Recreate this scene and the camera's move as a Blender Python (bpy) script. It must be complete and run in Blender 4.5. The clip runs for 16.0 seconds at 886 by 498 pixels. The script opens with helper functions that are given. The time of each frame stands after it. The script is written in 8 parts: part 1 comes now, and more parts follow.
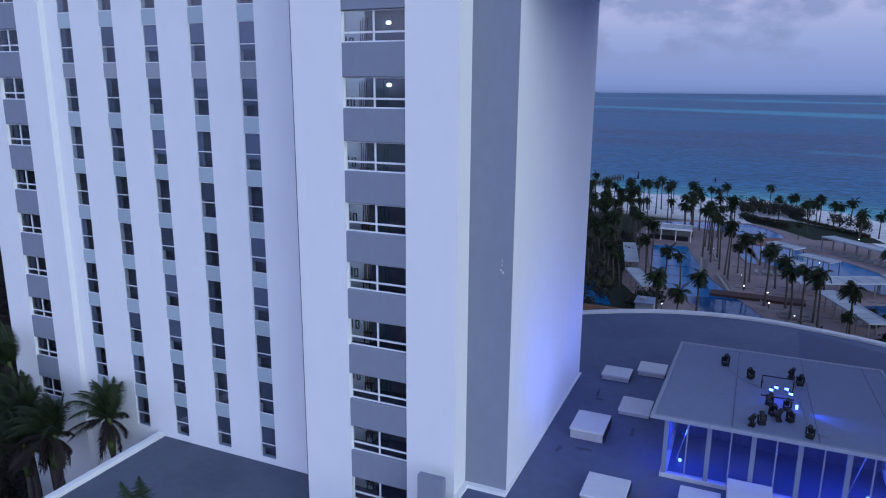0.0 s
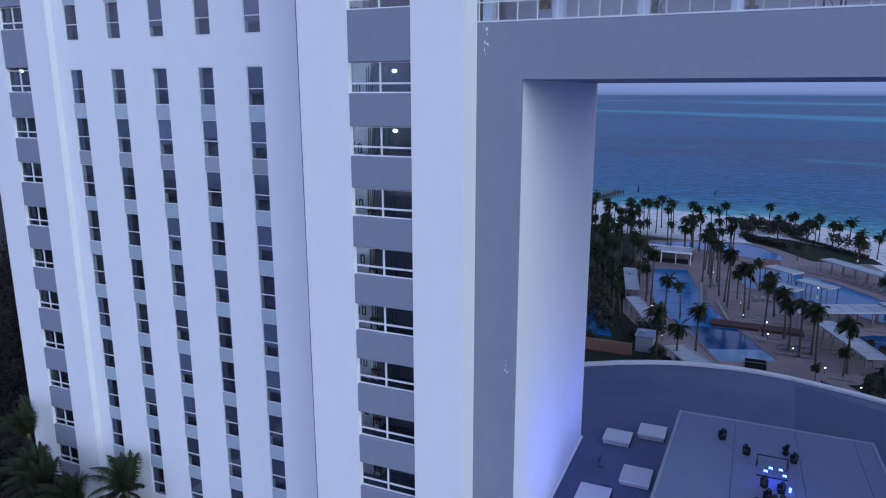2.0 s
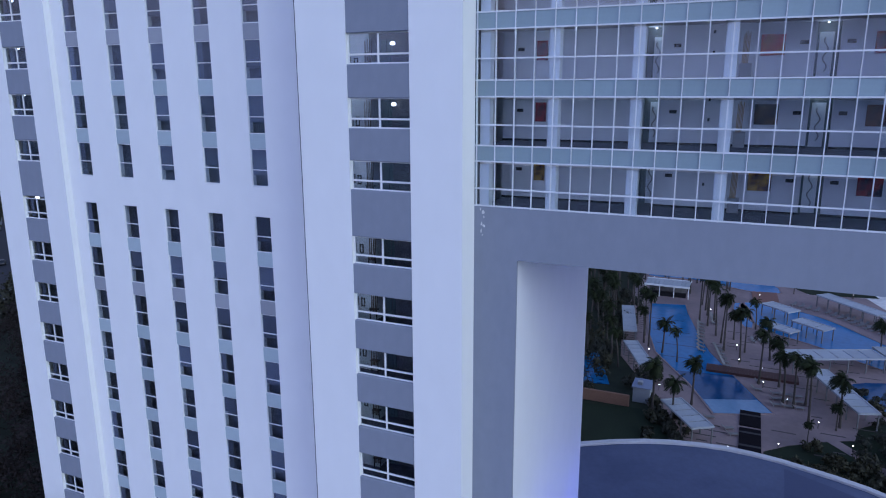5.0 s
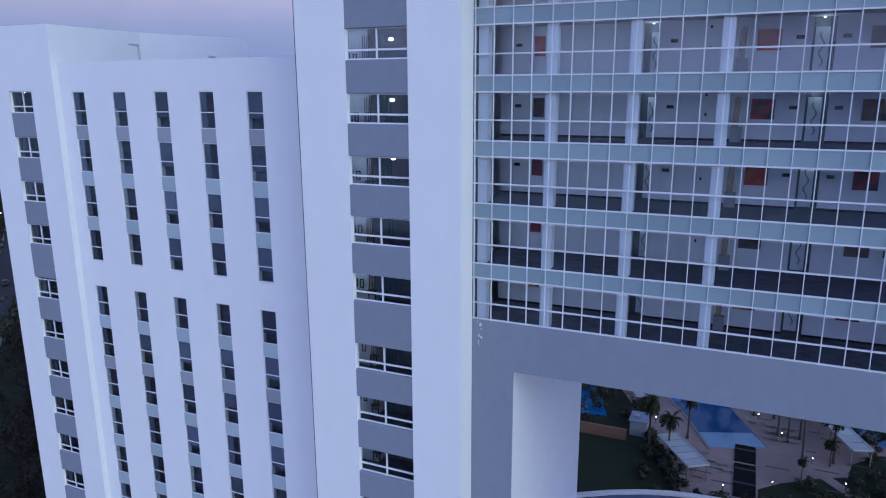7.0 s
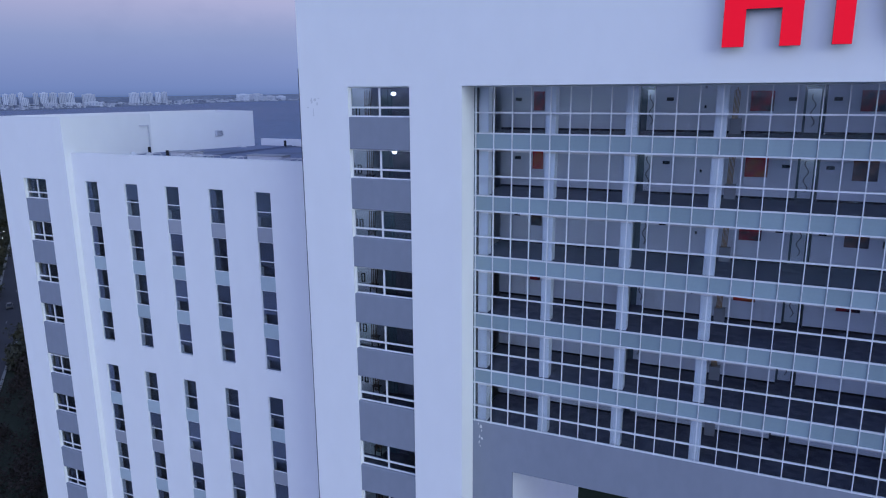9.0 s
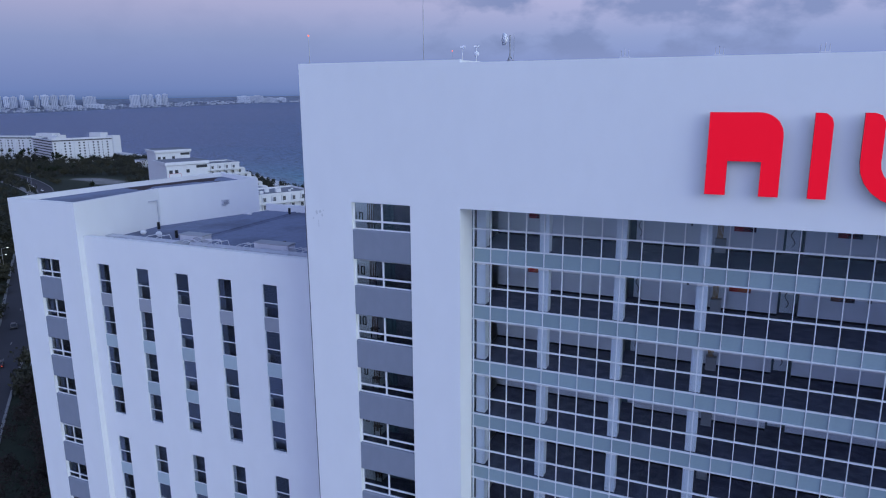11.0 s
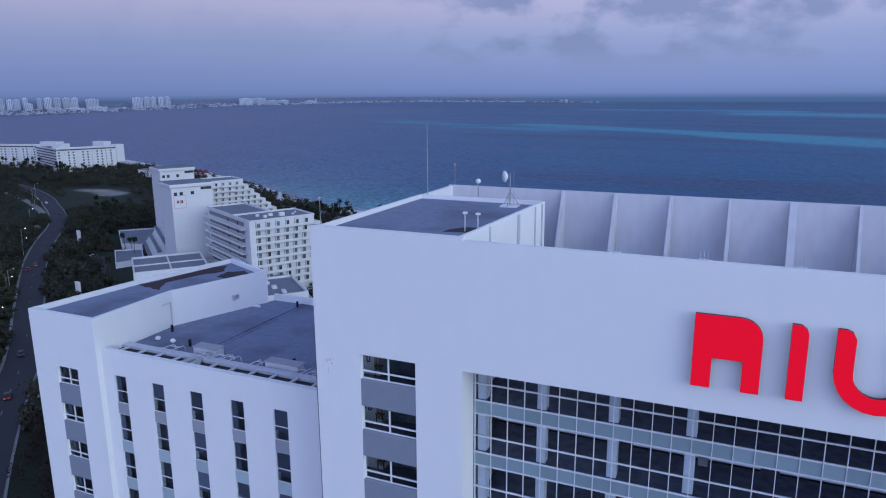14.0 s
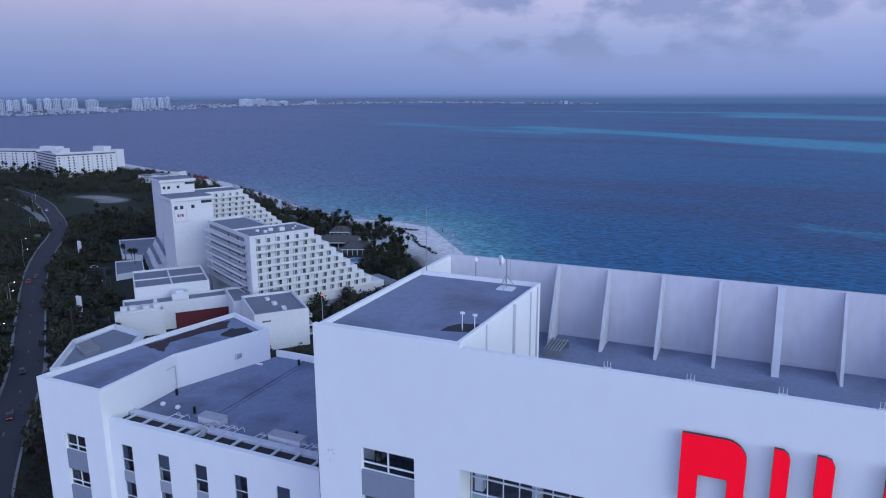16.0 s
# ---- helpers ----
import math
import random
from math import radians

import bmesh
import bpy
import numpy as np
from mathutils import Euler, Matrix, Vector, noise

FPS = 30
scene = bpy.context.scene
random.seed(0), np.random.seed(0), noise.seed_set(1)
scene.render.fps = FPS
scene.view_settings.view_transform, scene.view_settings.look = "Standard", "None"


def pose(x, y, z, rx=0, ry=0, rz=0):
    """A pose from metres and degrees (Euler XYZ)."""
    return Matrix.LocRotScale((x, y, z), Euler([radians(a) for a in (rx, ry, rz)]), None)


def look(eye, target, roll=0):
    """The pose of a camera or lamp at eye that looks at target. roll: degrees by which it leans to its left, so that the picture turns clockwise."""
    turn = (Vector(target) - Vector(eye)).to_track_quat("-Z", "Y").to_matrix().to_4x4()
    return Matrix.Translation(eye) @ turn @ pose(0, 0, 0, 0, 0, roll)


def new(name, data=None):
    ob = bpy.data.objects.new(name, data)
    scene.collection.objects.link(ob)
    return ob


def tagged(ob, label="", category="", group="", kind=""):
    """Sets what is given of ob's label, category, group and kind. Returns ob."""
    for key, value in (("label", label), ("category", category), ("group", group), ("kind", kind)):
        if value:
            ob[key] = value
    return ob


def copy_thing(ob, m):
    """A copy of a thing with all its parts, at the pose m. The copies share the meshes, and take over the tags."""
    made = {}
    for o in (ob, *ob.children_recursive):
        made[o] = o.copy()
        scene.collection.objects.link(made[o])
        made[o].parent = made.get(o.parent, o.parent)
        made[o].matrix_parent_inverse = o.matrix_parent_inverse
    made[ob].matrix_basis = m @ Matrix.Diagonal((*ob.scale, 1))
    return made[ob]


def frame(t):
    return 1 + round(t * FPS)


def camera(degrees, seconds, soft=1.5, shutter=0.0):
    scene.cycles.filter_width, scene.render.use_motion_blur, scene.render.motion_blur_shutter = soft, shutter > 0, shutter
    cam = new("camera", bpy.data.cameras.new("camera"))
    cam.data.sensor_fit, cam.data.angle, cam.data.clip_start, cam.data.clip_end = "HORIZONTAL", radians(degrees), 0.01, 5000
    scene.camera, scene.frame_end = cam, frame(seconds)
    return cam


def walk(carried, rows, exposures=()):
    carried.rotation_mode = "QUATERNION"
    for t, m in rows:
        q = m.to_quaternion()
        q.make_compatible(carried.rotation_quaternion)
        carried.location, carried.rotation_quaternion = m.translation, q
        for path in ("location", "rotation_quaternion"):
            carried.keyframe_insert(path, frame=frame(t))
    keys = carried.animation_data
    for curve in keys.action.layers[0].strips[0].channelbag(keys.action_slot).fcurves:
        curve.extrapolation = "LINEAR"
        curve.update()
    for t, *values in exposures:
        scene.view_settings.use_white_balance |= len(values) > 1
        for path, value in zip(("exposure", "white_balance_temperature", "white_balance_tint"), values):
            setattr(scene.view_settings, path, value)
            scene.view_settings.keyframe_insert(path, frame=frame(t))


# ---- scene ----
cam = camera(65.2, 16.0, soft=1.1)
PATH = [
    (0.0, pose(19.928, -32.175, 13.410, 76.958, 0, 23.601) @ pose(0, 0, 0, 0, 0, 0.449)),
    (0.5, pose(19.940, -32.309, 14.869, 76.999, 0, 23.631) @ pose(0, 0, 0, 0, 0, 0.310)),
    (1.0, pose(19.872, -32.408, 16.235, 77.079, 0, 23.658) @ pose(0, 0, 0, 0, 0, 0.208)),
    (1.5, pose(19.845, -32.612, 17.669, 77.162, 0, 23.675) @ pose(0, 0, 0, 0, 0, 0.054)),
    (2.0, pose(19.846, -32.674, 19.117, 77.179, 0, 23.704) @ pose(0, 0, 0, 0, 0, -0.026)),
    (2.5, pose(19.823, -32.661, 20.626, 77.160, 0, 23.712) @ pose(0, 0, 0, 0, 0, -0.102)),
    (3.0, pose(19.809, -32.644, 22.157, 77.140, 0, 23.754) @ pose(0, 0, 0, 0, 0, -0.117)),
    (5.5, pose(20.027, -32.620, 30.196, 77.008, 0, 23.806) @ pose(0, 0, 0, 0, 0, -0.188)),
    (6.0, pose(20.109, -32.648, 31.762, 77.039, 0, 23.820) @ pose(0, 0, 0, 0, 0, -0.209)),
    (6.5, pose(20.118, -32.686, 33.404, 77.026, 0, 23.793) @ pose(0, 0, 0, 0, 0, -0.212)),
    (7.0, pose(20.097, -32.804, 35.063, 76.969, 0, 23.772) @ pose(0, 0, 0, 0, 0, -0.235)),
    (7.5, pose(20.100, -32.881, 36.697, 76.888, 0, 23.786) @ pose(0, 0, 0, 0, 0, -0.306)),
    (8.0, pose(20.119, -32.889, 38.117, 77.006, 0, 23.860) @ pose(0, 0, 0, 0, 0, -0.300)),
    (8.5, pose(20.144, -32.943, 39.685, 77.103, 0, 23.859) @ pose(0, 0, 0, 0, 0, -0.367)),
    (9.0, pose(20.147, -33.039, 41.177, 77.251, 0, 23.810) @ pose(0, 0, 0, 0, 0, -0.351)),
    (11.5, pose(20.461, -33.460, 49.018, 77.308, 0, 23.874) @ pose(0, 0, 0, 0, 0, -0.456)),
    (12.0, pose(20.464, -33.494, 50.531, 77.372, 0, 23.919) @ pose(0, 0, 0, 0, 0, -0.419)),
    (12.5, pose(20.473, -33.565, 52.080, 77.385, 0, 23.939) @ pose(0, 0, 0, 0, 0, -0.439)),
    (13.0, pose(20.484, -33.628, 53.622, 77.372, 0, 23.954) @ pose(0, 0, 0, 0, 0, -0.408)),
    (13.5, pose(20.460, -33.632, 55.150, 77.389, 0, 23.965) @ pose(0, 0, 0, 0, 0, -0.362)),
    (14.0, pose(20.501, -33.655, 56.663, 77.378, 0, 24.007) @ pose(0, 0, 0, 0, 0, -0.374)),
    (14.5, pose(20.535, -33.624, 58.146, 77.389, 0, 23.960) @ pose(0, 0, 0, 0, 0, -0.306)),
    (15.0, pose(20.613, -33.631, 59.685, 77.399, 0, 23.949) @ pose(0, 0, 0, 0, 0, -0.311)),
    (15.5, pose(20.657, -33.675, 61.226, 77.396, 0, 23.954) @ pose(0, 0, 0, 0, 0, -0.263)),
    (16.0, pose(20.652, -33.715, 62.778, 77.390, 0, 23.960) @ pose(0, 0, 0, 0, 0, -0.264)),
]
walk(cam, PATH, exposures=[(0.0, 0.29), (8.0, 0.24), (12.5, 0.11), (14.0, 0.16), (16.0, 0.31)])

# ---- world and light: dusk, thin cloud, brightest behind the camera ----
world = bpy.data.worlds.new("dusk_sky")
scene.world = world
world.use_nodes = True
wn, wl = world.node_tree.nodes, world.node_tree.links
wn.clear()


def wnode(kind, **values):
    n = wn.new(kind)
    for key, value in values.items():
        n.inputs[key].default_value = value
    return n


w_out = wn.new("ShaderNodeOutputWorld")
w_sky = wn.new("ShaderNodeTexSky")
w_sky.sky_type = "NISHITA"
w_sky.sun_disc = False
w_sky.sun_elevation = radians(20.0)
w_sky.sun_rotation = radians(180.0)
w_bg_sky = wnode("ShaderNodeBackground", Strength=0.006)
wl.new(w_sky.outputs[0], w_bg_sky.inputs["Color"])
w_tc = wn.new("ShaderNodeTexCoord")
w_sep = wn.new("ShaderNodeSeparateXYZ")
wl.new(w_tc.outputs["Generated"], w_sep.inputs[0])
# cloud veil: colour by height over the horizon, with the open sea below it
w_ramp = wn.new("ShaderNodeValToRGB")
ramp = w_ramp.color_ramp
for pos, col in ((0.0, (0.012, 0.045, 0.12, 1)), (0.485, (0.022, 0.075, 0.185, 1)), (0.4965, (0.042, 0.105, 0.265, 1)), (0.4978, (0.05, 0.115, 0.29, 1)), (0.4988, (0.118, 0.185, 0.42, 1)), (0.503, (0.14, 0.215, 0.485, 1)), (0.52, (0.18, 0.245, 0.52, 1)),
                 (0.535, (0.225, 0.285, 0.54, 1)), (0.56, (0.375, 0.38, 0.61, 1)), (0.68, (0.20, 0.265, 0.50, 1)), (1.0, (0.085, 0.152, 0.32, 1))):
    if pos in (0.0, 1.0):
        e = ramp.elements[0 if pos == 0.0 else -1]
        e.position = pos
    else:
        e = ramp.elements.new(pos)
    e.color = col
w_half = wn.new("ShaderNodeMath")
w_half.operation = "MULTIPLY_ADD"
w_half.inputs[1].default_value = 0.5
w_half.inputs[2].default_value = 0.5
wl.new(w_sep.outputs["Z"], w_half.inputs[0])
wl.new(w_half.outputs[0], w_ramp.inputs[0])
# broken cumulus low over the sea
w_map = wn.new("ShaderNodeMapping")
w_map.inputs["Scale"].default_value = (1.0, 1.0, 1.9)
w_map.inputs["Location"].default_value = (0.42, 0.1, 0.23)
wl.new(w_tc.outputs["Generated"], w_map.inputs[0])
w_noise = wnode("ShaderNodeTexNoise", Scale=8.5, Detail=10.0, Roughness=0.56)
wl.new(w_map.outputs[0], w_noise.inputs["Vector"])
w_cr = wn.new("ShaderNodeValToRGB")
w_cr.color_ramp.elements[0].position = 0.465
w_cr.color_ramp.elements[1].position = 0.60
wl.new(w_noise.outputs["Fac"], w_cr.inputs[0])
w_band = wn.new("ShaderNodeMapRange")
w_band.inputs["From Min"].default_value = 0.022
w_band.inputs["From Max"].default_value = 0.06
w_band.inputs["To Max"].default_value = 0.85
wl.new(w_sep.outputs["Z"], w_band.inputs["Value"])
w_fac = wn.new("ShaderNodeMath")
w_fac.operation = "MULTIPLY"
wl.new(w_cr.outputs["Color"], w_fac.inputs[0])
w_east = wn.new("ShaderNodeMapRange")
w_east.inputs["From Min"].default_value = -0.50
w_east.inputs["From Max"].default_value = -0.33
w_east.inputs["To Min"].default_value = 0.15
w_east.inputs["To Max"].default_value = 1.0
wl.new(w_sep.outputs["X"], w_east.inputs["Value"])
w_amt = wn.new("ShaderNodeMath")
w_amt.operation = "MULTIPLY"
wl.new(w_band.outputs[0], w_amt.inputs[0])
wl.new(w_east.outputs[0], w_amt.inputs[1])
wl.new(w_amt.outputs[0], w_fac.inputs[1])
w_mix = wn.new("ShaderNodeMixRGB")
w_mix.inputs["Color2"].default_value = (0.155, 0.205, 0.42, 1)
wl.new(w_fac.outputs[0], w_mix.inputs["Fac"])
wl.new(w_ramp.outputs["Color"], w_mix.inputs["Color1"])
# the afterglow side of the sky, behind the camera and seaward, is brighter
w_glow = wn.new("ShaderNodeMapRange")
w_glow.inputs["From Min"].default_value = -0.2
w_glow.inputs["From Max"].default_value = 0.8
w_glow.inputs["To Min"].default_value = 1.0
w_glow.inputs["To Max"].default_value = 3.2
w_neg = wn.new("ShaderNodeMath")
w_neg.operation = "MULTIPLY"
w_neg.inputs[1].default_value = -0.88
w_side = wn.new("ShaderNodeMath")
w_side.operation = "MULTIPLY_ADD"
w_side.inputs[1].default_value = -0.55
wl.new(w_sep.outputs["X"], w_side.inputs[0])
wl.new(w_sep.outputs["Y"], w_side.inputs[2])
wl.new(w_side.outputs[0], w_neg.inputs[0])
wl.new(w_neg.outputs[0], w_glow.inputs["Value"])
w_bg = wn.new("ShaderNodeBackground")
# and the landward side is darker
w_west = wn.new("ShaderNodeMapRange")
w_west.inputs["From Min"].default_value = -0.75
w_west.inputs["From Max"].default_value = -0.1
w_west.inputs["To Min"].default_value = 0.88
w_west.inputs["To Max"].default_value = 1.0
wl.new(w_sep.outputs["X"], w_west.inputs["Value"])
w_both = wn.new("ShaderNodeMath")
w_both.operation = "MULTIPLY"
wl.new(w_glow.outputs[0], w_both.inputs[0])
wl.new(w_west.outputs[0], w_both.inputs[1])
wl.new(w_mix.outputs[0], w_bg.inputs["Color"])
wl.new(w_both.outputs[0], w_bg.inputs["Strength"])
w_add = wn.new("ShaderNodeAddShader")
wl.new(w_bg_sky.outputs[0], w_add.inputs[0])
wl.new(w_bg.outputs[0], w_add.inputs[1])
wl.new(w_add.outputs[0], w_out.inputs["Surface"])

sun_data = bpy.data.lights.new("sun", "SUN")
sun_data.energy = 1.3
sun_data.angle = radians(50)
sun_data.color = (0.80, 0.95, 0.86)
sun = new("sun", sun_data)
sun.matrix_world = look((112, -38, 44), (10, 0, 20))


def lamp(kind, name, place, target, energy, colour, size=1.0, spot=60):
    d = bpy.data.lights.new(name, kind)
    d.energy, d.color = energy, colour
    if kind == "AREA":
        d.size = size
    elif kind == "SPOT":
        d.spot_size, d.spot_blend, d.shadow_soft_size = radians(spot), 0.8, size
    else:
        d.shadow_soft_size = size
    o = new(name, d)
    o.matrix_world = look(place, target)
    return o


# stage lamps on and around the terrace pavilion wash the arch in blue
BLUE = (0.05, 0.09, 1.0)
lamp("SPOT", "blue_uplight", (23.0, 12.9, -4.0), (22.0, 11.0, 19.0), 2600, BLUE, 0.3, 95)
lamp("SPOT", "blue_wash_lamp", (16.0, 8.0, -4.6), (9.3, 10.5, -2.0), 900, BLUE, 0.4, 125)
lamp("SPOT", "blue_wash_lamp", (16.1, 16.5, -5.6), (9.3, 19.0, -4.5), 700, BLUE, 0.4, 80)
lamp("SPOT", "blue_wash_lamp", (24.25, 10.85, -4.5), (26.4, 10.1, -5.1), 300, (0.02, 0.10, 1.0), 0.1, 50)
lamp("POINT", "led_glow", (23.1, 11.9, -4.2), (23.1, 12, -5), 45, (0.03, 0.06, 1.0), 0.3)
for x, e in ((17.9, 240), (20.4, 130), (23.0, 90), (25.6, 170), (28.3, 270)):
    lamp("POINT", "pavilion_lamp", (x, 9.2, -7.0), (x, 9, -9), e, (0.015, 0.06, 1.0), 0.2)

# ---- materials ----


def material(name, base, rough=0.7, metal=0.0, var=0.12, scale=1.0, grain=12.0, bump=0.0, stretch=(1, 1, 1), second=None, mix=(0.45, 0.65), emit=None, power=0.0, spec=0.3, random_tint=0.0):
    """Base colour broken up at a coarse and a fine scale; second: a stain colour that comes in patches."""
    m = bpy.data.materials.new(name)
    m.use_nodes = True
    nt = m.node_tree
    ns, ln = nt.nodes, nt.links
    b = ns["Principled BSDF"]
    b.inputs["Roughness"].default_value = rough
    b.inputs["Metallic"].default_value = metal
    b.inputs["Specular IOR Level"].default_value = spec
    tc = ns.new("ShaderNodeTexCoord")
    mp = ns.new("ShaderNodeMapping")
    mp.inputs["Scale"].default_value = stretch
    ln.new(tc.outputs["Object"], mp.inputs[0])
    big = ns.new("ShaderNodeTexNoise")
    big.inputs["Scale"].default_value = scale
    big.inputs["Detail"].default_value = 5
    ln.new(mp.outputs[0], big.inputs["Vector"])
    fine = ns.new("ShaderNodeTexNoise")
    fine.inputs["Scale"].default_value = grain
    fine.inputs["Detail"].default_value = 4
    ln.new(mp.outputs[0], fine.inputs["Vector"])
    col = ns.new("ShaderNodeMixRGB")
    col.inputs["Color1"].default_value = (*base, 1)
    if second:
        col.inputs["Color2"].default_value = (*second, 1)
        rp = ns.new("ShaderNodeValToRGB")
        rp.color_ramp.elements[0].position, rp.color_ramp.elements[1].position = mix
        ln.new(big.outputs["Fac"], rp.inputs[0])
        ln.new(rp.outputs[0], col.inputs["Fac"])
    else:
        col.inputs["Color2"].default_value = (*[c * (1 - 1.6 * var) for c in base], 1)
        ln.new(big.outputs["Fac"], col.inputs["Fac"])
    mr = ns.new("ShaderNodeMapRange")
    mr.inputs["From Min"].default_value, mr.inputs["From Max"].default_value = 0.25, 0.75
    mr.inputs["To Min"].default_value, mr.inputs["To Max"].default_value = 1 - var, 1 + var * 0.5
    ln.new(fine.outputs["Fac"], mr.inputs["Value"])
    last = mr.outputs[0]
    if random_tint:
        oi = ns.new("ShaderNodeObjectInfo")
        r2 = ns.new("ShaderNodeMapRange")
        r2.inputs["To Min"].default_value, r2.inputs["To Max"].default_value = 1 - random_tint, 1 + random_tint
        ln.new(oi.outputs["Random"], r2.inputs["Value"])
        mm = ns.new("ShaderNodeMath")
        mm.operation = "MULTIPLY"
        ln.new(last, mm.inputs[0])
        ln.new(r2.outputs[0], mm.inputs[1])
        last = mm.outputs[0]
    mul = ns.new("ShaderNodeMixRGB")
    mul.blend_type = "MULTIPLY"
    mul.inputs["Fac"].default_value = 1
    ln.new(col.outputs[0], mul.inputs["Color1"])
    ln.new(last, mul.inputs["Color2"])
    ln.new(mul.outputs[0], b.inputs["Base Color"])
    if bump:
        bp = ns.new("ShaderNodeBump")
        bp.inputs["Strength"].default_value = bump
        bp.inputs["Distance"].default_value = 0.02
        ln.new(fine.outputs["Fac"], bp.inputs["Height"])
        ln.new(bp.outputs[0], b.inputs["Normal"])
    if emit:
        b.inputs["Emission Color"].default_value = (*emit, 1)
        b.inputs["Emission Strength"].default_value = power
    return m


def glass(name, tint, rough=0.03, clear=0.75):
    """A window pane: part clear, part gloss by Fresnel."""
    m = bpy.data.materials.new(name)
    m.use_nodes = True
    ns, ln = m.node_tree.nodes, m.node_tree.links
    ns.clear()
    out = ns.new("ShaderNodeOutputMaterial")
    tr = ns.new("ShaderNodeBsdfTransparent")
    tr.inputs[0].default_value = (*tint, 1)
    gl = ns.new("ShaderNodeBsdfGlossy")
    gl.inputs["Roughness"].default_value = rough
    lw = ns.new("ShaderNodeLayerWeight")
    pw = ns.new("ShaderNodeMath")
    pw.operation = "POWER"
    pw.inputs[1].default_value = 5.0
    ln.new(lw.outputs["Facing"], pw.inputs[0])
    fr = ns.new("ShaderNodeMath")
    fr.operation = "MULTIPLY_ADD"
    fr.inputs[1].default_value, fr.inputs[2].default_value = 0.9, 0.03
    ln.new(pw.outputs[0], fr.inputs[0])
    tc = ns.new("ShaderNodeTexCoord")
    nz = ns.new("ShaderNodeTexNoise")
    nz.inputs["Scale"].default_value = 0.35
    ln.new(tc.outputs["Object"], nz.inputs["Vector"])
    bp = ns.new("ShaderNodeBump")
    bp.inputs["Strength"].default_value = 0.15
    ln.new(nz.outputs["Fac"], bp.inputs["Height"])
    ln.new(bp.outputs[0], gl.inputs["Normal"])
    mx = ns.new("ShaderNodeMixShader")
    ad = ns.new("ShaderNodeMath")
    ad.operation = "ADD"
    ad.inputs[1].default_value = max(0.0, 0.92 - clear) * 0.5
    ln.new(fr.outputs[0], ad.inputs[0])
    ln.new(ad.outputs[0], mx.inputs[0])
    ln.new(tr.outputs[0], mx.inputs[1])
    ln.new(gl.outputs[0], mx.inputs[2])
    ln.new(mx.outputs[0], out.inputs[0])
    return m


WHITE = material("white_stucco", (0.80, 0.80, 0.80), 0.75, var=0.022, scale=0.09, grain=0.8, bump=0.02, stretch=(1, 1, 0.6))
# a darker white than the facade, for rear screen, fins, kerbs and roof fittings
DULLWHITE = material("dull_white_stucco", (0.61, 0.61, 0.66), 0.8, var=0.09, scale=0.16, grain=1.4, bump=0.05, stretch=(1, 1, 0.4))
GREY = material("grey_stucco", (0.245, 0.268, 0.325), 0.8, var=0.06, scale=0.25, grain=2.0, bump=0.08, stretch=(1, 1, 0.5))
SPAN = material("pale_blue_panel", (0.245, 0.325, 0.365), 0.35, var=0.05, scale=0.8, grain=6, random_tint=0.09)
SPANW = material("pale_window_panel", (0.40, 0.48, 0.52), 0.4, var=0.05, scale=0.8, grain=6, random_tint=0.08)
SPANG = material("grey_panel", (0.33, 0.345, 0.39), 0.5, var=0.05, scale=0.8, grain=6, random_tint=0.09)
FRAME = material("white_aluminium", (0.76, 0.77, 0.79), 0.4, var=0.04, scale=2, grain=15)
ROOF = material("roof_membrane", (0.205, 0.232, 0.325), 0.85, var=0.14, scale=0.2, grain=2.5, bump=0.15, second=(0.145, 0.16, 0.22), mix=(0.48, 0.66))
ROOFDK = material("old_roof_patch", (0.055, 0.05, 0.055), 0.9, var=0.2, scale=0.6, grain=4)
CONC = material("terrace_membrane", (0.10, 0.122, 0.21), 0.75, var=0.10, scale=0.16, grain=2.2, bump=0.1, second=(0.08, 0.1, 0.18), mix=(0.44, 0.66))
PODROOF = material("podium_membrane", (0.098, 0.114, 0.155), 0.8, var=0.10, scale=0.2, grain=2.2, bump=0.1, second=(0.078, 0.09, 0.125), mix=(0.44, 0.66))
DARKROOM = material("dim_room", (0.34, 0.34, 0.37), 0.9, var=0.3, scale=0.8, grain=3, random_tint=0.4)
CURTAIN = material("drawn_curtain", (0.33, 0.33, 0.36), 0.9, var=0.2, scale=4, grain=30, stretch=(6, 6, 0.2), random_tint=0.45)
ROOMWALL = material("corridor_wall", (0.66, 0.67, 0.71), 0.8, var=0.06, scale=0.5, grain=4)
CARPET = material("dark_carpet", (0.115, 0.12, 0.165), 0.95, var=0.3, scale=1.6, grain=9, second=(0.075, 0.078, 0.115), mix=(0.40, 0.60))
PANE = glass("window_glass", (0.68, 0.73, 0.82), clear=0.87)
CURTPANE = glass("curtain_glass", (0.84, 0.88, 0.93), clear=0.93)
METAL = material("galvanised_metal", (0.42, 0.43, 0.45), 0.45, metal=0.7, var=0.15, scale=2, grain=12)
BLACK = material("black_housing", (0.015, 0.015, 0.018), 0.45, var=0.2, scale=3, grain=20)
RED = material("red_lit_acrylic", (0.70, 0.003, 0.018), 0.5, var=0.03, scale=1, grain=5, emit=(1.0, 0.003, 0.03), power=0.36, spec=0.15)
REDSIDE = material("dark_red_return", (0.10, 0.012, 0.02), 0.5, var=0.1)
CWFRAME = material("dull_aluminium", (0.70, 0.72, 0.76), 0.45, var=0.05, scale=2, grain=15)
LAMPWHITE = material("lit_lamp", (0.9, 0.9, 0.85), 0.4, emit=(0.95, 1.0, 1.0), power=4.0)
LAMPRED = material("red_beacon", (0.7, 0.05, 0.03), 0.4, emit=(1.0, 0.16, 0.10), power=1.6)
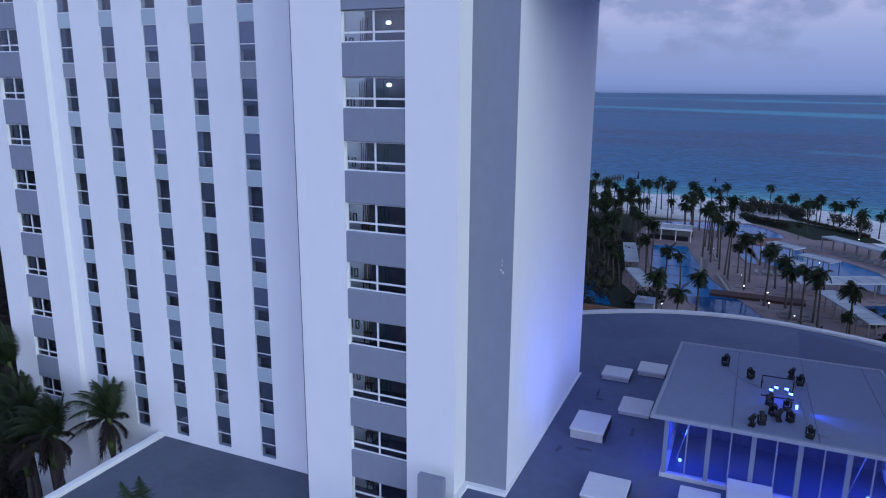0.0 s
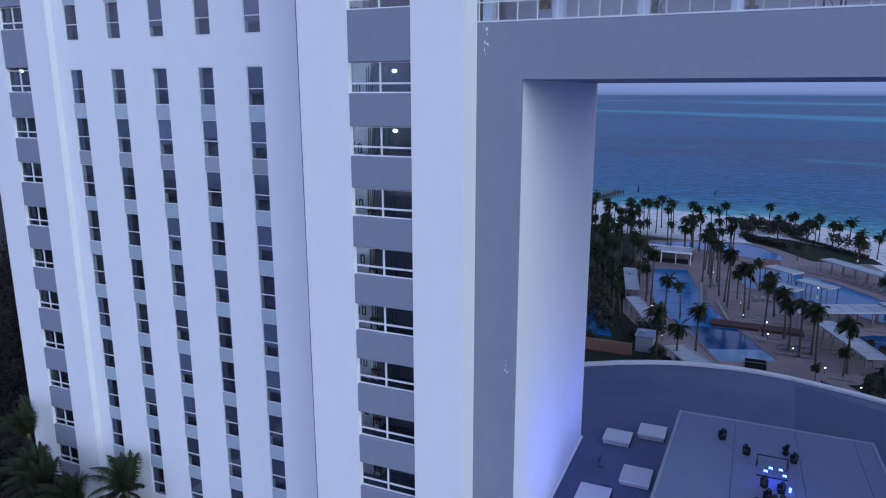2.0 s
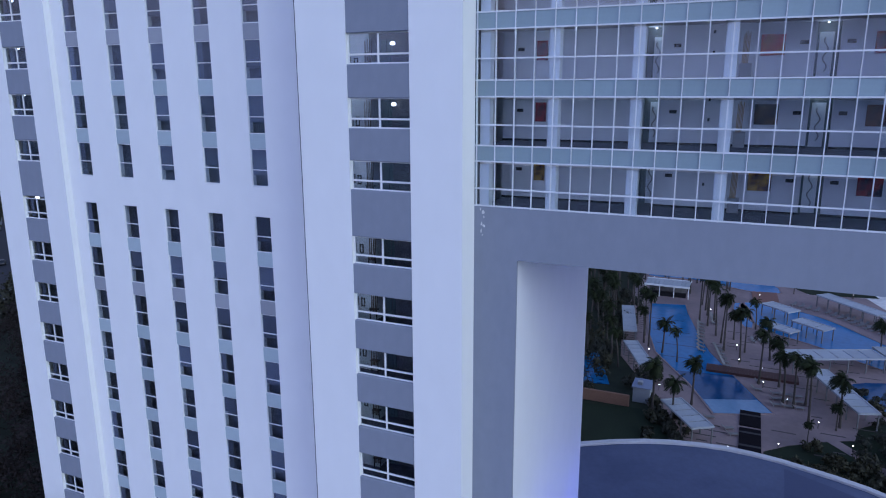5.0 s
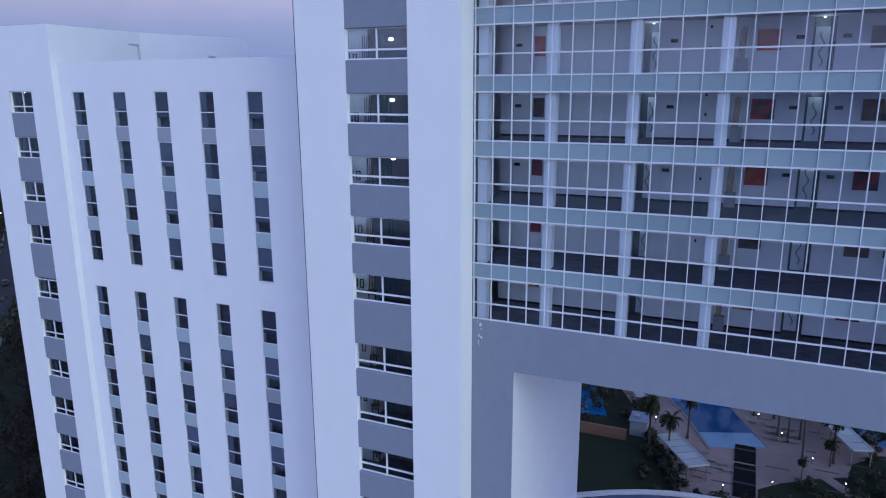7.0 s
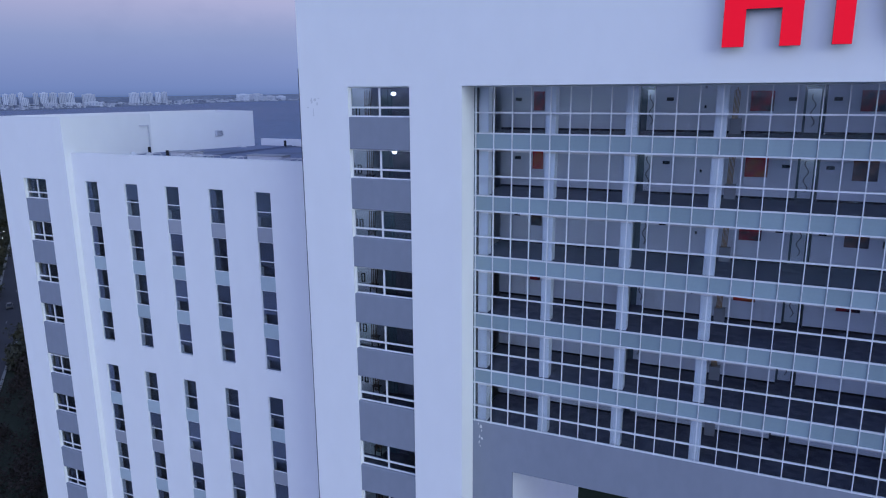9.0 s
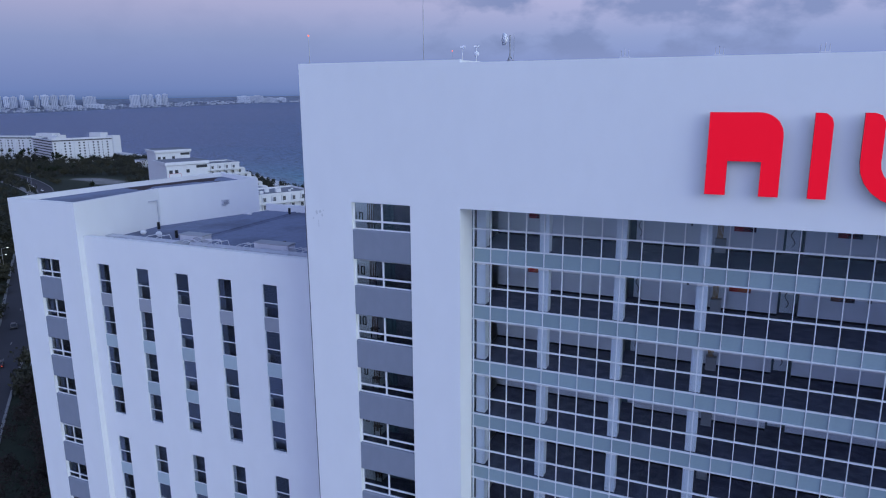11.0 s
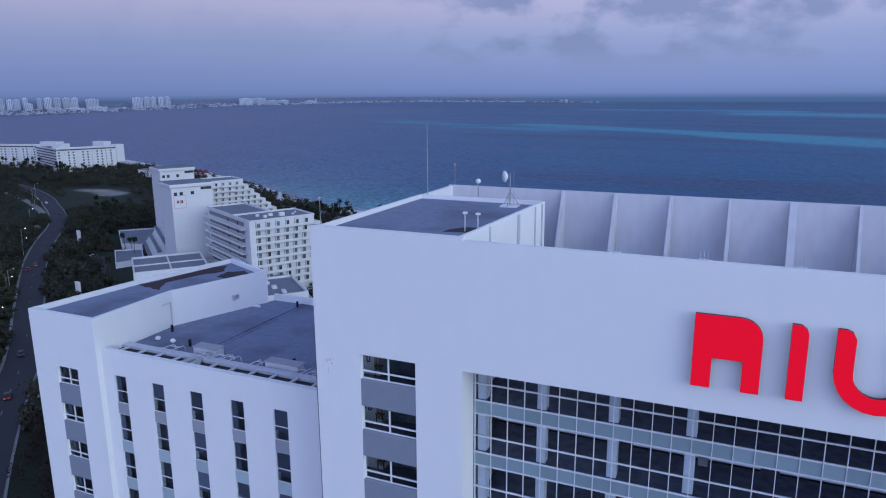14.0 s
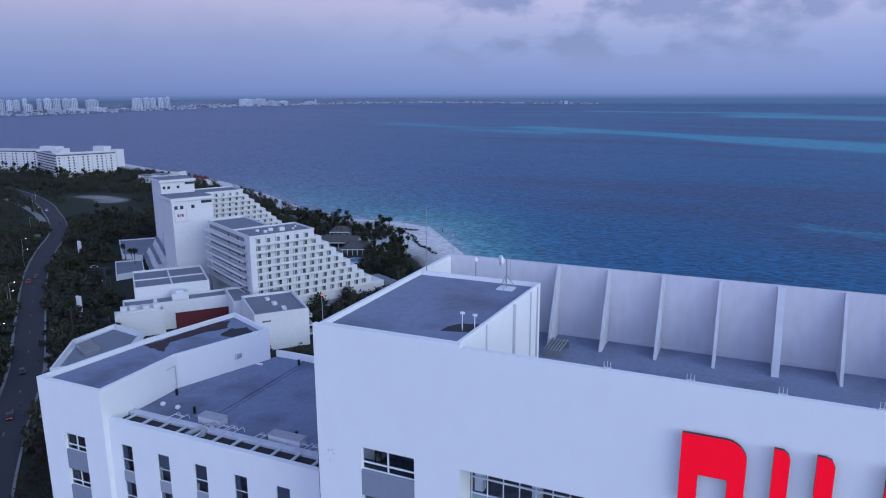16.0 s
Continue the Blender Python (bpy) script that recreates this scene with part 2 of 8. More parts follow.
LAMPBLUE = material("blue_led", (0.1, 0.2, 0.9), 0.3, emit=(0.10, 0.20, 1.0), power=5.0)
CUSHION = material("white_cushion", (0.62, 0.63, 0.66), 0.85, var=0.08, scale=1.2, grain=9, bump=0.1)

# ---- building helpers ----
WP = {}


def thing(name, label, category, place=(0, 0, 0), group="", kind=""):
    ob = new(name)
    ob.location = place
    WP[ob] = Vector(place)
    return tagged(ob, label, category, group, kind)


def link(name, mesh, parent, place=None, label=""):
    ob = new(name, mesh)
    ob.parent = parent
    if place is not None:
        ob.location = Vector(place) - (WP[parent] if parent in WP else Vector())
        WP[ob] = Vector(place)
    elif parent in WP:
        WP[ob] = WP[parent]
    return tagged(ob, label)


def to_mesh(name, bm, mat, smooth=False):
    me = bpy.data.meshes.new(name)
    bm.normal_update()
    bm.to_mesh(me)
    bm.free()
    for m in mat if isinstance(mat, (list, tuple)) else (mat,):
        me.materials.append(m)
    if smooth:
        me.shade_smooth()
    return me


def part(name, bm, mat, parent, label="", smooth=False):
    """One mesh, given in world coordinates, under its thing."""
    if parent in WP:
        bmesh.ops.translate(bm, vec=-WP[parent], verts=bm.verts)
    return link(name, to_mesh(name, bm, mat, smooth), parent, None, label)


def structure(name, bm, mat, label, category):
    return tagged(new(name, to_mesh(name, bm, mat)), label, category, kind="structure")


def box(bm, x0, x1, y0, y1, z0, z1, mi=0):
    v = [bm.verts.new(p) for p in ((x0, y0, z0), (x1, y0, z0), (x1, y1, z0), (x0, y1, z0), (x0, y0, z1), (x1, y0, z1), (x1, y1, z1), (x0, y1, z1))]
    for q in ((0, 3, 2, 1), (4, 5, 6, 7), (0, 1, 5, 4), (1, 2, 6, 5), (2, 3, 7, 6), (3, 0, 4, 7)):
        bm.faces.new([v[i] for i in q]).material_index = mi
    return bm


def boxes(*rows):
    bm = bmesh.new()
    for r in rows:
        box(bm, *r)
    return bm


def bevel(bm, width, segments=1):
    bmesh.ops.bevel(bm, geom=list(bm.edges), offset=width, segments=segments, affect="EDGES", profile=0.5)
    return bm


def prism(points, z0, z1):
    """An upright prism over a plan outline."""
    bm = bmesh.new()
    area = sum(a[0] * b[1] - b[0] * a[1] for a, b in zip(points, points[1:] + points[:1]))
    pts = points if area > 0 else points[::-1]
    lo = [bm.verts.new((x, y, z0)) for x, y in pts]
    hi = [bm.verts.new((x, y, z1)) for x, y in pts]
    n = len(pts)
    for i in range(n):
        bm.faces.new((lo[i], lo[(i + 1) % n], hi[(i + 1) % n], hi[i]))
    caps = [bm.faces.new(hi), bm.faces.new(lo[::-1])]
    bmesh.ops.triangulate(bm, faces=caps)
    return bm


def rim(points, width, z0, z1):
    """A wall along a closed outline, of the given thickness inwards (positive) or outwards."""
    bm = bmesh.new()
    area = sum(a[0] * b[1] - b[0] * a[1] for a, b in zip(points, points[1:] + points[:1]))
    pts = [Vector(p) for p in (points if area > 0 else points[::-1])]
    n, inner = len(pts), []
    for i in range(n):
        a, b, c = pts[i - 1], pts[i], pts[(i + 1) % n]
        d1, d2 = (b - a).normalized(), (c - b).normalized()
        n1, n2 = Vector((-d1.y, d1.x)), Vector((-d2.y, d2.x))
        k = (n1 + n2) / max(0.35, 1 + n1.dot(n2))
        inner.append(b + k * width)
    rows = [[bm.verts.new((p.x, p.y, z)) for p in src] for src, z in ((pts, z0), (pts, z1), (inner, z1), (inner, z0))]
    for i in range(n):
        j = (i + 1) % n
        for a, b in ((0, 1), (1, 2), (2, 3), (3, 0)):
            bm.faces.new((rows[a][i], rows[a][j], rows[b][j], rows[b][i]))
    return bm


def open_wall(points, width, z0, z1):
    """A wall of the given thickness to the left of an open line of plan points."""
    bm = bmesh.new()
    pts = [Vector(p) for p in points]
    n, rows_ = len(pts), []
    for i, b in enumerate(pts):
        d1 = (b - pts[i - 1]).normalized() if i else (pts[1] - b).normalized()
        d2 = (pts[i + 1] - b).normalized() if i < n - 1 else d1
        n1, n2 = Vector((-d1.y, d1.x)), Vector((-d2.y, d2.x))
        k = b + (n1 + n2) / max(0.35, 1 + n1.dot(n2)) * width
        rows_.append([bm.verts.new((p.x, p.y, z)) for p, z in ((b, z0), (b, z1), (k, z1), (k, z0))])
    for a, b in zip(rows_, rows_[1:]):
        for j in range(4):
            bm.faces.new((a[j], b[j], b[(j + 1) % 4], a[(j + 1) % 4]))
    bm.faces.new(rows_[0])
    bm.faces.new(rows_[-1][::-1])
    bmesh.ops.recalc_face_normals(bm, faces=bm.faces)
    return bm


def pierced(x0, x1, z0, z1, y0, y1, holes):
    """A wall from y0 (front) to y1 with true openings (xa, xb, za, zb)."""
    xs = sorted({x0, x1, *[v for h in holes for v in h[:2]]})
    zs = sorted({z0, z1, *[v for h in holes for v in h[2:]]})
    solid = {}
    for i in range(len(xs) - 1):
        for k in range(len(zs) - 1):
            cx, cz = (xs[i] + xs[i + 1]) / 2, (zs[k] + zs[k + 1]) / 2
            solid[i, k] = not any(a < cx < b and c < cz < d for a, b, c, d in holes)
    bm, cache = bmesh.new(), {}

    def v(i, k, y):
        if (i, k, y) not in cache:
            cache[i, k, y] = bm.verts.new((xs[i], y, zs[k]))
        return cache[i, k, y]

    for (i, k), full in solid.items():
        if not full:
            continue
        bm.faces.new((v(i, k, y0), v(i + 1, k, y0), v(i + 1, k + 1, y0), v(i, k + 1, y0)))
        bm.faces.new((v(i, k + 1, y1), v(i + 1, k + 1, y1), v(i + 1, k, y1), v(i, k, y1)))
        for di, dk, a, b in ((-1, 0, (i, k + 1), (i, k)), (1, 0, (i + 1, k), (i + 1, k + 1)), (0, -1, (i, k), (i + 1, k)), (0, 1, (i + 1, k + 1), (i, k + 1))):
            if not solid.get((i + di, k + dk), False):
                bm.faces.new((v(*a, y0), v(*a, y1), v(*b, y1), v(*b, y0)))
    return bm


def tube(bm, a, b, r0, r1=None, sides=8):
    a, b = Vector(a), Vector(b)
    r1 = r0 if r1 is None else r1
    q = (b - a).to_track_quat("Z", "Y").to_matrix()
    rows = []
    for p, r in ((a, r0), (b, r1)):
        rows.append([bm.verts.new(p + q @ Vector((r * math.cos(t), r * math.sin(t), 0))) for t in (2 * math.pi * i / sides for i in range(sides))])
    for i in range(sides):
        bm.faces.new((rows[0][i], rows[0][(i + 1) % sides], rows[1][(i + 1) % sides], rows[1][i]))
    bm.faces.new(rows[0][::-1])
    bm.faces.new(rows[1])
    return bm


def bent_tube(bm, pts, r, sides=10):
    """One continuous round duct through a line of points."""
    P = [Vector(p) for p in pts]
    prev = None
    for i, p in enumerate(P):
        d = (P[min(i + 1, len(P) - 1)] - P[max(i - 1, 0)]).normalized()
        q = d.to_track_quat("Z", "Y").to_matrix()
        ring = [bm.verts.new(p + q @ Vector((r * math.cos(t), r * math.sin(t), 0))) for t in (2 * math.pi * j / sides for j in range(sides))]
        if prev:
            k = min(range(sides), key=lambda s: (ring[s].co - prev[0].co).length)
            ring = ring[k:] + ring[:k]
            for j in range(sides):
                bm.faces.new((prev[j], prev[(j + 1) % sides], ring[(j + 1) % sides], ring[j]))
        prev = ring
    return bm


def ball(bm, c, r, seg=10, squash=1.0):
    g = bmesh.ops.create_uvsphere(bm, u_segments=seg, v_segments=max(5, seg // 2), radius=r)
    bmesh.ops.scale(bm, vec=(1, 1, squash), verts=g["verts"])
    bmesh.ops.translate(bm, vec=c, verts=g["verts"])
    return bm


def ragged(pts, seed, n=9, amount=0.3):
    """A closed outline with torn, uneven sides."""
    r = random.Random(seed)
    out = []
    for a, b in zip(pts, pts[1:] + pts[:1]):
        for i in range(n):
            t = i / n
            out.append((a[0] + (b[0] - a[0]) * t + r.uniform(-amount, amount), a[1] + (b[1] - a[1]) * t + r.uniform(-amount, amount)))
    return out

# ---- the hotel: storeys ----
ST = 3.33
TOP_W, LOW_W = 41.49, 20.62          # window heads of the upper and the lower group of storeys
UP = [TOP_W - ST * k for k in range(6)]
LOW = [LOW_W - ST * k for k in range(10)]
GROUND = -23.0

# ---- main block ----
DUCTM = material("duct_cladding", (0.42, 0.43, 0.46), 0.6, var=0.15, scale=1.5, grain=8)
hotel = thing("hotel_tower", "tall white stucco hotel slab pierced by a high arch", "building", (20, 10, -23))
SLOT = [(0.0, 3.7, -12.0, TOP_W)]
part("front_wall", pierced(-3.12, 6.65, GROUND, 49.1, 0.0, 0.35, SLOT), WHITE, hotel)
part("side_wall", boxes((-3.12, -2.77, 0.35, 20.7, GROUND, 48.95)), WHITE, hotel)
part("front_screen_wall", boxes((6.65, 49.6, 0.0, 0.35, 41.49, 48.95)), WHITE, hotel)
part("lintel_soffit", boxes((6.65, 39.85, 0.35, 1.98, 41.49, 41.9)), WHITE, hotel)
part("jamb_wall", boxes((6.3, 6.65, 0.35, 1.72, GROUND, 41.49)), WHITE, hotel)
part("arch_pier", boxes((6.72, 9.07, 1.9, 20.55, GROUND, 19.7)), WHITE, hotel)
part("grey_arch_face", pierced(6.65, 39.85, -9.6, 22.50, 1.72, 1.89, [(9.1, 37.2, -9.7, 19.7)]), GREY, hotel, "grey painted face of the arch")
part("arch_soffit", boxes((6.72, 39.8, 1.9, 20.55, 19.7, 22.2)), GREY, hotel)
part("far_pier", boxes((37.2, 39.8, 1.9, 19.95, GROUND, 19.7)), WHITE, hotel)
part("far_block", boxes((39.85, 49.6, 0.0, 20.8, GROUND, 41.49)), WHITE, hotel)
part("back_wall", boxes((-3.12, 6.67, 20.7, 20.95, GROUND, 42.05), (6.67, 39.85, 20.3, 20.55, 22.2, 42.05)), WHITE, hotel)
part("core_wall", boxes((-2.77, 6.3, 3.6, 3.8, GROUND, 42.0), (6.0, 6.3, 0.35, 3.6, GROUND, 42.0)), DARKROOM, hotel)
part("lobby_side_wall", boxes((-2.77, -2.6, 0.35, 3.6, GROUND, 42.0)), ROOMWALL, hotel)
# pipe joint between the blocks
part("rain_pipe", tube(bmesh.new(), (-3.19, 0.12, -12), (-3.19, 0.12, 42.5), 0.055), material("dark_pipe", (0.10, 0.10, 0.13), 0.6, var=0.2), hotel)

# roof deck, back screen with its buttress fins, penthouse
part("deck_skirting", boxes((6.67, 49.3, 20.62, 20.7, 43.05, 43.25)), DULLWHITE, hotel)
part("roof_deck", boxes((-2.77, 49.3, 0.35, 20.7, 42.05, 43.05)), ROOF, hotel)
part("back_screen_wall", boxes((-3.12, 49.6, 20.7, 20.95, 42.05, 49.05)), DULLWHITE, hotel, "dull white rear screen wall")
fin = bmesh.new()
prof = [(20.7, 43.05), (20.7, 48.98), (20.4, 48.98), (17.85, 43.05)]
for s in (-0.11, 0.11):
    vs = [fin.verts.new((s, y - 20.7, z)) for y, z in prof]
    fin.faces.new(vs if s < 0 else vs[::-1])
fin.verts.ensure_lookup_table()
for i in range(4):
    j = (i + 1) % 4
    fin.faces.new((fin.verts[i], fin.verts[4 + i], fin.verts[4 + j], fin.verts[j]))
bmesh.ops.recalc_face_normals(fin, faces=fin.faces)
fin_mesh = to_mesh("buttress_fin", fin, DULLWHITE)
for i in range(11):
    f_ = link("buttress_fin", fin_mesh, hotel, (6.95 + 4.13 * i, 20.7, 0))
    if i == 4:
        f_.scale.x = 2.3
pent = prism([(-2.77, 0.35), (6.45, 0.35), (7.15, 14.4), (-2.77, 14.4)], 42.4, 48.75)
part("penthouse_wall", pent, WHITE, hotel)
part("penthouse_roof", prism([(-2.65, 0.4), (6.3, 0.4), (6.95, 14.2), (-2.65, 14.2)], 48.7, 48.80), ROOF, hotel, "dark stained flat roof")
part("penthouse_kerb", rim([(-2.77, 0.36), (6.45, 0.36), (7.15, 14.4), (-2.77, 14.4)], 0.2, 48.7, 49.1), WHITE, hotel)
part("roof_stain", prism([(4.3, 2.6), (6.0, 3.0), (6.1, 4.6), (5.0, 4.4), (4.4, 3.5)], 48.8, 48.806), ROOFDK, hotel, "damp dark stain")
for y, w in ((4.2, 0.08), (8.8, 0.16), (12.2, 0.08), (13.6, 0.1)):
    x = 6.45 + 0.7 * (y - 0.35) / 14.05 + 0.02
    part("drain_pipe", boxes((x, x + w, y, y + w, 43.05, 49.0)), DULLWHITE, hotel)
tray = thing("cable_tray", "grey steel cable tray on two cross bars", "cable tray", (8, 16.6, 43.05))
for i in range(6):
    part("rail", boxes((7.25 + 0.24 * i, 7.37 + 0.24 * i, 15.2, 18.0, 43.6, 43.68)), METAL, tray)
for y in (15.3, 17.7):
    part("cross_bar", boxes((7.2, 8.7, y, y + 0.08, 43.05, 43.6)), METAL, tray)
for x in (14.78, 18.84, 22.93, 27.0):
    part("parapet_fitting", boxes((x - 0.22, x + 0.2, 0.16, 0.34, 48.85, 49.02)), DULLWHITE, hotel)
    for k in range(3):
        part("fitting_rod", tube(bmesh.new(), (x - 0.18 + 0.17 * k, 0.25, 49.0), (x - 0.18 + 0.17 * k, 0.25, 49.32 + 0.05 * (k % 2)), 0.018, 0.018, 5), DULLWHITE, hotel)

# flaked paint and stains
FLAKE = material("bare_white_flake", (0.66, 0.66, 0.66), 0.9, var=0.1, scale=6, grain=20)
STAIN = material("damp_stain", (0.735, 0.735, 0.74), 0.85, var=0.15, scale=2, grain=12)


def blotch(bm, x, y, z, w, h, seed):
    """An uneven flat patch, a few millimetres thick, on a wall that faces the camera's side."""
    r = random.Random(seed)
    n = 9
    ring = [(x + w * math.cos(2 * math.pi * i / n) * r.uniform(0.45, 1), z + h * math.sin(2 * math.pi * i / n) * r.uniform(0.45, 1)) for i in range(n)]
    lo = [bm.verts.new((a, y - 0.004, b)) for a, b in ring]
    hi = [bm.verts.new((a, y + 0.002, b)) for a, b in ring]
    bm.faces.new(lo)
    for i in range(n):
        bm.faces.new((lo[i], hi[i], hi[(i + 1) % n], lo[(i + 1) % n]))


bm = bmesh.new()
for i, (x, z, w, h) in enumerate(((7.16, 22.2, 0.09, 0.16), (7.0, 22.35, 0.03, 0.1), (7.2, 21.95, 0.04, 0.09), (7.08, 21.55, 0.07, 0.15), (7.22, 21.45, 0.1, 0.1), (7.05, 21.15, 0.04, 0.16), (7.12, 20.95, 0.04, 0.06),
                                  (8.55, 4.55, 0.03, 0.1), (8.55, 4.3, 0.05, 0.07), (8.5, 4.0, 0.06, 0.1), (8.62, 3.9, 0.08, 0.1), (8.45, 4.05, 0.03, 0.06))):
    blotch(bm, x, 1.72, z, w, h, i)
bmesh.ops.recalc_face_normals(bm, faces=bm.faces)
tagged(part("paint_flakes", bm, FLAKE, hotel, "bare white flakes in the grey paint"), kind="stuff")
bm = bmesh.new()
for i, (x, z, w, h) in enumerate(((-2.35, 40.75, 0.1, 0.2), (-2.12, 40.8, 0.12, 0.12), (-2.0, 40.6, 0.09, 0.14), (-2.25, 40.1, 0.05, 0.3), (-2.6, 40.4, 0.08, 0.08), (-1.9, 40.9, 0.1, 0.06))):
    blotch(bm, x, 0.0, z, w, h, 40 + i)
bmesh.ops.recalc_face_normals(bm, faces=bm.faces)
tagged(part("wall_stain", bm, STAIN, hotel, "faint grey damp stain"), kind="stuff")

# the stair-lobby windows: one recessed slot from top to bottom, grey panels between
LOBBY_FRAME = boxes((0, 3.7, 0, 0.09, 0, 0.07), (0, 3.7, 0, 0.09, 1.53, 1.59), (0, 0.07, 0, 0.09, 0.07, 1.53), (3.63, 3.7, 0, 0.09, 0.07, 1.53),
                    (1.76, 1.86, 0, 0.09, 0.07, 1.53), (0.07, 1.76, 0, 0.09, 0.45, 0.55), (1.86, 3.63, 0, 0.09, 0.45, 0.55))
lobby_frame = to_mesh("window", LOBBY_FRAME, FRAME)
lobby_pane = to_mesh("pane", boxes((0.07, 1.76, 0.03, 0.045, 0.55, 1.53), (0.07, 1.76, 0.03, 0.045, 0.07, 0.45)), PANE)
lobby_pane2 = to_mesh("pane", boxes((1.86, 3.63, 0.03, 0.045, 0.55, 1.53), (1.86, 3.63, 0.03, 0.045, 0.07, 0.45)), PANE)
panel_mesh = to_mesh("spandrel_panel", bevel(boxes((-0.02, 3.69, 0.0, 0.3, 0, 1.74)), 0.03), GREY)
tall_panel_mesh = to_mesh("spandrel_panel", bevel(boxes((-0.02, 3.69, 0.0, 0.3, 0, 2.63)), 0.03), GREY)
lobby_floor = to_mesh("lobby_floor", boxes((-2.6, 6.0, 0.42, 3.6, -0.25, 0.0)), CARPET)
lobby_back = to_mesh("lobby_wall", boxes((-2.6, -0.15, 2.75, 2.9, 0, 3.05), (-0.25, -0.15, 2.9, 3.6, 0, 3.05)), ROOMWALL)
lobby_table = to_mesh("console_table", boxes((-0.75, -0.2, 2.4, 2.7, 0.75, 0.8), (-0.72, -0.67, 2.45, 2.5, 0, 0.75), (-0.28, -0.23, 2.45, 2.5, 0, 0.75)), BLACK)
poles = bmesh.new()
for i in range(4):
    tube(poles, (-0.62 + 0.1 * i, 2.35, 0.8), (-0.66 + 0.15 * i, 2.45, 2.5 + 0.1 * (i % 2)), 0.035, 0.03, 6)
lobby_poles = to_mesh("leaning_poles", poles, material("brown_cane", (0.13, 0.075, 0.055), 0.6, var=0.2))
lobby_picture = to_mesh("picture", bevel(boxes((-1.72, -1.65, 2.69, 2.75, 1.2, 1.75), (-1.42, -1.35, 2.69, 2.75, 1.2, 1.75), (-1.65, -1.42, 2.69, 2.75, 1.2, 1.27), (-1.65, -1.42, 2.69, 2.75, 1.68, 1.75)), 0.008), BLACK)
lobby_picture2 = to_mesh("picture", bevel(boxes((-1.12, -1.06, 2.69, 2.75, 1.2, 1.75), (-0.92, -0.86, 2.69, 2.75, 1.2, 1.75), (-1.06, -0.92, 2.69, 2.75, 1.2, 1.26), (-1.06, -0.92, 2.69, 2.75, 1.69, 1.75)), 0.008), BLACK)
lobby_door = to_mesh("lift_door", boxes((0.1, 0.55, 3.48, 3.58, 0, 2.35), (0.62, 0.78, 3.5, 3.58, 0, 2.35)), material("greenish_glass_door", (0.20, 0.29, 0.29), 0.25, var=0.2, scale=2))
lamp_mesh = to_mesh("ceiling_lamp", ball(bmesh.new(), (0, 0, 0), 0.16, 10, 0.7), LAMPWHITE)
for n, head in enumerate(UP + LOW):
    if head - 1.6 < -12:
        continue
    sill = head - 1.59
    w = link("window", lobby_frame, hotel, (0, 0.22, sill))
    link("pane", lobby_pane, w).visible_shadow = False
    link("pane", lobby_pane2, w).visible_shadow = False
    tall = n == 5
    drop = 2.63 if tall else 1.74
    link("spandrel_panel", tall_panel_mesh if tall else panel_mesh, hotel, (0, 0.03, sill - drop))
    fl = link("lobby_floor", lobby_floor, hotel, (0, 0, sill - 0.9))
    link("lobby_wall", lobby_back, hotel, (0, 0, sill - 0.9))
    link("console_table", lobby_table, hotel, (0.3, 0, sill - 0.9))
    link("picture", lobby_picture, hotel, (0.03 * (n % 3), 0, sill - 1.25))
    link("picture", lobby_picture2, hotel, (-0.02, 0, sill - 1.25 - 0.05 * (n % 2)))
    link("leaning_poles", lobby_poles, hotel, (0.3 + 0.04 * (n % 4), 0, sill - 1.15))
    link("lift_door", lobby_door, hotel, (0, 0, sill - 0.9))
    lamp("POINT", "lobby_lamp", (-0.9, 1.5, head - 0.25), (-0.9, 1.5, 0), 32, (0.72, 0.84, 1.0), 0.2)
    if n in (0, 1, 2, 3, 4, 6, 7, 8):
        link("ceiling_lamp", lamp_mesh, hotel, (1.15, 3.1, head - 0.38), "lit ceiling lamp")

# ---- glazed bridge over the arch ----
bridge = thing("glazed_bridge", "six-storey glass curtain wall of hotel corridors", "curtain wall", (20, 2, 22.5))
GY, GX0, BAY, NB = 1.76, 6.75, 1.0085, 32
mull_mesh = to_mesh("mullion", boxes((-0.02, 0.02, -0.07, 0.07, 0, 18.97)), CWFRAME)
for i in range(NB + 1):
    link("mullion", mull_mesh, bridge, (GX0 + BAY * i, GY, 22.5))
GX1 = GX0 + BAY * NB
rail_mesh = to_mesh("transom", boxes((GX0 - 0.09, GX1, -0.06, 0.06, -0.035, 0.035)), CWFRAME)
edge = [41.44] + [39.05 - ST * k for k in range(5)] + [38.22 - ST * k for k in range(5)] + [40.12 - ST * k for k in range(6)] + [22.55]
for z in edge:
    link("transom", rail_mesh, bridge, (0, GY, z))
clear_hi = to_mesh("glass_pane", boxes((0.03, BAY - 0.03, -0.006, 0.006, 0.04, 1.30)), CURTPANE)
clear_lo = to_mesh("glass_pane", boxes((0.03, BAY - 0.03, -0.006, 0.006, 0.04, 1.03)), CURTPANE)
span_m = to_mesh("spandrel_panel", boxes((0.03, BAY - 0.03, -0.01, 0.01, 0.04, 0.79)), SPAN)
rest, rest_s = bmesh.new(), bmesh.new()
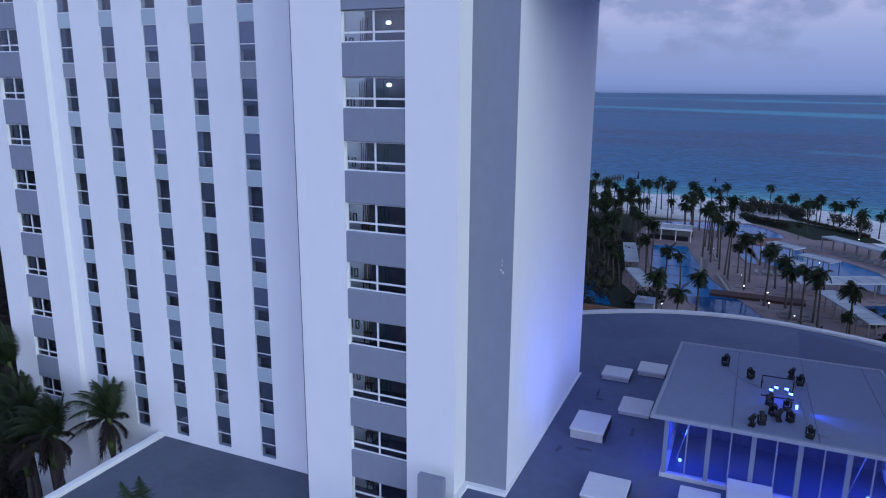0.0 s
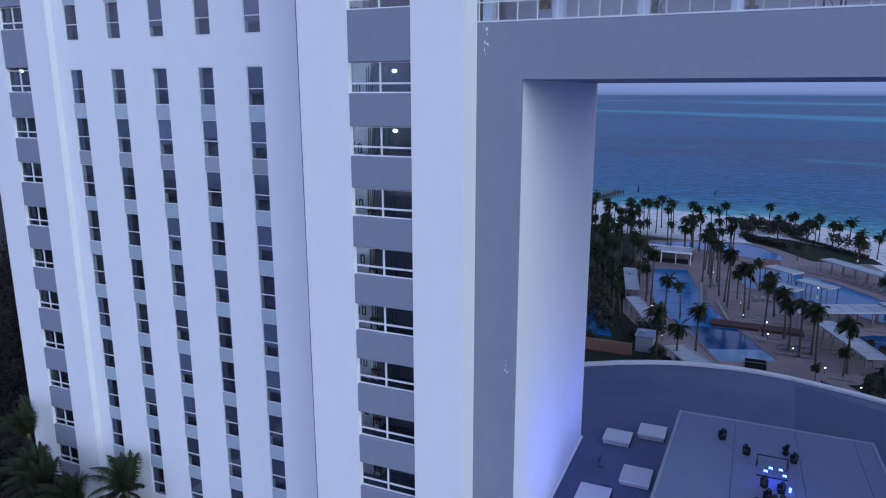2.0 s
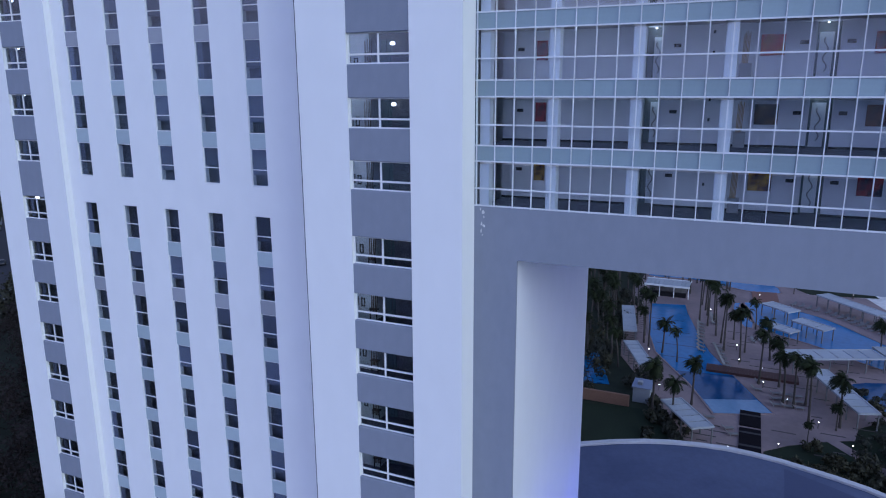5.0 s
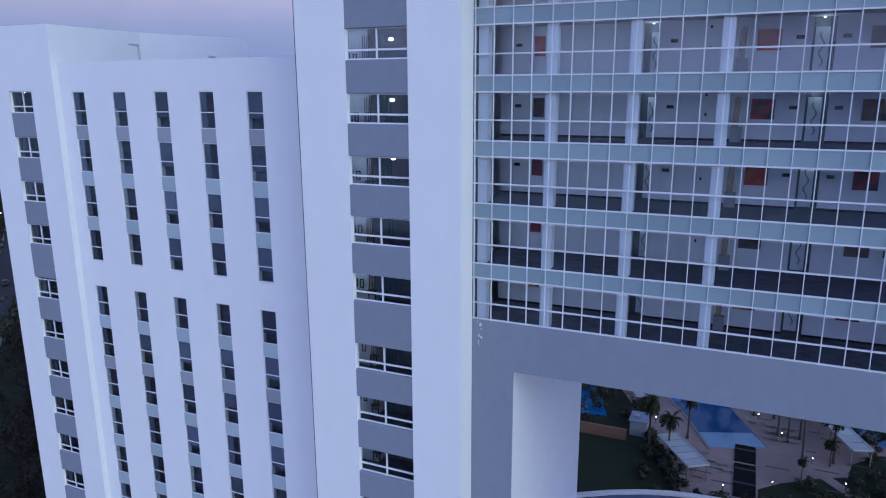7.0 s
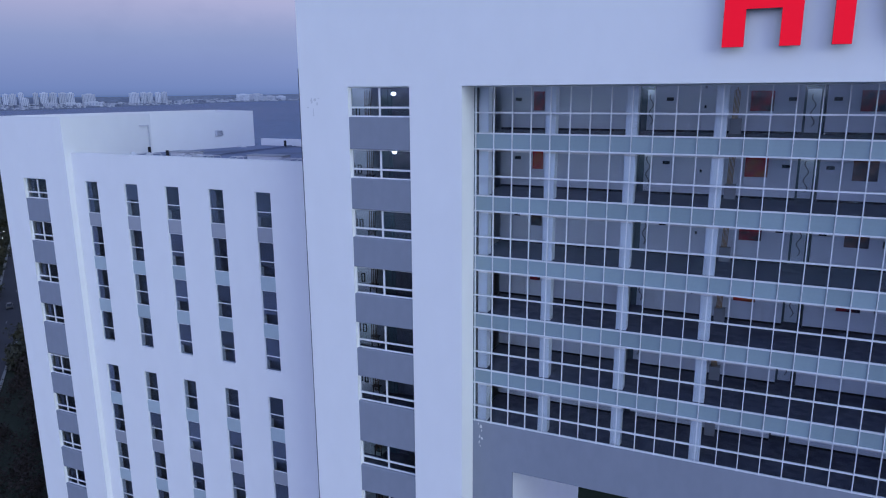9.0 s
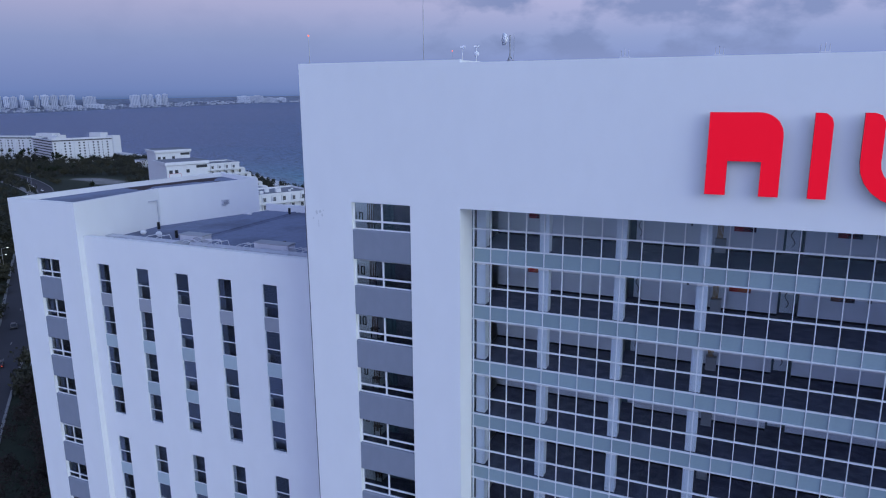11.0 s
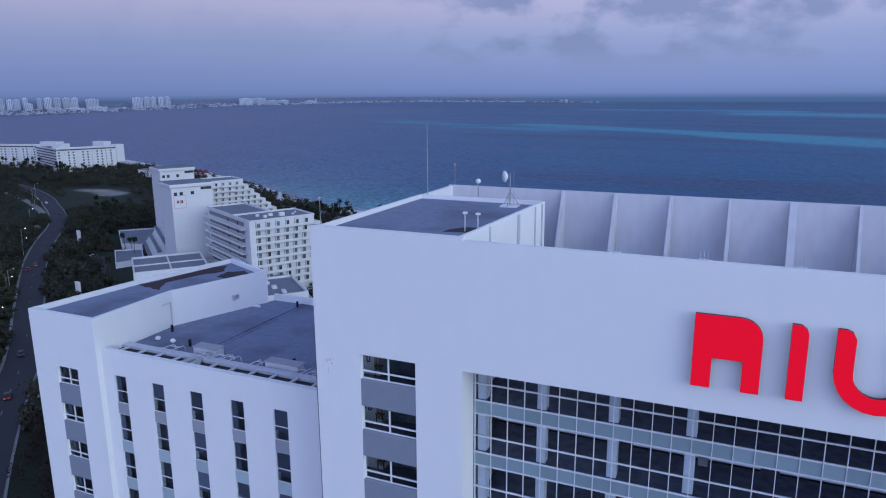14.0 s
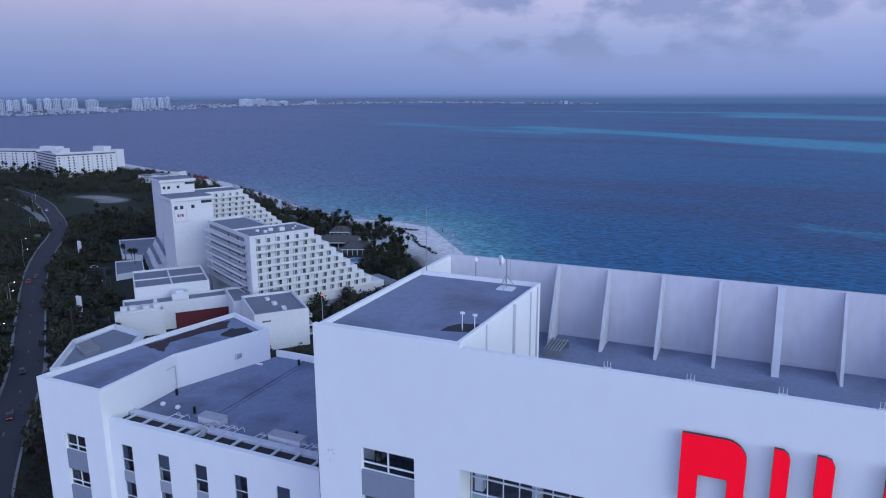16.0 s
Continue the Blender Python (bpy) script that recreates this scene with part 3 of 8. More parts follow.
for k in range(6):
    zt, zb = 40.12 - ST * k, 39.05 - ST * k
    for i in range(NB):
        x = GX0 + BAY * i
        if i < 21:
            link("glass_pane", clear_hi, bridge, (x, GY, zt)).visible_shadow = False
            link("glass_pane", clear_lo, bridge, (x, GY, zb)).visible_shadow = False
            if k < 5:
                link("spandrel_panel", span_m, bridge, (x, GY, 38.22 - ST * k))
        else:
            box(rest, x + 0.03, x + BAY - 0.03, GY - 0.006, GY + 0.006, zb + 0.04, zt + 1.3)
            if k < 5:
                box(rest_s, x + 0.03, x + BAY - 0.03, GY - 0.01, GY + 0.01, 38.26 - ST * k, 39.0 - ST * k)
tagged(part("far_panes", rest, CURTPANE, bridge), kind="stuff").visible_shadow = False
tagged(part("far_spandrels", rest_s, SPAN, bridge), kind="stuff")
# corner return of the curtain wall
part("corner_panel", boxes((6.66, 6.74, GY - 0.01, GY + 0.01, 22.55, 41.4)), SPAN, bridge)

# corridors behind the glass
WALLY = 6.0
PAINT = [material("painting_canvas", c, 0.6, var=0.5, scale=1.6, grain=5, second=d, mix=(0.4, 0.6)) for c, d in
         (((0.50, 0.012, 0.015), (0.40, 0.10, 0.02)), ((0.42, 0.02, 0.03), (0.06, 0.01, 0.02)), ((0.012, 0.012, 0.018), (0.10, 0.055, 0.03)),
          ((0.50, 0.27, 0.03), (0.05, 0.012, 0.015)), ((0.32, 0.02, 0.025), (0.03, 0.012, 0.03)), ((0.20, 0.085, 0.06), (0.07, 0.04, 0.045)))]
BAMBOO = material("dry_bamboo", (0.42, 0.26, 0.12), 0.6, var=0.2, scale=4, grain=20)
PLINTH = material("grey_plinth", (0.3, 0.3, 0.32), 0.6, var=0.1)
DOORP = material("frosted_door_panel", (0.75, 0.80, 0.82), 0.3, var=0.1, scale=2)
slab_m = to_mesh("corridor_slab", boxes((6.7, 39.8, 1.92, 19.9, -0.62, -0.02)), DARKROOM)
carpet_m = to_mesh("corridor_carpet", boxes((6.7, 39.8, 1.9, 8.4, -0.02, 0.0)), CARPET)
ceil_m = to_mesh("corridor_ceiling", boxes((6.7, 39.8, 1.92, 8.4, -0.03, 0.0)), ROOMWALL)
alcoves = [(11.4, 12.3), (14.5, 15.35), (22.4, 23.4), (30.6, 31.5)]
spans, last = [], 6.7
for a, b in alcoves[1:]:
    spans.append((last, a))
    last = b
spans.append((last, 39.8))
wall_rows = [(a, b, WALLY, WALLY + 0.15, 0, 2.72) for a, b in spans]
for a, b in alcoves[1:]:
    wall_rows += [(a - 0.15, a, WALLY + 0.15, 6.7, 0, 2.72), (b, b + 0.15, WALLY + 0.15, 6.7, 0, 2.72)]
cwall_m = to_mesh("corridor_wall", boxes(*wall_rows), ROOMWALL)
alcove_m = to_mesh("alcove_panel", boxes(*[(a, b, 6.7, 6.8, 0, 2.72) for a, b in alcoves[1:]] + [(b - 0.02, b - 0.001, WALLY + 0.1, 6.7, 0, 2.72) for a, b in alcoves[1:]] + [(a + 0.001, a + 0.02, WALLY + 0.1, 6.7, 0, 2.72) for a, b in alcoves[1:]]), material("green_glass_panel", (0.13, 0.17, 0.18), 0.3, var=0.2, scale=2))
skirt_m = to_mesh("corridor_skirting", boxes(*[(a, b, WALLY - 0.02, WALLY, 0, 0.12) for a, b in spans]), BLACK)
col_m = to_mesh("corridor_column", bevel(boxes((-0.27, 0.27, 0.0, 0.6, 0, 2.72)), 0.02), WHITE)
sign_m = to_mesh("room_number_plate", boxes((0, 0.36, 0, 0.04, 0, 0.18)), BLACK)
pic_s = [to_mesh("painting", boxes((0, 0.62, 0, 0.05, 0, 1.05)), p) for p in PAINT]
pic_l = [to_mesh("painting", boxes((0, 1.08, 0, 0.05, 0, 1.0)), p) for p in PAINT]
door_m = to_mesh("frosted_door", boxes((0, 0.62, 0, 0.05, 0.05, 2.2)), DOORP)
gdoor_m = to_mesh("frosted_door", boxes((0, 0.42, 0, 0.05, 0.05, 2.2)), DOORP)
wave = bmesh.new()
for i in range(16):
    z, z2 = 0.35 + i * 0.1, 0.45 + i * 0.1
    a, b = 0.1 * math.sin(i * 0.75), 0.1 * math.sin((i + 1) * 0.75)
    vs = [wave.verts.new(p) for p in ((a - 0.035, 0, z), (a + 0.035, 0, z), (b + 0.035, 0, z2), (b - 0.035, 0, z2))]
    wave.faces.new(vs)
bmesh.ops.solidify(wave, geom=list(wave.faces), thickness=0.01)
wave_m = to_mesh("door_wave", wave, PLINTH)
reed = bmesh.new()
for i in range(5):
    tube(reed, (0.06 * i, 0.1, 0.75), (0.03 + 0.065 * i, 0.1 + 0.02 * (i % 2), 2.15 + 0.07 * (i % 3)), 0.025, 0.02, 6)
reed_m = to_mesh("bamboo_stems", reed, BAMBOO)
plinth_m = to_mesh("plinth", boxes((-0.1, 0.45, -0.1, 0.35, 0, 0.75)), PLINTH)
sensor_m = to_mesh("wall_sensor", boxes((0, 0.1, 0, 0.04, 0, 0.15)), BLACK)
spot_mesh = to_mesh("ceiling_lamp", ball(bmesh.new(), (0, 0, 0), 0.06, 8, 0.5), LAMPWHITE)
phone_m = to_mesh("extinguisher_box", boxes((0, 0.14, 0, 0.1, 0, 0.34)), BLACK)
for k in range(6):
    fz = 39.04 - ST * k
    link("corridor_slab", slab_m, bridge, (0, 0, fz))
    link("corridor_carpet", carpet_m, bridge, (0, 0, fz))
    link("corridor_ceiling", ceil_m, bridge, (0, 0, fz + 2.70))
    link("corridor_wall", cwall_m, bridge, (0, 0, fz))
    link("alcove_panel", alcove_m, bridge, (0, 0, fz))
    link("corridor_skirting", skirt_m, bridge, (0, 0, fz))
    link("corridor_column", col_m, bridge, (7.1, 2.0, fz))
    for x in (10.72, 14.76, 18.80, 30.92, 34.96):
        link("corridor_column", col_m, bridge, (x, 2.0, fz))
    for x in (7.58, 15.9, 23.68, 21.7, 13.9):
        link("room_number_plate", sign_m, bridge, (x, WALLY - 0.05, fz + 1.62))
    link("painting", pic_s[(4, 0, 2, 4, 1, 3)[k]], bridge, (8.66, WALLY - 0.06, fz + 1.1))
    link("painting", pic_l[(1, 0, 1, 0, 2, 3)[k]], bridge, (19.98, WALLY - 0.06, fz + 1.12))
    link("painting", pic_l[(4, 5, 5, 4, 5, 4)[k]], bridge, (24.83, WALLY - 0.06, fz + 1.12))
    link("bamboo_stems", reed_m, bridge, (19.2, WALLY - 0.6, fz))
    link("plinth", plinth_m, bridge, (19.2, WALLY - 0.6, fz))
    d = link("frosted_door", door_m, bridge, (22.55, 6.62, fz))
    link("door_wave", wave_m, d, (22.86, 6.6, fz))
    d = link("frosted_door", gdoor_m, bridge, (14.85, 6.62, fz))
    link("door_wave", wave_m, d, (15.06, 6.6, fz))
    link("extinguisher_box", phone_m, bridge, (26.5, WALLY - 0.12, fz + 1.2))
    link("wall_sensor", sensor_m, bridge, (17.78, WALLY - 0.04, fz + 2.25))
    link("wall_sensor", sensor_m, bridge, (17.80, WALLY - 0.04, fz + 1.25))
    if k < 4:
        link("ceiling_lamp", spot_mesh, bridge, (14.95, 6.35, fz + 2.62))
        link("ceiling_lamp", spot_mesh, bridge, (22.85, 6.35, fz + 2.62))
    for x, y, watts in ((8.8, 3.6, 18), (12.2, 3.6, 13), (14.95, 6.1, 7), (17.6, 3.6, 8.5), (22.85, 6.1, 5), (26.0, 3.6, 2)):
        lamp("POINT", "corridor_lamp", (x, y, fz + 2.45), (x, y, fz), watts, (0.66, 0.80, 1.0), 0.25)

# ---- red roof sign: plain shapes ----
sign = thing("facade_sign", "large red lit sign shapes fixed to the white wall", "sign", (22.9, -0.2, 43))


def slab_shape(name, outline, x, z):
    bm = bmesh.new()
    vs = [bm.verts.new((x + a, -0.5, z + b)) for a, b in outline]
    f = bm.faces.new(vs)
    r = bmesh.ops.extrude_face_region(bm, geom=[f])
    bmesh.ops.translate(bm, vec=(0, 0.22, 0), verts=[e for e in r["geom"] if isinstance(e, bmesh.types.BMVert)])
    bmesh.ops.recalc_face_normals(bm, faces=bm.faces)
    bmesh.ops.triangulate(bm, faces=[g for g in bm.faces if len(g.verts) > 4])
    for g in bm.faces:
        g.material_index = 0 if g.normal.y < -0.5 else 1
    return part(name, bm, [RED, REDSIDE], sign)


arc = [(2.0 + 0.98 * math.sin(t), 2.62 + 0.98 * math.cos(t)) for t in (radians(10 * i) for i in range(10))]
slab_shape("red_shape", [(0, 0), (0, 3.6)] + arc + [(2.98, 0), (2.2, 0), (2.2, 1.5), (0.85, 1.5), (0.85, 0)], 18.68, 42.95)
slab_shape("red_shape", [(0, 0), (0, 3.6), (0.4, 3.58), (0.62, 3.4), (0.7, 3.15), (0.7, 0)], 22.78, 42.95)
low = [(1.75 - 1.75 * math.cos(t), 1.6 - 1.75 * math.sin(t)) for t in (radians(15 * i) for i in range(13))]
inn = [(1.75 + 1.0 * math.cos(t), 1.6 - 1.0 * math.sin(t)) for t in (radians(15 * i) for i in range(13))]
slab_shape("red_shape", [(0, 3.6)] + low + [(3.5, 3.6), (2.75, 3.6)] + inn + [(0.75, 3.2), (0.6, 3.5), (0.35, 3.6)], 24.57, 42.95)
for x, z in ((18.7, 44.2), (20.9, 44.3), (22.95, 43.6), (22.95, 45.8), (24.75, 44.5), (24.75, 46.0), (27.5, 45.0)):
    part("mounting_peg", tube(bmesh.new(), (x, -0.3, z), (x, 0.05, z), 0.06), METAL, sign)

# ---- side wing ----
wing = thing("hotel_wing", "white stucco hotel wing with five strips of narrow windows", "building", (-15, 10, -23))
WY = 2.95
cols = [(-24.6, 1.24), (-20.68, 1.27), (-16.85, 1.25), (-12.98, 1.25), (-9.1, 1.24)]
HEADS_UP = [34.95 - ST * k for k in range(4)]
HEADS_LOW = LOW
slots = []
for x, w in cols:
    slots += [(x, x + w, HEADS_UP[-1] - 2.4, HEADS_UP[0]), (x, x + w, HEADS_LOW[-1] - 2.35, HEADS_LOW[0])]
part("front_wall", pierced(-25.75, -3.12, GROUND, 37.0, WY, WY + 0.45, slots), WHITE, wing)
part("wing_roof", prism([(-26.0, WY + 0.45), (-3.12, WY + 0.45), (-3.12, 20.95), (-22.6, 21.0), (-26.0, 11.0)], 36.0, 36.35), ROOF, wing, "dark patched roof membrane")
part("back_parapet", boxes((-22.6, -3.12, 21.0, 21.3, GROUND, 37.0)), WHITE, wing)
part("roof_kerb", bevel(boxes((-25.9, -3.12, 5.0, 5.72, 36.35, 36.66)), 0.03), DULLWHITE, wing, "weathered pale walkway kerb")
part("gutter", boxes((-25.7, -3.12, WY + 0.45, 5.0, 36.35, 36.42)), ROOFDK, wing)
for i in range(12):
    x = -25.0 + 1.84 * i
    part("gutter_strut", bevel(boxes((x, x + 0.24, WY + 0.45, 5.0, 36.52, 36.66)), 0.02), DULLWHITE, wing)
part("room_back_wall", boxes((-26.0, -3.2, 3.9, 4.1, GROUND, 36.0)), DARKROOM, wing)
wing_frame = to_mesh("window", boxes((0, 0.03, 0, 0.08, 0, 2.38), (1.21, 1.25, 0, 0.08, 0, 2.38), (0.03, 1.21, 0, 0.08, 0, 0.05), (0.03, 1.21, 0, 0.08, 2.34, 2.38), (0.03, 1.21, 0, 0.08, 1.02, 1.08)), FRAME)
wing_pane = to_mesh("pane", boxes((0.03, 1.21, 0.035, 0.045, 0.05, 1.02)), PANE)
wing_pane2 = to_mesh("pane", boxes((0.03, 1.21, 0.035, 0.045, 1.08, 2.34)), PANE)
curt_mesh = to_mesh("curtain", boxes((0.06, 1.19, 0.07, 0.085, 0.72, 2.33)), CURTAIN)
low_mesh = to_mesh("curtain", boxes((0.06, 1.19, 0.075, 0.09, 1.2, 2.33)), CURTAIN)
half_mesh = to_mesh("curtain", boxes((0.06, 0.5, 0.1, 0.12, 0.08, 2.33)), CURTAIN)
span_w = to_mesh("spandrel_panel", boxes((0, 1.25, 0, 0.12, 0, 0.94)), SPANW)
span_g = to_mesh("spandrel_panel", boxes((0, 1.25, 0, 0.12, 0, 0.94)), SPANG)
rng = random.Random(4)
for ci, (x, w) in enumerate(cols):
    for gi, heads in enumerate((HEADS_UP, HEADS_LOW)):
        for k, head in enumerate(heads):
            wd = link("window", wing_frame, wing, (x, WY + 0.07, head - 2.38))
            for pm in (wing_pane, wing_pane2):
                link("pane", pm, wd).visible_shadow = False
            r = rng.random()
            if ci in (2, 4) and r < 0.9:
                link("curtain", curt_mesh, wd)
            elif r < (0.0, 0.3, 0, 0.35, 0)[ci]:
                link("curtain", low_mesh, wd)
            elif r < 0.75:
                link("curtain", half_mesh, wd)
            if k < len(heads) - 1:
                grey = (gi == 0 and k == 0) or (gi == 1 and k == 1)
                link("spandrel_panel", span_g if grey else span_w, wing, (x, WY + 0.045, head - 3.33))

# ---- stair tower at the end of the wing ----
stair = thing("hotel_stair_tower", "white stucco end tower of the hotel wing", "building", (-30, 10, -23))
TY = 2.45
foot = [(-33.15, TY), (-25.75, TY), (-26.0, 11.0), (-22.7, 20.2), (-29.6, 23.2), (-32.0, 13.0)]
THEADS = [35.0 - ST * k for k in range(4)] + LOW
tslot = [(-30.6, -28.13, -12.3, THEADS[0])]
part("front_wall", pierced(-33.15, -25.75, GROUND, 39.6, TY, TY + 0.35, tslot), WHITE, stair)
part("side_wall", open_wall([(-25.75, TY + 0.351)] + foot[2:] + [(-33.15, TY + 0.351)], 0.35, GROUND, 39.6), WHITE, stair)
part("tower_roof", prism([(-32.8, 2.9), (-26.15, 2.9), (-26.4, 11.1), (-23.2, 20.0), (-29.5, 22.8), (-31.65, 12.9)], 38.8, 39.2), ROOF, stair, "flat dark membrane roof")
part("roof_patch", prism(ragged([(-31.6, 12.4), (-28.6, 11.9), (-29.9, 14.1), (-29.0, 17.0), (-27.7, 19.7), (-29.0, 21.6), (-30.0, 20.6), (-30.7, 15.8)], 3, 5, 0.16), 39.2, 39.207), material("brown_torn_membrane", (0.075, 0.05, 0.056), 0.9, var=0.3, scale=1.2, grain=6), stair, "torn brown roof patch")
part("inner_wall", boxes((-32.5, -26.2, 4.4, 4.6, GROUND, 38.8)), DARKROOM, stair)
t_frame = to_mesh("window", boxes((0, 2.47, 0, 0.09, 0, 0.07), (0, 2.47, 0, 0.09, 1.5, 1.57), (0, 0.07, 0, 0.09, 0.07, 1.5), (2.4, 2.47, 0, 0.09, 0.07, 1.5), (1.18, 1.28, 0, 0.09, 0.07, 1.5), (0.07, 1.18, 0, 0.09, 0.42, 0.52), (1.28, 2.4, 0, 0.09, 0.42, 0.52)), FRAME)
t_pane = to_mesh("pane", boxes((0.07, 1.18, 0.03, 0.045, 0.07, 1.5)), PANE)
t_pane2 = to_mesh("pane", boxes((1.28, 2.4, 0.03, 0.045, 0.07, 1.5)), PANE)
t_panel = to_mesh("spandrel_panel", bevel(boxes((-0.02, 2.46, 0, 0.3, 0, 1.76)), 0.03), GREY)
t_tall = to_mesh("spandrel_panel", bevel(boxes((-0.02, 2.46, 0, 0.3, 0, 2.66)), 0.03), GREY)
t_curt = to_mesh("curtain", boxes((0.1, 0.5, 0.3, 0.33, 0.1, 1.5)), CURTAIN)
for n, head in enumerate(THEADS):
    sill = head - 1.57
    wd = link("window", t_frame, stair, (-30.6, TY + 0.2, sill))
    link("pane", t_pane, wd).visible_shadow = False
    link("pane", t_pane2, wd).visible_shadow = False
    link("curtain", t_curt, wd)
    drop = 2.66 if n == 3 else 1.76
    link("spandrel_panel", t_tall if n == 3 else t_panel, stair, (-30.6, TY + 0.03, sill - drop))
    if n in (0, 1, 2, 4):
        link("ceiling_lamp", lamp_mesh, stair, (-30.1, 3.3, head - 0.04), "lit ceiling lamp")
part("dark_patch", prism(ragged([(-26.6, 17.4), (-24.6, 17.9), (-24.2, 19.6), (-25.9, 20.6), (-27.2, 19.3)], 8, 5, 0.2), 39.2, 39.207), ROOFDK, stair, "dark damp roof patch")
part("wall_vent", boxes((-23.98, -23.80, 16.4, 17.6, 37.45, 37.95)), DULLWHITE, stair, "pale louvred wall vent")
for i in range(4):
    part("vent_slat", boxes((-23.81, -23.77, 16.5, 17.5, 37.52 + 0.1 * i, 37.56 + 0.1 * i)), GREY, stair)
part("service_conduit", boxes((-25.93, -25.85, 10.6, 10.68, 36.35, 38.6), (-25.93, -25.85, 9.7, 10.68, 38.6, 38.68)), DULLWHITE, stair)

# ---- podium roof and sea terrace ----
podium = thing("podium", "low podium with a flat grey roof and white kerb", "building", (-8, -5, -23))
part("podium_body", boxes((-18.4, 6.67, -16.0, 2.9, GROUND, -12.3)), WHITE, podium)
part("podium_roof", boxes((-18.0, -3.15, -15.6, 2.93, -12.3, -12.1), (-3.15, 6.3, -15.6, -0.02, -12.3, -12.1)), PODROOF, podium, "flat grey membrane roof")
part("kerb", boxes((-18.45, -18.0, -16.05, 2.9, -12.35, -11.75)), WHITE, podium)
part("low_wall", boxes((5.2, 6.7, -1.7, -1.3, -12.1, -7.0)), GREY, podium)

# ---- sea terrace inside the arch, with its pavilion ----
FLOOR = -9.1
curve = [(6.2, 36.6), (9.2, 38.4), (12.2, 39.8), (15.0, 40.75), (17.7, 41.3), (20.4, 41.6), (23.0, 41.45), (25.6, 41.05), (28.0, 40.4), (30.7, 39.6), (33.2, 38.65), (36.6, 36.8), (40.0, 34.0), (43.5, 30.0)]
outline = [(-6.0, 21.5), (-2.6, 29.5), (2.0, 33.9)] + curve + [(45.5, 21.5)]
terrace = thing("sea_terrace", "broad grey roof terrace with a curved white kerb", "terrace", (20, 20, -23))
part("terrace_body", prism(outline, GROUND, FLOOR - 0.2), WHITE, terrace)
part("terrace_floor", prism([(6.75, 20.6), (-5.5, 21.0)] + [(a * 0.99 + 0.2, b - 0.2) for a, b in outline[1:-1]] + [(45, 21.0), (37.15, 20.0), (37.15, 1.65), (45, 1.65), (45, -15.8), (6.9, -15.8), (6.9, 1.65), (9.12, 1.65), (9.12, 20.6)], FLOOR - 0.2, FLOOR), CONC, terrace, "stained dark grey membrane floor")
part("front_body", boxes((6.69, 45.2, -16.0, 1.4, GROUND, FLOOR - 0.2), (9.3, 37.2, 1.4, 21.4, GROUND, FLOOR - 0.2)), WHITE, terrace)
kerb = bmesh.new()
pts = [Vector(p) for p in outline]
rows = []
for i, p in enumerate(pts):
    d = (pts[min(i + 1, len(pts) - 1)] - pts[max(i - 1, 0)]).normalized()
    n = Vector((d.y, -d.x))
    rows.append([kerb.verts.new((p.x + n.x * a, p.y + n.y * a, z)) for a, z in ((-0.12, GROUND + 9), (-0.12, -8.95), (-0.06, -8.84), (0.55, -8.84), (0.6, -8.9), (0.6, FLOOR - 0.1))])
for a, b in zip(rows, rows[1:]):
    for j in range(5):
        kerb.faces.new((a[j], b[j], b[j + 1], a[j + 1]))
bmesh.ops.recalc_face_normals(kerb, faces=kerb.faces)
part("curved_kerb", kerb, DULLWHITE, terrace, "curved white kerb with a rounded top")
part("wall_base", boxes((9.08, 9.24, 1.72, 20.6, FLOOR, FLOOR + 0.12), (6.7, 9.24, 1.36, 1.71, FLOOR, FLOOR + 0.22), (6.66, 6.95, -1.6, 1.36, FLOOR - 0.3, FLOOR + 0.2)), WHITE, terrace)
seam = material("membrane_seam", (0.075, 0.088, 0.14), 0.8, var=0.2)
for i, (x, y, w, d) in enumerate(((11.2, 17.6, 0.05, 0.7), (11.6, 16.4, 0.25, 0.12), (12.1, 8.6, 0.5, 0.1), (10.6, 8.0, 0.12, 0.4), (14.6, 12.2, 0.1, 0.6), (12.6, 13.9, 0.3, 0.1), (16.1, 25.0, 0.4, 0.15), (19.5, 27.0, 0.5, 0.3))):
    part("floor_stain", prism(ragged([(x - w, y - d), (x + w, y - d), (x + w, y + d), (x - w, y + d)], i, 3, 0.09), FLOOR, FLOOR + 0.005), seam, terrace)
# slightly darker sheet over the right part of the floor
part("membrane_sheet", prism(ragged([(25.2, 21.0), (36.0, 21.0), (34.5, 35.5), (26.0, 39.5)], 5, 6, 0.05), FLOOR, FLOOR + 0.006), material("darker_membrane", (0.07, 0.086, 0.165), 0.7, var=0.06, scale=0.3, grain=3), terrace)

# daybeds
BEDBASE = material("bed_plinth", (0.45, 0.45, 0.48), 0.7, var=0.1, scale=1, grain=6)


def daybed(x0, x1, y0, y1, h):
    bed = thing("daybed", "white cushioned square daybed on a low plinth", "daybed", ((x0 + x1) / 2, (y0 + y1) / 2, FLOOR), "terrace daybeds")
    part("plinth", bevel(boxes((x0 + 0.06, x1 - 0.06, y0 + 0.06, y1 - 0.06, FLOOR, FLOOR + h - 0.16)), 0.03), BEDBASE, bed)
    part("mattress", bevel(boxes((x0, x1, y0, y1, FLOOR + h - 0.16, FLOOR + h)), 0.05, 2), CUSHION, bed)
    part("frame", boxes((x1 - 0.05, x1 + 0.02, y0 + 0.1, y1, FLOOR + 0.02, FLOOR + h - 0.05)), BLACK, bed)
    return bed


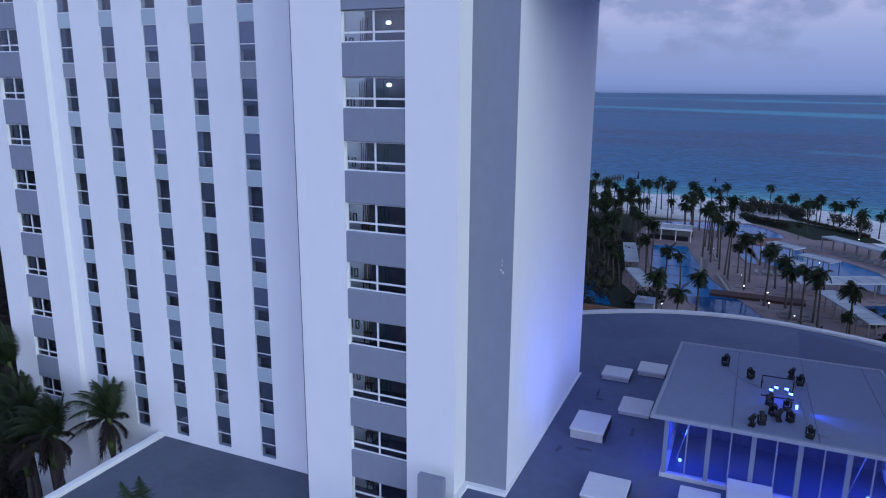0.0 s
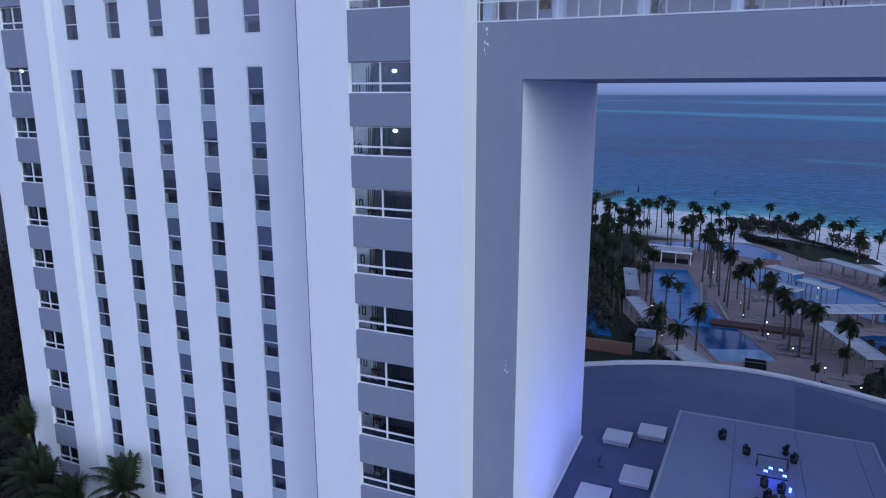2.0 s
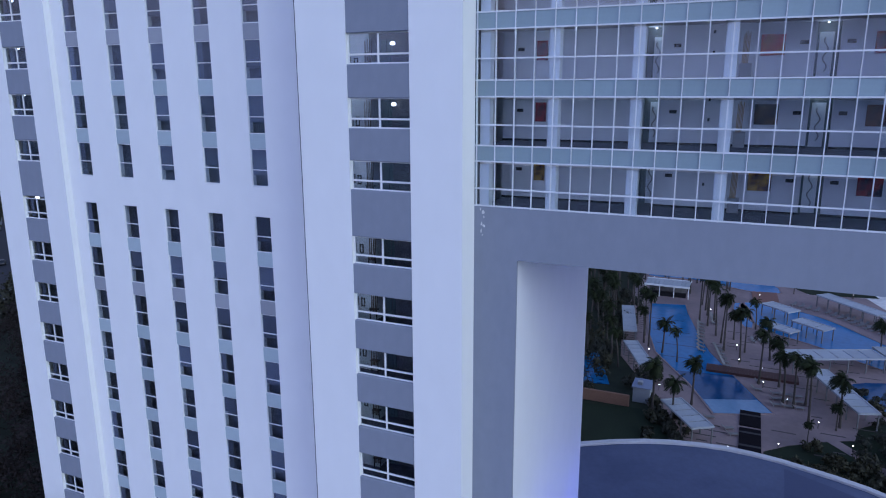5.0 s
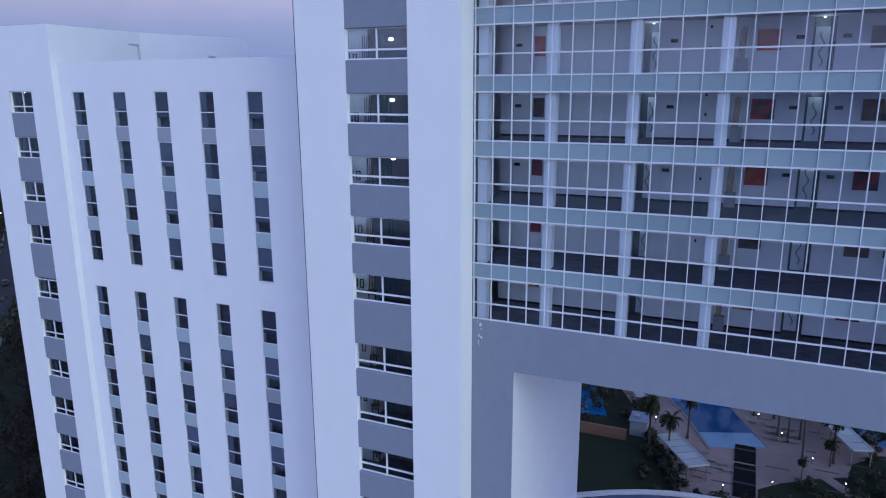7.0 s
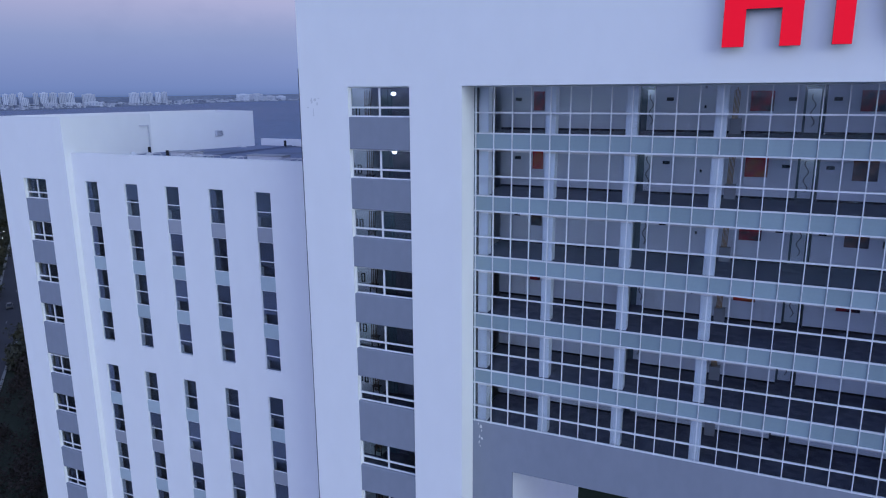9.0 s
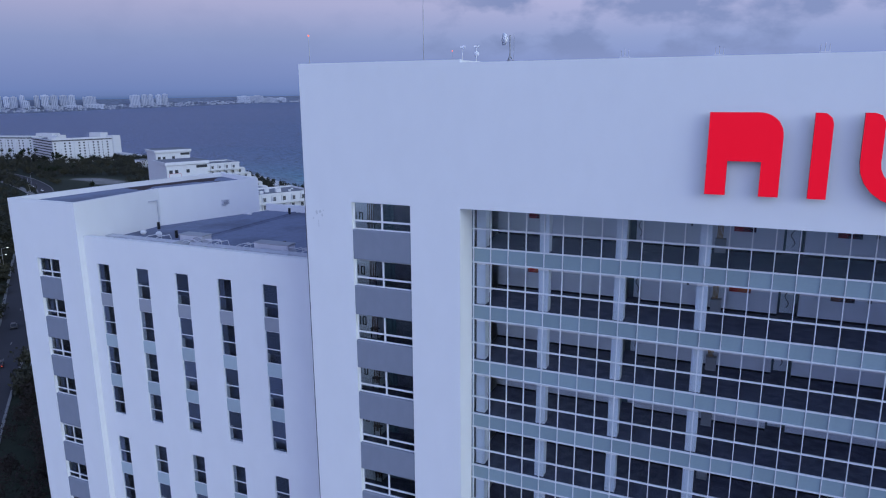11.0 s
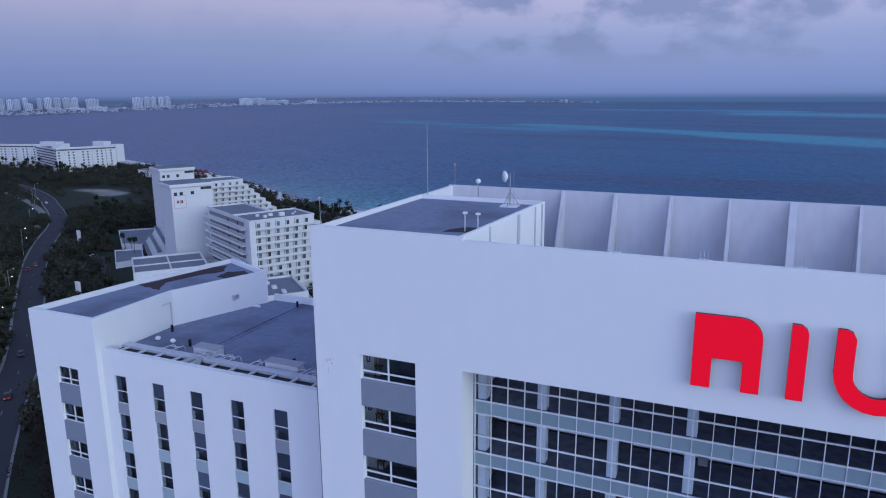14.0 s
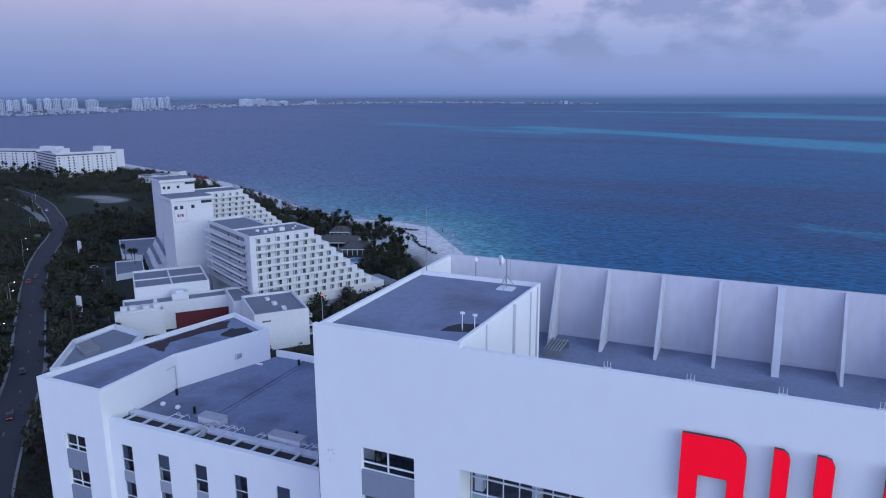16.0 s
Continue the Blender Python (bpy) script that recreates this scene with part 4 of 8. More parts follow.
for r in ((10.9, 13.1, 20.2, 22.2, 0.48), (13.4, 15.6, 22.2, 24.3, 0.48), (13.2, 15.4, 14.5, 16.95, 0.4), (10.85, 13.1, 9.7, 12.6, 0.75), (13.15, 15.6, 2.6, 5.2, 0.55), (18.2, 20.4, 3.4, 6.0, 0.5), (20.65, 23.0, 4.9, 7.2, 0.9)):
    daybed(*r)

# pavilion
pav = thing("terrace_pavilion", "flat-roofed glazed pavilion glowing with blue light", "pavilion", (23, 13, FLOOR))
roof_pts = [(16.2, 6.7), (30.4, 6.7), (29.7, 20.05), (16.7, 20.05)]
PROOF = material("pavilion_membrane", (0.19, 0.225, 0.33), 0.7, var=0.07, scale=0.3, grain=4, bump=0.05)
part("roof", prism([(16.25, 6.75), (30.35, 6.75), (29.65, 20.0), (16.75, 20.0)], -5.14, -5.0), PROOF, pav, "pale grey membrane roof")
part("roof_edge", rim(roof_pts, 0.22, -5.17, -4.93), material("pale_roof_edge", (0.28, 0.31, 0.39), 0.7, var=0.08, scale=0.5, grain=4), pav, "pale raised roof edge")
for a, b in (((20.6, 7.0), (20.75, 19.8)), ((25.0, 7.0), (24.7, 19.8)), ((28.9, 7.0), (28.4, 19.8))):
    bm = bmesh.new()
    tube(bm, (a[0], a[1], -4.985), (b[0], b[1], -4.995), 0.012, 0.012, 5)
    part("roof_seam", bm, seam, pav)
part("base_kerb", boxes((16.9, 29.6, 7.3, 7.7, FLOOR, -8.85), (16.9, 17.3, 7.7, 19.6, FLOOR, -8.85), (29.2, 29.6, 7.7, 19.6, FLOOR, -8.85), (17.3, 29.2, 19.2, 19.6, FLOOR, -8.85)), DULLWHITE, pav)
part("pavilion_floor", boxes((17.3, 29.2, 7.7, 19.2, FLOOR, FLOOR + 0.05)), material("pavilion_boards", (0.14, 0.15, 0.2), 0.6, var=0.2, scale=1, grain=6), pav)
part("back_wall", boxes((17.3, 29.2, 13.2, 13.3, FLOOR, -5.15)), material("pavilion_drape", (0.09, 0.10, 0.17), 0.8, var=0.35, scale=1.5, grain=9, stretch=(4, 4, 0.2)), pav)
post_m = to_mesh("post", bevel(boxes((-0.13, 0.13, -0.12, 0.12, 0, 3.7)), 0.015), PROOF)
thin_m = to_mesh("mullion", boxes((-0.035, 0.035, -0.05, 0.05, 0, 3.7)), GREY)
gl_m = to_mesh("glass_pane", boxes((0.05, 1.1, -0.008, 0.008, 0, 3.7)), CURTPANE)
for i in range(6):
    x = 17.1 + 2.36 * i
    link("post", post_m, pav, (x, 7.5, -8.85))
    if i < 5:
        link("mullion", thin_m, pav, (x + 1.18, 7.5, -8.85))
        for dx in (0.02, 1.2):
            p = link("glass_pane", gl_m, pav, (x + dx, 7.5, -8.85))
for y in (10.4, 13.3, 16.2, 19.3):
    link("post", post_m, pav, (17.1, y, -8.85))
    link("post", post_m, pav, (29.4, y, -8.85))
part("side_glass", boxes((17.09, 17.11, 7.7, 19.3, -8.85, -5.3)), CURTPANE, pav)
# light bars inside
for x0, x1, y, z in ((19.6, 21.2, 11.8, -7.2), (19.4, 21.0, 11.5, -6.4), (24.2, 26.6, 12.0, -6.8)):
    part("light_bar", boxes((x0, x1, y, y + 0.06, z, z + 0.06)), LAMPBLUE, pav)
part("floor_spot", ball(bmesh.new(), (17.9, 9.3, -8.85), 0.12), LAMPBLUE, pav)
part("floor_spot", ball(bmesh.new(), (28.0, 9.3, -8.85), 0.12), LAMPBLUE, pav)
for x0, x1 in ((17.7, 18.5), (27.0, 27.9)):
    bm = tube(bmesh.new(), (x0, 9.3, -8.8), (x1, 9.6, -5.5), 0.03, 0.05, 6)
    part("truss_tube", bm, METAL, pav)

# stage lamps on the pavilion roof
stage = thing("stage_lamp", "black moving-head stage lamp on the pavilion roof", "stage lamp", (0, 0, 0), "roof stage lamps")
part("base", bevel(boxes((-0.24, 0.24, -0.2, 0.2, 0, 0.22)), 0.03), BLACK, stage)
part("yoke", boxes((-0.3, -0.22, -0.08, 0.08, 0.22, 0.75), (0.22, 0.3, -0.08, 0.08, 0.22, 0.75), (-0.3, 0.3, -0.08, 0.08, 0.22, 0.28)), BLACK, stage)
hd = bmesh.new()
tube(hd, (0, 0.16, 0.42), (0, -0.18, 0.92), 0.2, 0.16, 10)
part("head", hd, BLACK, stage, smooth=False)
part("lens", tube(bmesh.new(), (0, -0.18, 0.92), (0, -0.19, 0.935), 0.13, 0.13, 10), material("lamp_lens", (0.05, 0.055, 0.07), 0.1, var=0.05), stage)
for i, (x, y, a) in enumerate(((19.9, 16.5, 20), (21.5, 14.85, -30), (23.95, 15.95, 60), (24.4, 14.95, 10), (22.55, 10.98, 140), (22.7, 9.55, 30), (23.5, 10.66, 15), (23.6, 9.1, -40), (23.0, 8.95, 100), (21.6, 7.63, 75), (22.1, 8.1, 200), (24.5, 7.45, -20))):
    m = pose(x, y, -4.99, 0, 0, a) @ Matrix.Scale(0.9, 4)
    if i == 0:
        stage.matrix_basis = m
        src = stage
    else:
        copy_thing(src, m)
rack = thing("lamp_rack", "black steel rack with four lit blue led lamps", "stage lamp", (23, 13.4, -5))
part("frame", boxes((22.1, 22.16, 13.5, 13.56, -5, -4.1), (23.9, 23.96, 13.5, 13.56, -5, -4.1), (22.1, 23.96, 13.5, 13.56, -4.16, -4.1), (22.1, 23.96, 12.3, 12.36, -5, -4.94), (22.1, 22.16, 12.3, 13.5, -4.16, -4.1), (23.9, 23.96, 12.3, 13.5, -4.16, -4.1)), BLACK, rack)
for x, y, z in ((22.62, 12.2, -4.5), (22.92, 12.7, -4.5), (23.5, 12.7, -4.5), (23.7, 12.0, -4.5)):
    bm = tube(bmesh.new(), (x, y, z), (x + 0.03, y - 0.2, z + 0.1), 0.14, 0.16, 10)
    l = part("led_lamp", bm, BLACK, rack)
    part("led_face", boxes((x - 0.12, x + 0.12, y - 0.24, y - 0.21, z + 0.02, z + 0.18)), LAMPBLUE, l)
part("flood_face", boxes((23.95, 24.08, 10.78, 10.93, -4.9, -4.65)), LAMPBLUE, rack)
for a, b in (((20.1, 16.0), (21.2, 14.2)), ((21.2, 14.2), (22.3, 13.4)), ((24.3, 13.0), (24.6, 8.2)), ((24.6, 8.2), (25.6, 7.9))):
    t = thing("power_cable", "grey power cable lying on the pavilion roof", "cable", (a[0], a[1], -4.99))
    part("cable", tube(bmesh.new(), (a[0], a[1], -4.97), (b[0], b[1], -4.97), 0.018, 0.018, 5), METAL, t)

# ---- roof equipment on the main block and the wing ----


def mast(name, label, x, y, z0, z1, r=0.03, top=None, mat=METAL):
    m = thing(name, label, "mast", (x, y, z0))
    part("pole", tube(bmesh.new(), (x, y, z0), (x, y, z1), r, r * 0.6, 6), mat, m)
    if top:
        part("beacon", ball(bmesh.new(), (x, y, z1 + 0.06), 0.05, 8), top, m, "small beacon lamp")
    return m


mast("radio_mast", "thin tall whip antenna on the roof kerb", -2.25, 14.6, 48.6, 54.4, 0.042)
mast("obstruction_lamp", "thin post with a small red beacon", -2.96, 0.9, 48.9, 50.6, 0.025, LAMPRED)
mast("obstruction_lamp", "thin post with a small red beacon", -2.6, 20.82, 49.05, 50.75, 0.025, LAMPRED)
for x, y in ((5.5, 3.2), (6.35, 3.1)):
    s = thing("sensor_post", "short white post with a camera head", "post", (x, y, 48.75))
    part("pole", tube(bmesh.new(), (x, y, 48.7), (x, y, 49.85), 0.025), FRAME, s)
    part("camera_head", boxes((x - 0.12, x + 0.14, y - 0.06, y + 0.06, 49.85, 49.97)), FRAME, s)
g = thing("globe_lamp", "white globe lamp on a steel post", "lamp", (1.7, 15.2, 43.05))
part("post", tube(bmesh.new(), (1.7, 15.2, 43.05), (1.7, 15.2, 50.0), 0.05), METAL, g)
part("globe", ball(bmesh.new(), (1.7, 15.2, 50.2), 0.2, 10), FRAME, g)
dish = thing("microwave_dish", "white drum dish on a steel tripod at the penthouse roof", "antenna", (5.0, 12.9, 48.8))
bm = bmesh.new()
tube(bm, (5.0, 12.9, 48.8), (5.0, 12.9, 51.2), 0.05)
for dx, dy in ((0.6, 0.4), (-0.6, 0.4), (0.0, -0.65)):
    tube(bm, (5.0 + dx, 12.9 + dy, 48.8), (5.0, 12.9, 49.9), 0.03)
part("tripod", bm, METAL, dish)
part("ballast", boxes((4.4, 5.6, 12.4, 13.4, 48.8, 48.9)), FRAME, dish)
bm = bmesh.new()
tube(bm, (4.86, 12.8, 50.95), (4.72, 12.71, 50.95), 0.12, 0.4, 18)
tube(bm, (4.72, 12.71, 50.95), (4.6, 12.63, 50.95), 0.4, 0.4, 18)
part("dish", bm, FRAME, dish, smooth=True)
part("whip", tube(bmesh.new(), (5.25, 13.0, 49.0), (5.25, 13.0, 51.3), 0.015), METAL, dish)

for x0, x1, y0, y1, h in ((-19.3, -17.0, 6.2, 7.2, 0.62), (-12.0, -9.0, 5.95, 6.85, 0.6)):
    u_ = thing("roof_fan", "weathered white box housing of a roof fan", "ventilator", ((x0 + x1) / 2, (y0 + y1) / 2, 36.35))
    part("housing", bevel(boxes((x0, x1, y0, y1, 36.35, 36.35 + h)), 0.04), DULLWHITE, u_)
    part("lid", bevel(boxes((x0 - 0.06, x1 + 0.06, y0 - 0.06, y1 + 0.06, 36.35 + h, 36.42 + h)), 0.02), DUCTM, u_, "grey metal lid")
    for i in range(4):
        bx = x0 + 0.4 + (x1 - x0 - 0.8) * i / 3
        part("bolt", tube(bmesh.new(), (bx, y0 - 0.03, 36.5), (bx, y0 + 0.02, 36.5), 0.05, 0.05, 6), METAL, u_)
for x0, x1 in ((-21.6, -20.6), (-16.6, -15.9), (-15.6, -14.9), (-12.9, -12.3), (-8.9, -8.3), (-7.9, -7.3)):
    u_ = thing("roof_bracket", "pale bent steel bracket over the walkway kerb", "bracket", (x0, 5.8, 36.35))
    for x in (x0, x1):
        part("rail", bent_tube(bmesh.new(), [(x, 5.1, 36.66), (x, 5.12, 36.8), (x + 0.1, 5.3, 36.88), (x + 0.2, 6.3, 36.86), (x + 0.22, 6.4, 36.7), (x + 0.23, 6.45, 36.36)], 0.032, 6), DULLWHITE, u_)
    part("crossbar", tube(bmesh.new(), (x0 + 0.15, 5.9, 36.87), (x1 + 0.15, 5.9, 36.87), 0.04, 0.04, 6), DULLWHITE, u_)
u_ = thing("roof_duct", "grey bulging air duct lying across the roof gutter", "duct", (-17.8, 4.6, 36.4))
bend = bent_tube(bmesh.new(), [(-18.6 + 0.16 * i, 4.2 + 1.3 * math.sin(math.pi * i / 10) ** 2, 36.4 + 0.25 * math.sin(math.pi * i / 10)) for i in range(11)], 0.22, 12)
part("duct", bend, DUCTM, u_)
for j in range(3):
    arc_ = [(-17.6 + 0.16 * j + 0.55 * math.cos(t), 5.2 + 0.35 * j, 36.4 + (0.42 + 0.06 * j) * math.sin(t)) for t in (radians(15 * i) for i in range(13))]
    part("cable_loop", bent_tube(bmesh.new(), arc_, 0.04, 6), DULLWHITE if j < 2 else METAL, u_, "looped pale cable")
for x, y in ((-24.42, 7.5), (-22.74, 7.5)):
    u_ = thing("roof_vent", "small white round roof vent", "ventilator", (x, y, 36.35))
    part("cap", ball(bmesh.new(), (x, y, 36.55), 0.25, 8, 0.8), FRAME, u_)
for x, y in ((-20.87, 7.5), (-19.0, 19.9), (-10.27, 7.3), (-25.0, 9.7)):
    u_ = thing("vent_pipe", "short dark vent pipe", "ventilator", (x, y, 36.35))
    part("pipe", tube(bmesh.new(), (x, y, 36.3), (x, y, 36.95), 0.12), BLACK, u_)
part("roof_ridge", boxes((-19.25, -18.95, 7.6, 20.9, 36.35, 36.44), (-18.7, -18.5, 7.6, 20.9, 36.35, 36.40)), ROOF, wing)
part("edge_flashing", boxes((-25.9, -22.4, 18.4, 18.6, 36.35, 36.5)), WHITE, wing)

# ---- land, beach and sea ----
SEA = -25.0
shore = np.array([(420, -160), (260, 60), (150, 150), (95, 185), (59.7, 203.4), (48.2, 220.3), (38.7, 226), (26.6, 237), (15.5, 232.5), (-2.4, 237), (-16.9, 237), (-34, 248), (-70, 270), (-104, 290),
                  (-124, 315), (-146, 343), (-175, 380), (-206, 391), (-250, 388), (-291, 406), (-362, 457), (-467, 521), (-560, 562), (-644, 595), (-738, 632), (-900, 690), (-1300, 820), (-2200, 1000)], float)


def inland(x, y):
    """Metres inland (positive) of the shore line, for arrays."""
    p = np.stack([x, y], -1)[..., None, :]
    a, b = shore[:-1], shore[1:]
    d = b - a
    t = np.clip(((p - a) * d).sum(-1) / (d * d).sum(-1), 0, 1)
    off = p - (a + t[..., None] * d)
    dist = np.sqrt((off ** 2).sum(-1))
    k = dist.argmin(-1)
    cross = d[k, 0] * (y - a[k, 1]) - d[k, 1] * (x - a[k, 0])
    return np.where(cross > 0, 1.0, -1.0) * dist.min(-1)


def grid_mesh(name, X, Y, Z, mat, keep=None, attrs=()):
    n, m = X.shape
    verts = np.stack([X, Y, Z], -1).reshape(-1, 3)
    idx = np.arange(n * m).reshape(n, m)
    quads = np.stack([idx[:-1, :-1], idx[1:, :-1], idx[1:, 1:], idx[:-1, 1:]], -1).reshape(-1, 4)
    if keep is not None:
        ok = keep.reshape(-1)
        quads = quads[ok[quads].any(1)]
    me = bpy.data.meshes.new(name)
    me.from_pydata(verts.tolist(), [], quads.tolist())
    for key, values in attrs:
        me.attributes.new(key, "FLOAT", "POINT").data.foreach_set("value", values.reshape(-1).astype(np.float32))
    me.materials.append(mat)
    me.shade_smooth()
    return me


def blended(name, key, pairs, rough, scales, bump=0.0, spec=0.3, wave=None, bands=None, contrast=(0.75, 1.2)):
    """Colour ramp over a mesh attribute, broken by noise at two scales."""
    m = bpy.data.materials.new(name)
    m.use_nodes = True
    ns, ln = m.node_tree.nodes, m.node_tree.links
    b = ns["Principled BSDF"]
    b.inputs["Roughness"].default_value = rough
    b.inputs["Specular IOR Level"].default_value = spec
    at = ns.new("ShaderNodeAttribute")
    at.attribute_name = key
    geo = ns.new("ShaderNodeNewGeometry")
    n1 = ns.new("ShaderNodeTexNoise")
    n1.inputs["Scale"].default_value = scales[0]
    n1.inputs["Detail"].default_value = 6
    n2 = ns.new("ShaderNodeTexNoise")
    n2.inputs["Scale"].default_value = scales[1]
    n2.inputs["Detail"].default_value = 4
    mp = ns.new("ShaderNodeMapping")
    mp.inputs["Scale"].default_value = wave or (1, 1, 1)
    mp.inputs["Rotation"].default_value = (0, 0, radians(-20))
    ln.new(geo.outputs["Position"], mp.inputs[0])
    ln.new(mp.outputs[0], n1.inputs["Vector"])
    ln.new(mp.outputs[0], n2.inputs["Vector"])
    ad = ns.new("ShaderNodeMath")
    ad.operation = "MULTIPLY_ADD"
    ad.inputs[1].default_value = scales[2]
    ln.new(n1.outputs["Fac"], ad.inputs[0])
    ln.new(at.outputs["Fac"], ad.inputs[2])
    sb = ns.new("ShaderNodeMath")
    sb.operation = "SUBTRACT"
    sb.inputs[1].default_value = scales[2] * 0.5
    ln.new(ad.outputs[0], sb.inputs[0])
    rp = ns.new("ShaderNodeValToRGB")
    els = rp.color_ramp.elements
    els[0].position, els[0].color = pairs[0][0], (*pairs[0][1], 1)
    els[1].position, els[1].color = pairs[-1][0], (*pairs[-1][1], 1)
    for pos, col in pairs[1:-1]:
        els.new(pos).color = (*col, 1)
    ln.new(sb.outputs[0], rp.inputs[0])
    colour = rp.outputs[0]
    if bands:
        # patches: an attribute (0: everywhere), broken by long streaks of noise, mixes in a colour
        for attr, tint, size, lo, hi in bands:
            nb = ns.new("ShaderNodeTexNoise")
            nb.inputs["Scale"].default_value = size
            nb.inputs["Detail"].default_value = 5
            mb = ns.new("ShaderNodeMapping")
            mb.inputs["Scale"].default_value = (0.2, 1, 1)
            mb.inputs["Rotation"].default_value = (0, 0, radians(30))
            ln.new(geo.outputs["Position"], mb.inputs[0])
            ln.new(mb.outputs[0], nb.inputs["Vector"])
            value = nb.outputs["Fac"]
            if attr:
                ab = ns.new("ShaderNodeAttribute")
                ab.attribute_name = attr
                sm = ns.new("ShaderNodeMath")
                sm.operation = "MULTIPLY_ADD"
                sm.inputs[1].default_value = 0.7
                ln.new(nb.outputs["Fac"], sm.inputs[0])
                ln.new(ab.outputs["Fac"], sm.inputs[2])
                value = sm.outputs[0]
            rb = ns.new("ShaderNodeMapRange")
            rb.interpolation_type = "SMOOTHSTEP"
            rb.inputs["From Min"].default_value, rb.inputs["From Max"].default_value = lo, hi
            ln.new(value, rb.inputs["Value"])
            mxb = ns.new("ShaderNodeMixRGB")
            mxb.inputs["Color2"].default_value = (*tint, 1)
            ln.new(rb.outputs[0], mxb.inputs["Fac"])
            ln.new(colour, mxb.inputs["Color1"])
            colour = mxb.outputs[0]
    mr = ns.new("ShaderNodeMapRange")
    mr.inputs["From Min"].default_value, mr.inputs["From Max"].default_value = 0.3, 0.7
    mr.inputs["To Min"].default_value, mr.inputs["To Max"].default_value = contrast
    ln.new(n2.outputs["Fac"], mr.inputs["Value"])
    mu = ns.new("ShaderNodeMixRGB")
    mu.blend_type = "MULTIPLY"
    mu.inputs["Fac"].default_value = 1
    ln.new(colour, mu.inputs["Color1"])
    ln.new(mr.outputs[0], mu.inputs["Color2"])
    ln.new(mu.outputs[0], b.inputs["Base Color"])
    if bump:
        bp = ns.new("ShaderNodeBump")
        bp.inputs["Strength"].default_value = bump
        bp.inputs["Distance"].default_value = 0.6
        ln.new(n2.outputs["Fac"], bp.inputs["Height"])
        ln.new(bp.outputs[0], b.inputs["Normal"])
    return m


SEAM = blended("sea_water", "shallow", ((0.0, (0.003, 0.105, 0.222)), (0.35, (0.006, 0.13, 0.245)), (0.62, (0.03, 0.20, 0.27)), (0.86, (0.08, 0.34, 0.37)), (1.0, (0.30, 0.44, 0.46))), 0.4, (0.004, 0.62, 0.16), bump=1.0, spec=0.08, wave=(0.42, 1, 1), contrast=(0.22, 1.72),
               bands=(("", (0.022, 0.075, 0.165), 0.006, 0.48, 0.60), ("sky_sheen", (0.115, 0.150, 0.255), 0.004, 0.45, 1.15), ("bank", (0.03, 0.26, 0.36), 0.009, 0.55, 1.0)))
LAND = blended("land_soil", "sand", ((0.0, (0.018, 0.024, 0.014)), (0.35, (0.03, 0.036, 0.02)), (0.55, (0.35, 0.335, 0.33)), (1.0, (0.62, 0.60, 0.60))), 0.95, (0.03, 0.35, 0.25))

ang = np.linspace(0, 2 * np.pi, 361)
rad = np.concatenate([[0.0], np.linspace(150, 460, 64), 460 * (4930 / 460) ** (np.arange(1, 60) / 59)])
A, R = np.meshgrid(ang, rad, indexing="ij")
SX, SY = R * np.cos(A), R * np.sin(A)
deep = -inland(SX, SY)
shallow = np.clip(1.0 - deep / np.interp(SX, [-230, -50], [280.0, 85.0]), 0, 1) ** 1.7
shallow = np.maximum(shallow, 0.8 * np.exp(-(((SX + 700) / 42) ** 2 + ((SY - 622) / 26) ** 2)))
bearing = np.degrees(np.arctan2(20.3 - SX, SY + 33.5))
rise = np.clip((R - 3300) / 1630, 0, 1) ** 2 * (18 + 16 * np.clip((bearing - 12) / 13, 0, 1))
# sky reflection painted into the water colour, stronger towards the left
sky_sheen = np.clip((0.15 - SX / np.maximum(SY, 1.0)) / 1.3, 0, 1) * (SY > 0) * 0.9


def near_line(ax, ay, bx, by, width):
    """1 on the line from a to b, falling off over the given width."""
    dx, dy = bx - ax, by - ay
    t = np.clip(((SX - ax) * dx + (SY - ay) * dy) / (dx * dx + dy * dy), 0, 1)
    return np.exp(-((SX - ax - t * dx) ** 2 + (SY - ay - t * dy) ** 2) / (width * width))


# sand banks under the deeper water
bank = near_line(420, 1130, 60, 1380, 110) + near_line(60, 1400, -520, 1790, 60) + 0.8 * near_line(900, 2500, 100, 2900, 260) + 0.9 * near_line(160, 3300, -700, 3500, 90)
bank = np.clip(bank + 0.45 * near_line(240, 420, 60, 480, 22) + 0.5 * near_line(-400, 1500, -1000, 1900, 120), 0, 1)
sea = tagged(new("water", grid_mesh("sea", SX, SY, SEA + rise, SEAM, attrs=(("shallow", shallow), ("sky_sheen", sky_sheen), ("bank", bank)))), "rippled blue sea with turquoise shallows", "sea", kind="structure")

gx, gy = np.arange(-1120, 300, 7.0), np.arange(-220, 800, 7.0)
LX, LY = np.meshgrid(gx, gy, indexing="ij")
ins = inland(LX, LY)
LZ = GROUND - 0.02 - 2.6 * (1 - np.clip((ins + 8) / 30, 0, 1) ** 0.8)
sand = np.clip(1.25 - ins / 34.0, 0, 1)
resort = (LX > -40) & (LX < 90)
sand = np.where(resort, np.clip((64 - ins) / 14, 0, 1), sand)
clearing = np.exp(-(((LX + 492) / 50) ** 2 + ((LY - 388) / 20) ** 2)) + 0.8 * np.exp(-(((LX + 462) / 16) ** 2 + ((LY - 372) / 14) ** 2))
sand = np.maximum(sand, np.clip(clearing * 0.9 - 0.3, 0, 0.47))
point = 1.3 * np.exp(-(((LX + 165) / 44) ** 2 + ((LY - 338) / 50) ** 2))
sand = np.maximum(sand, point)
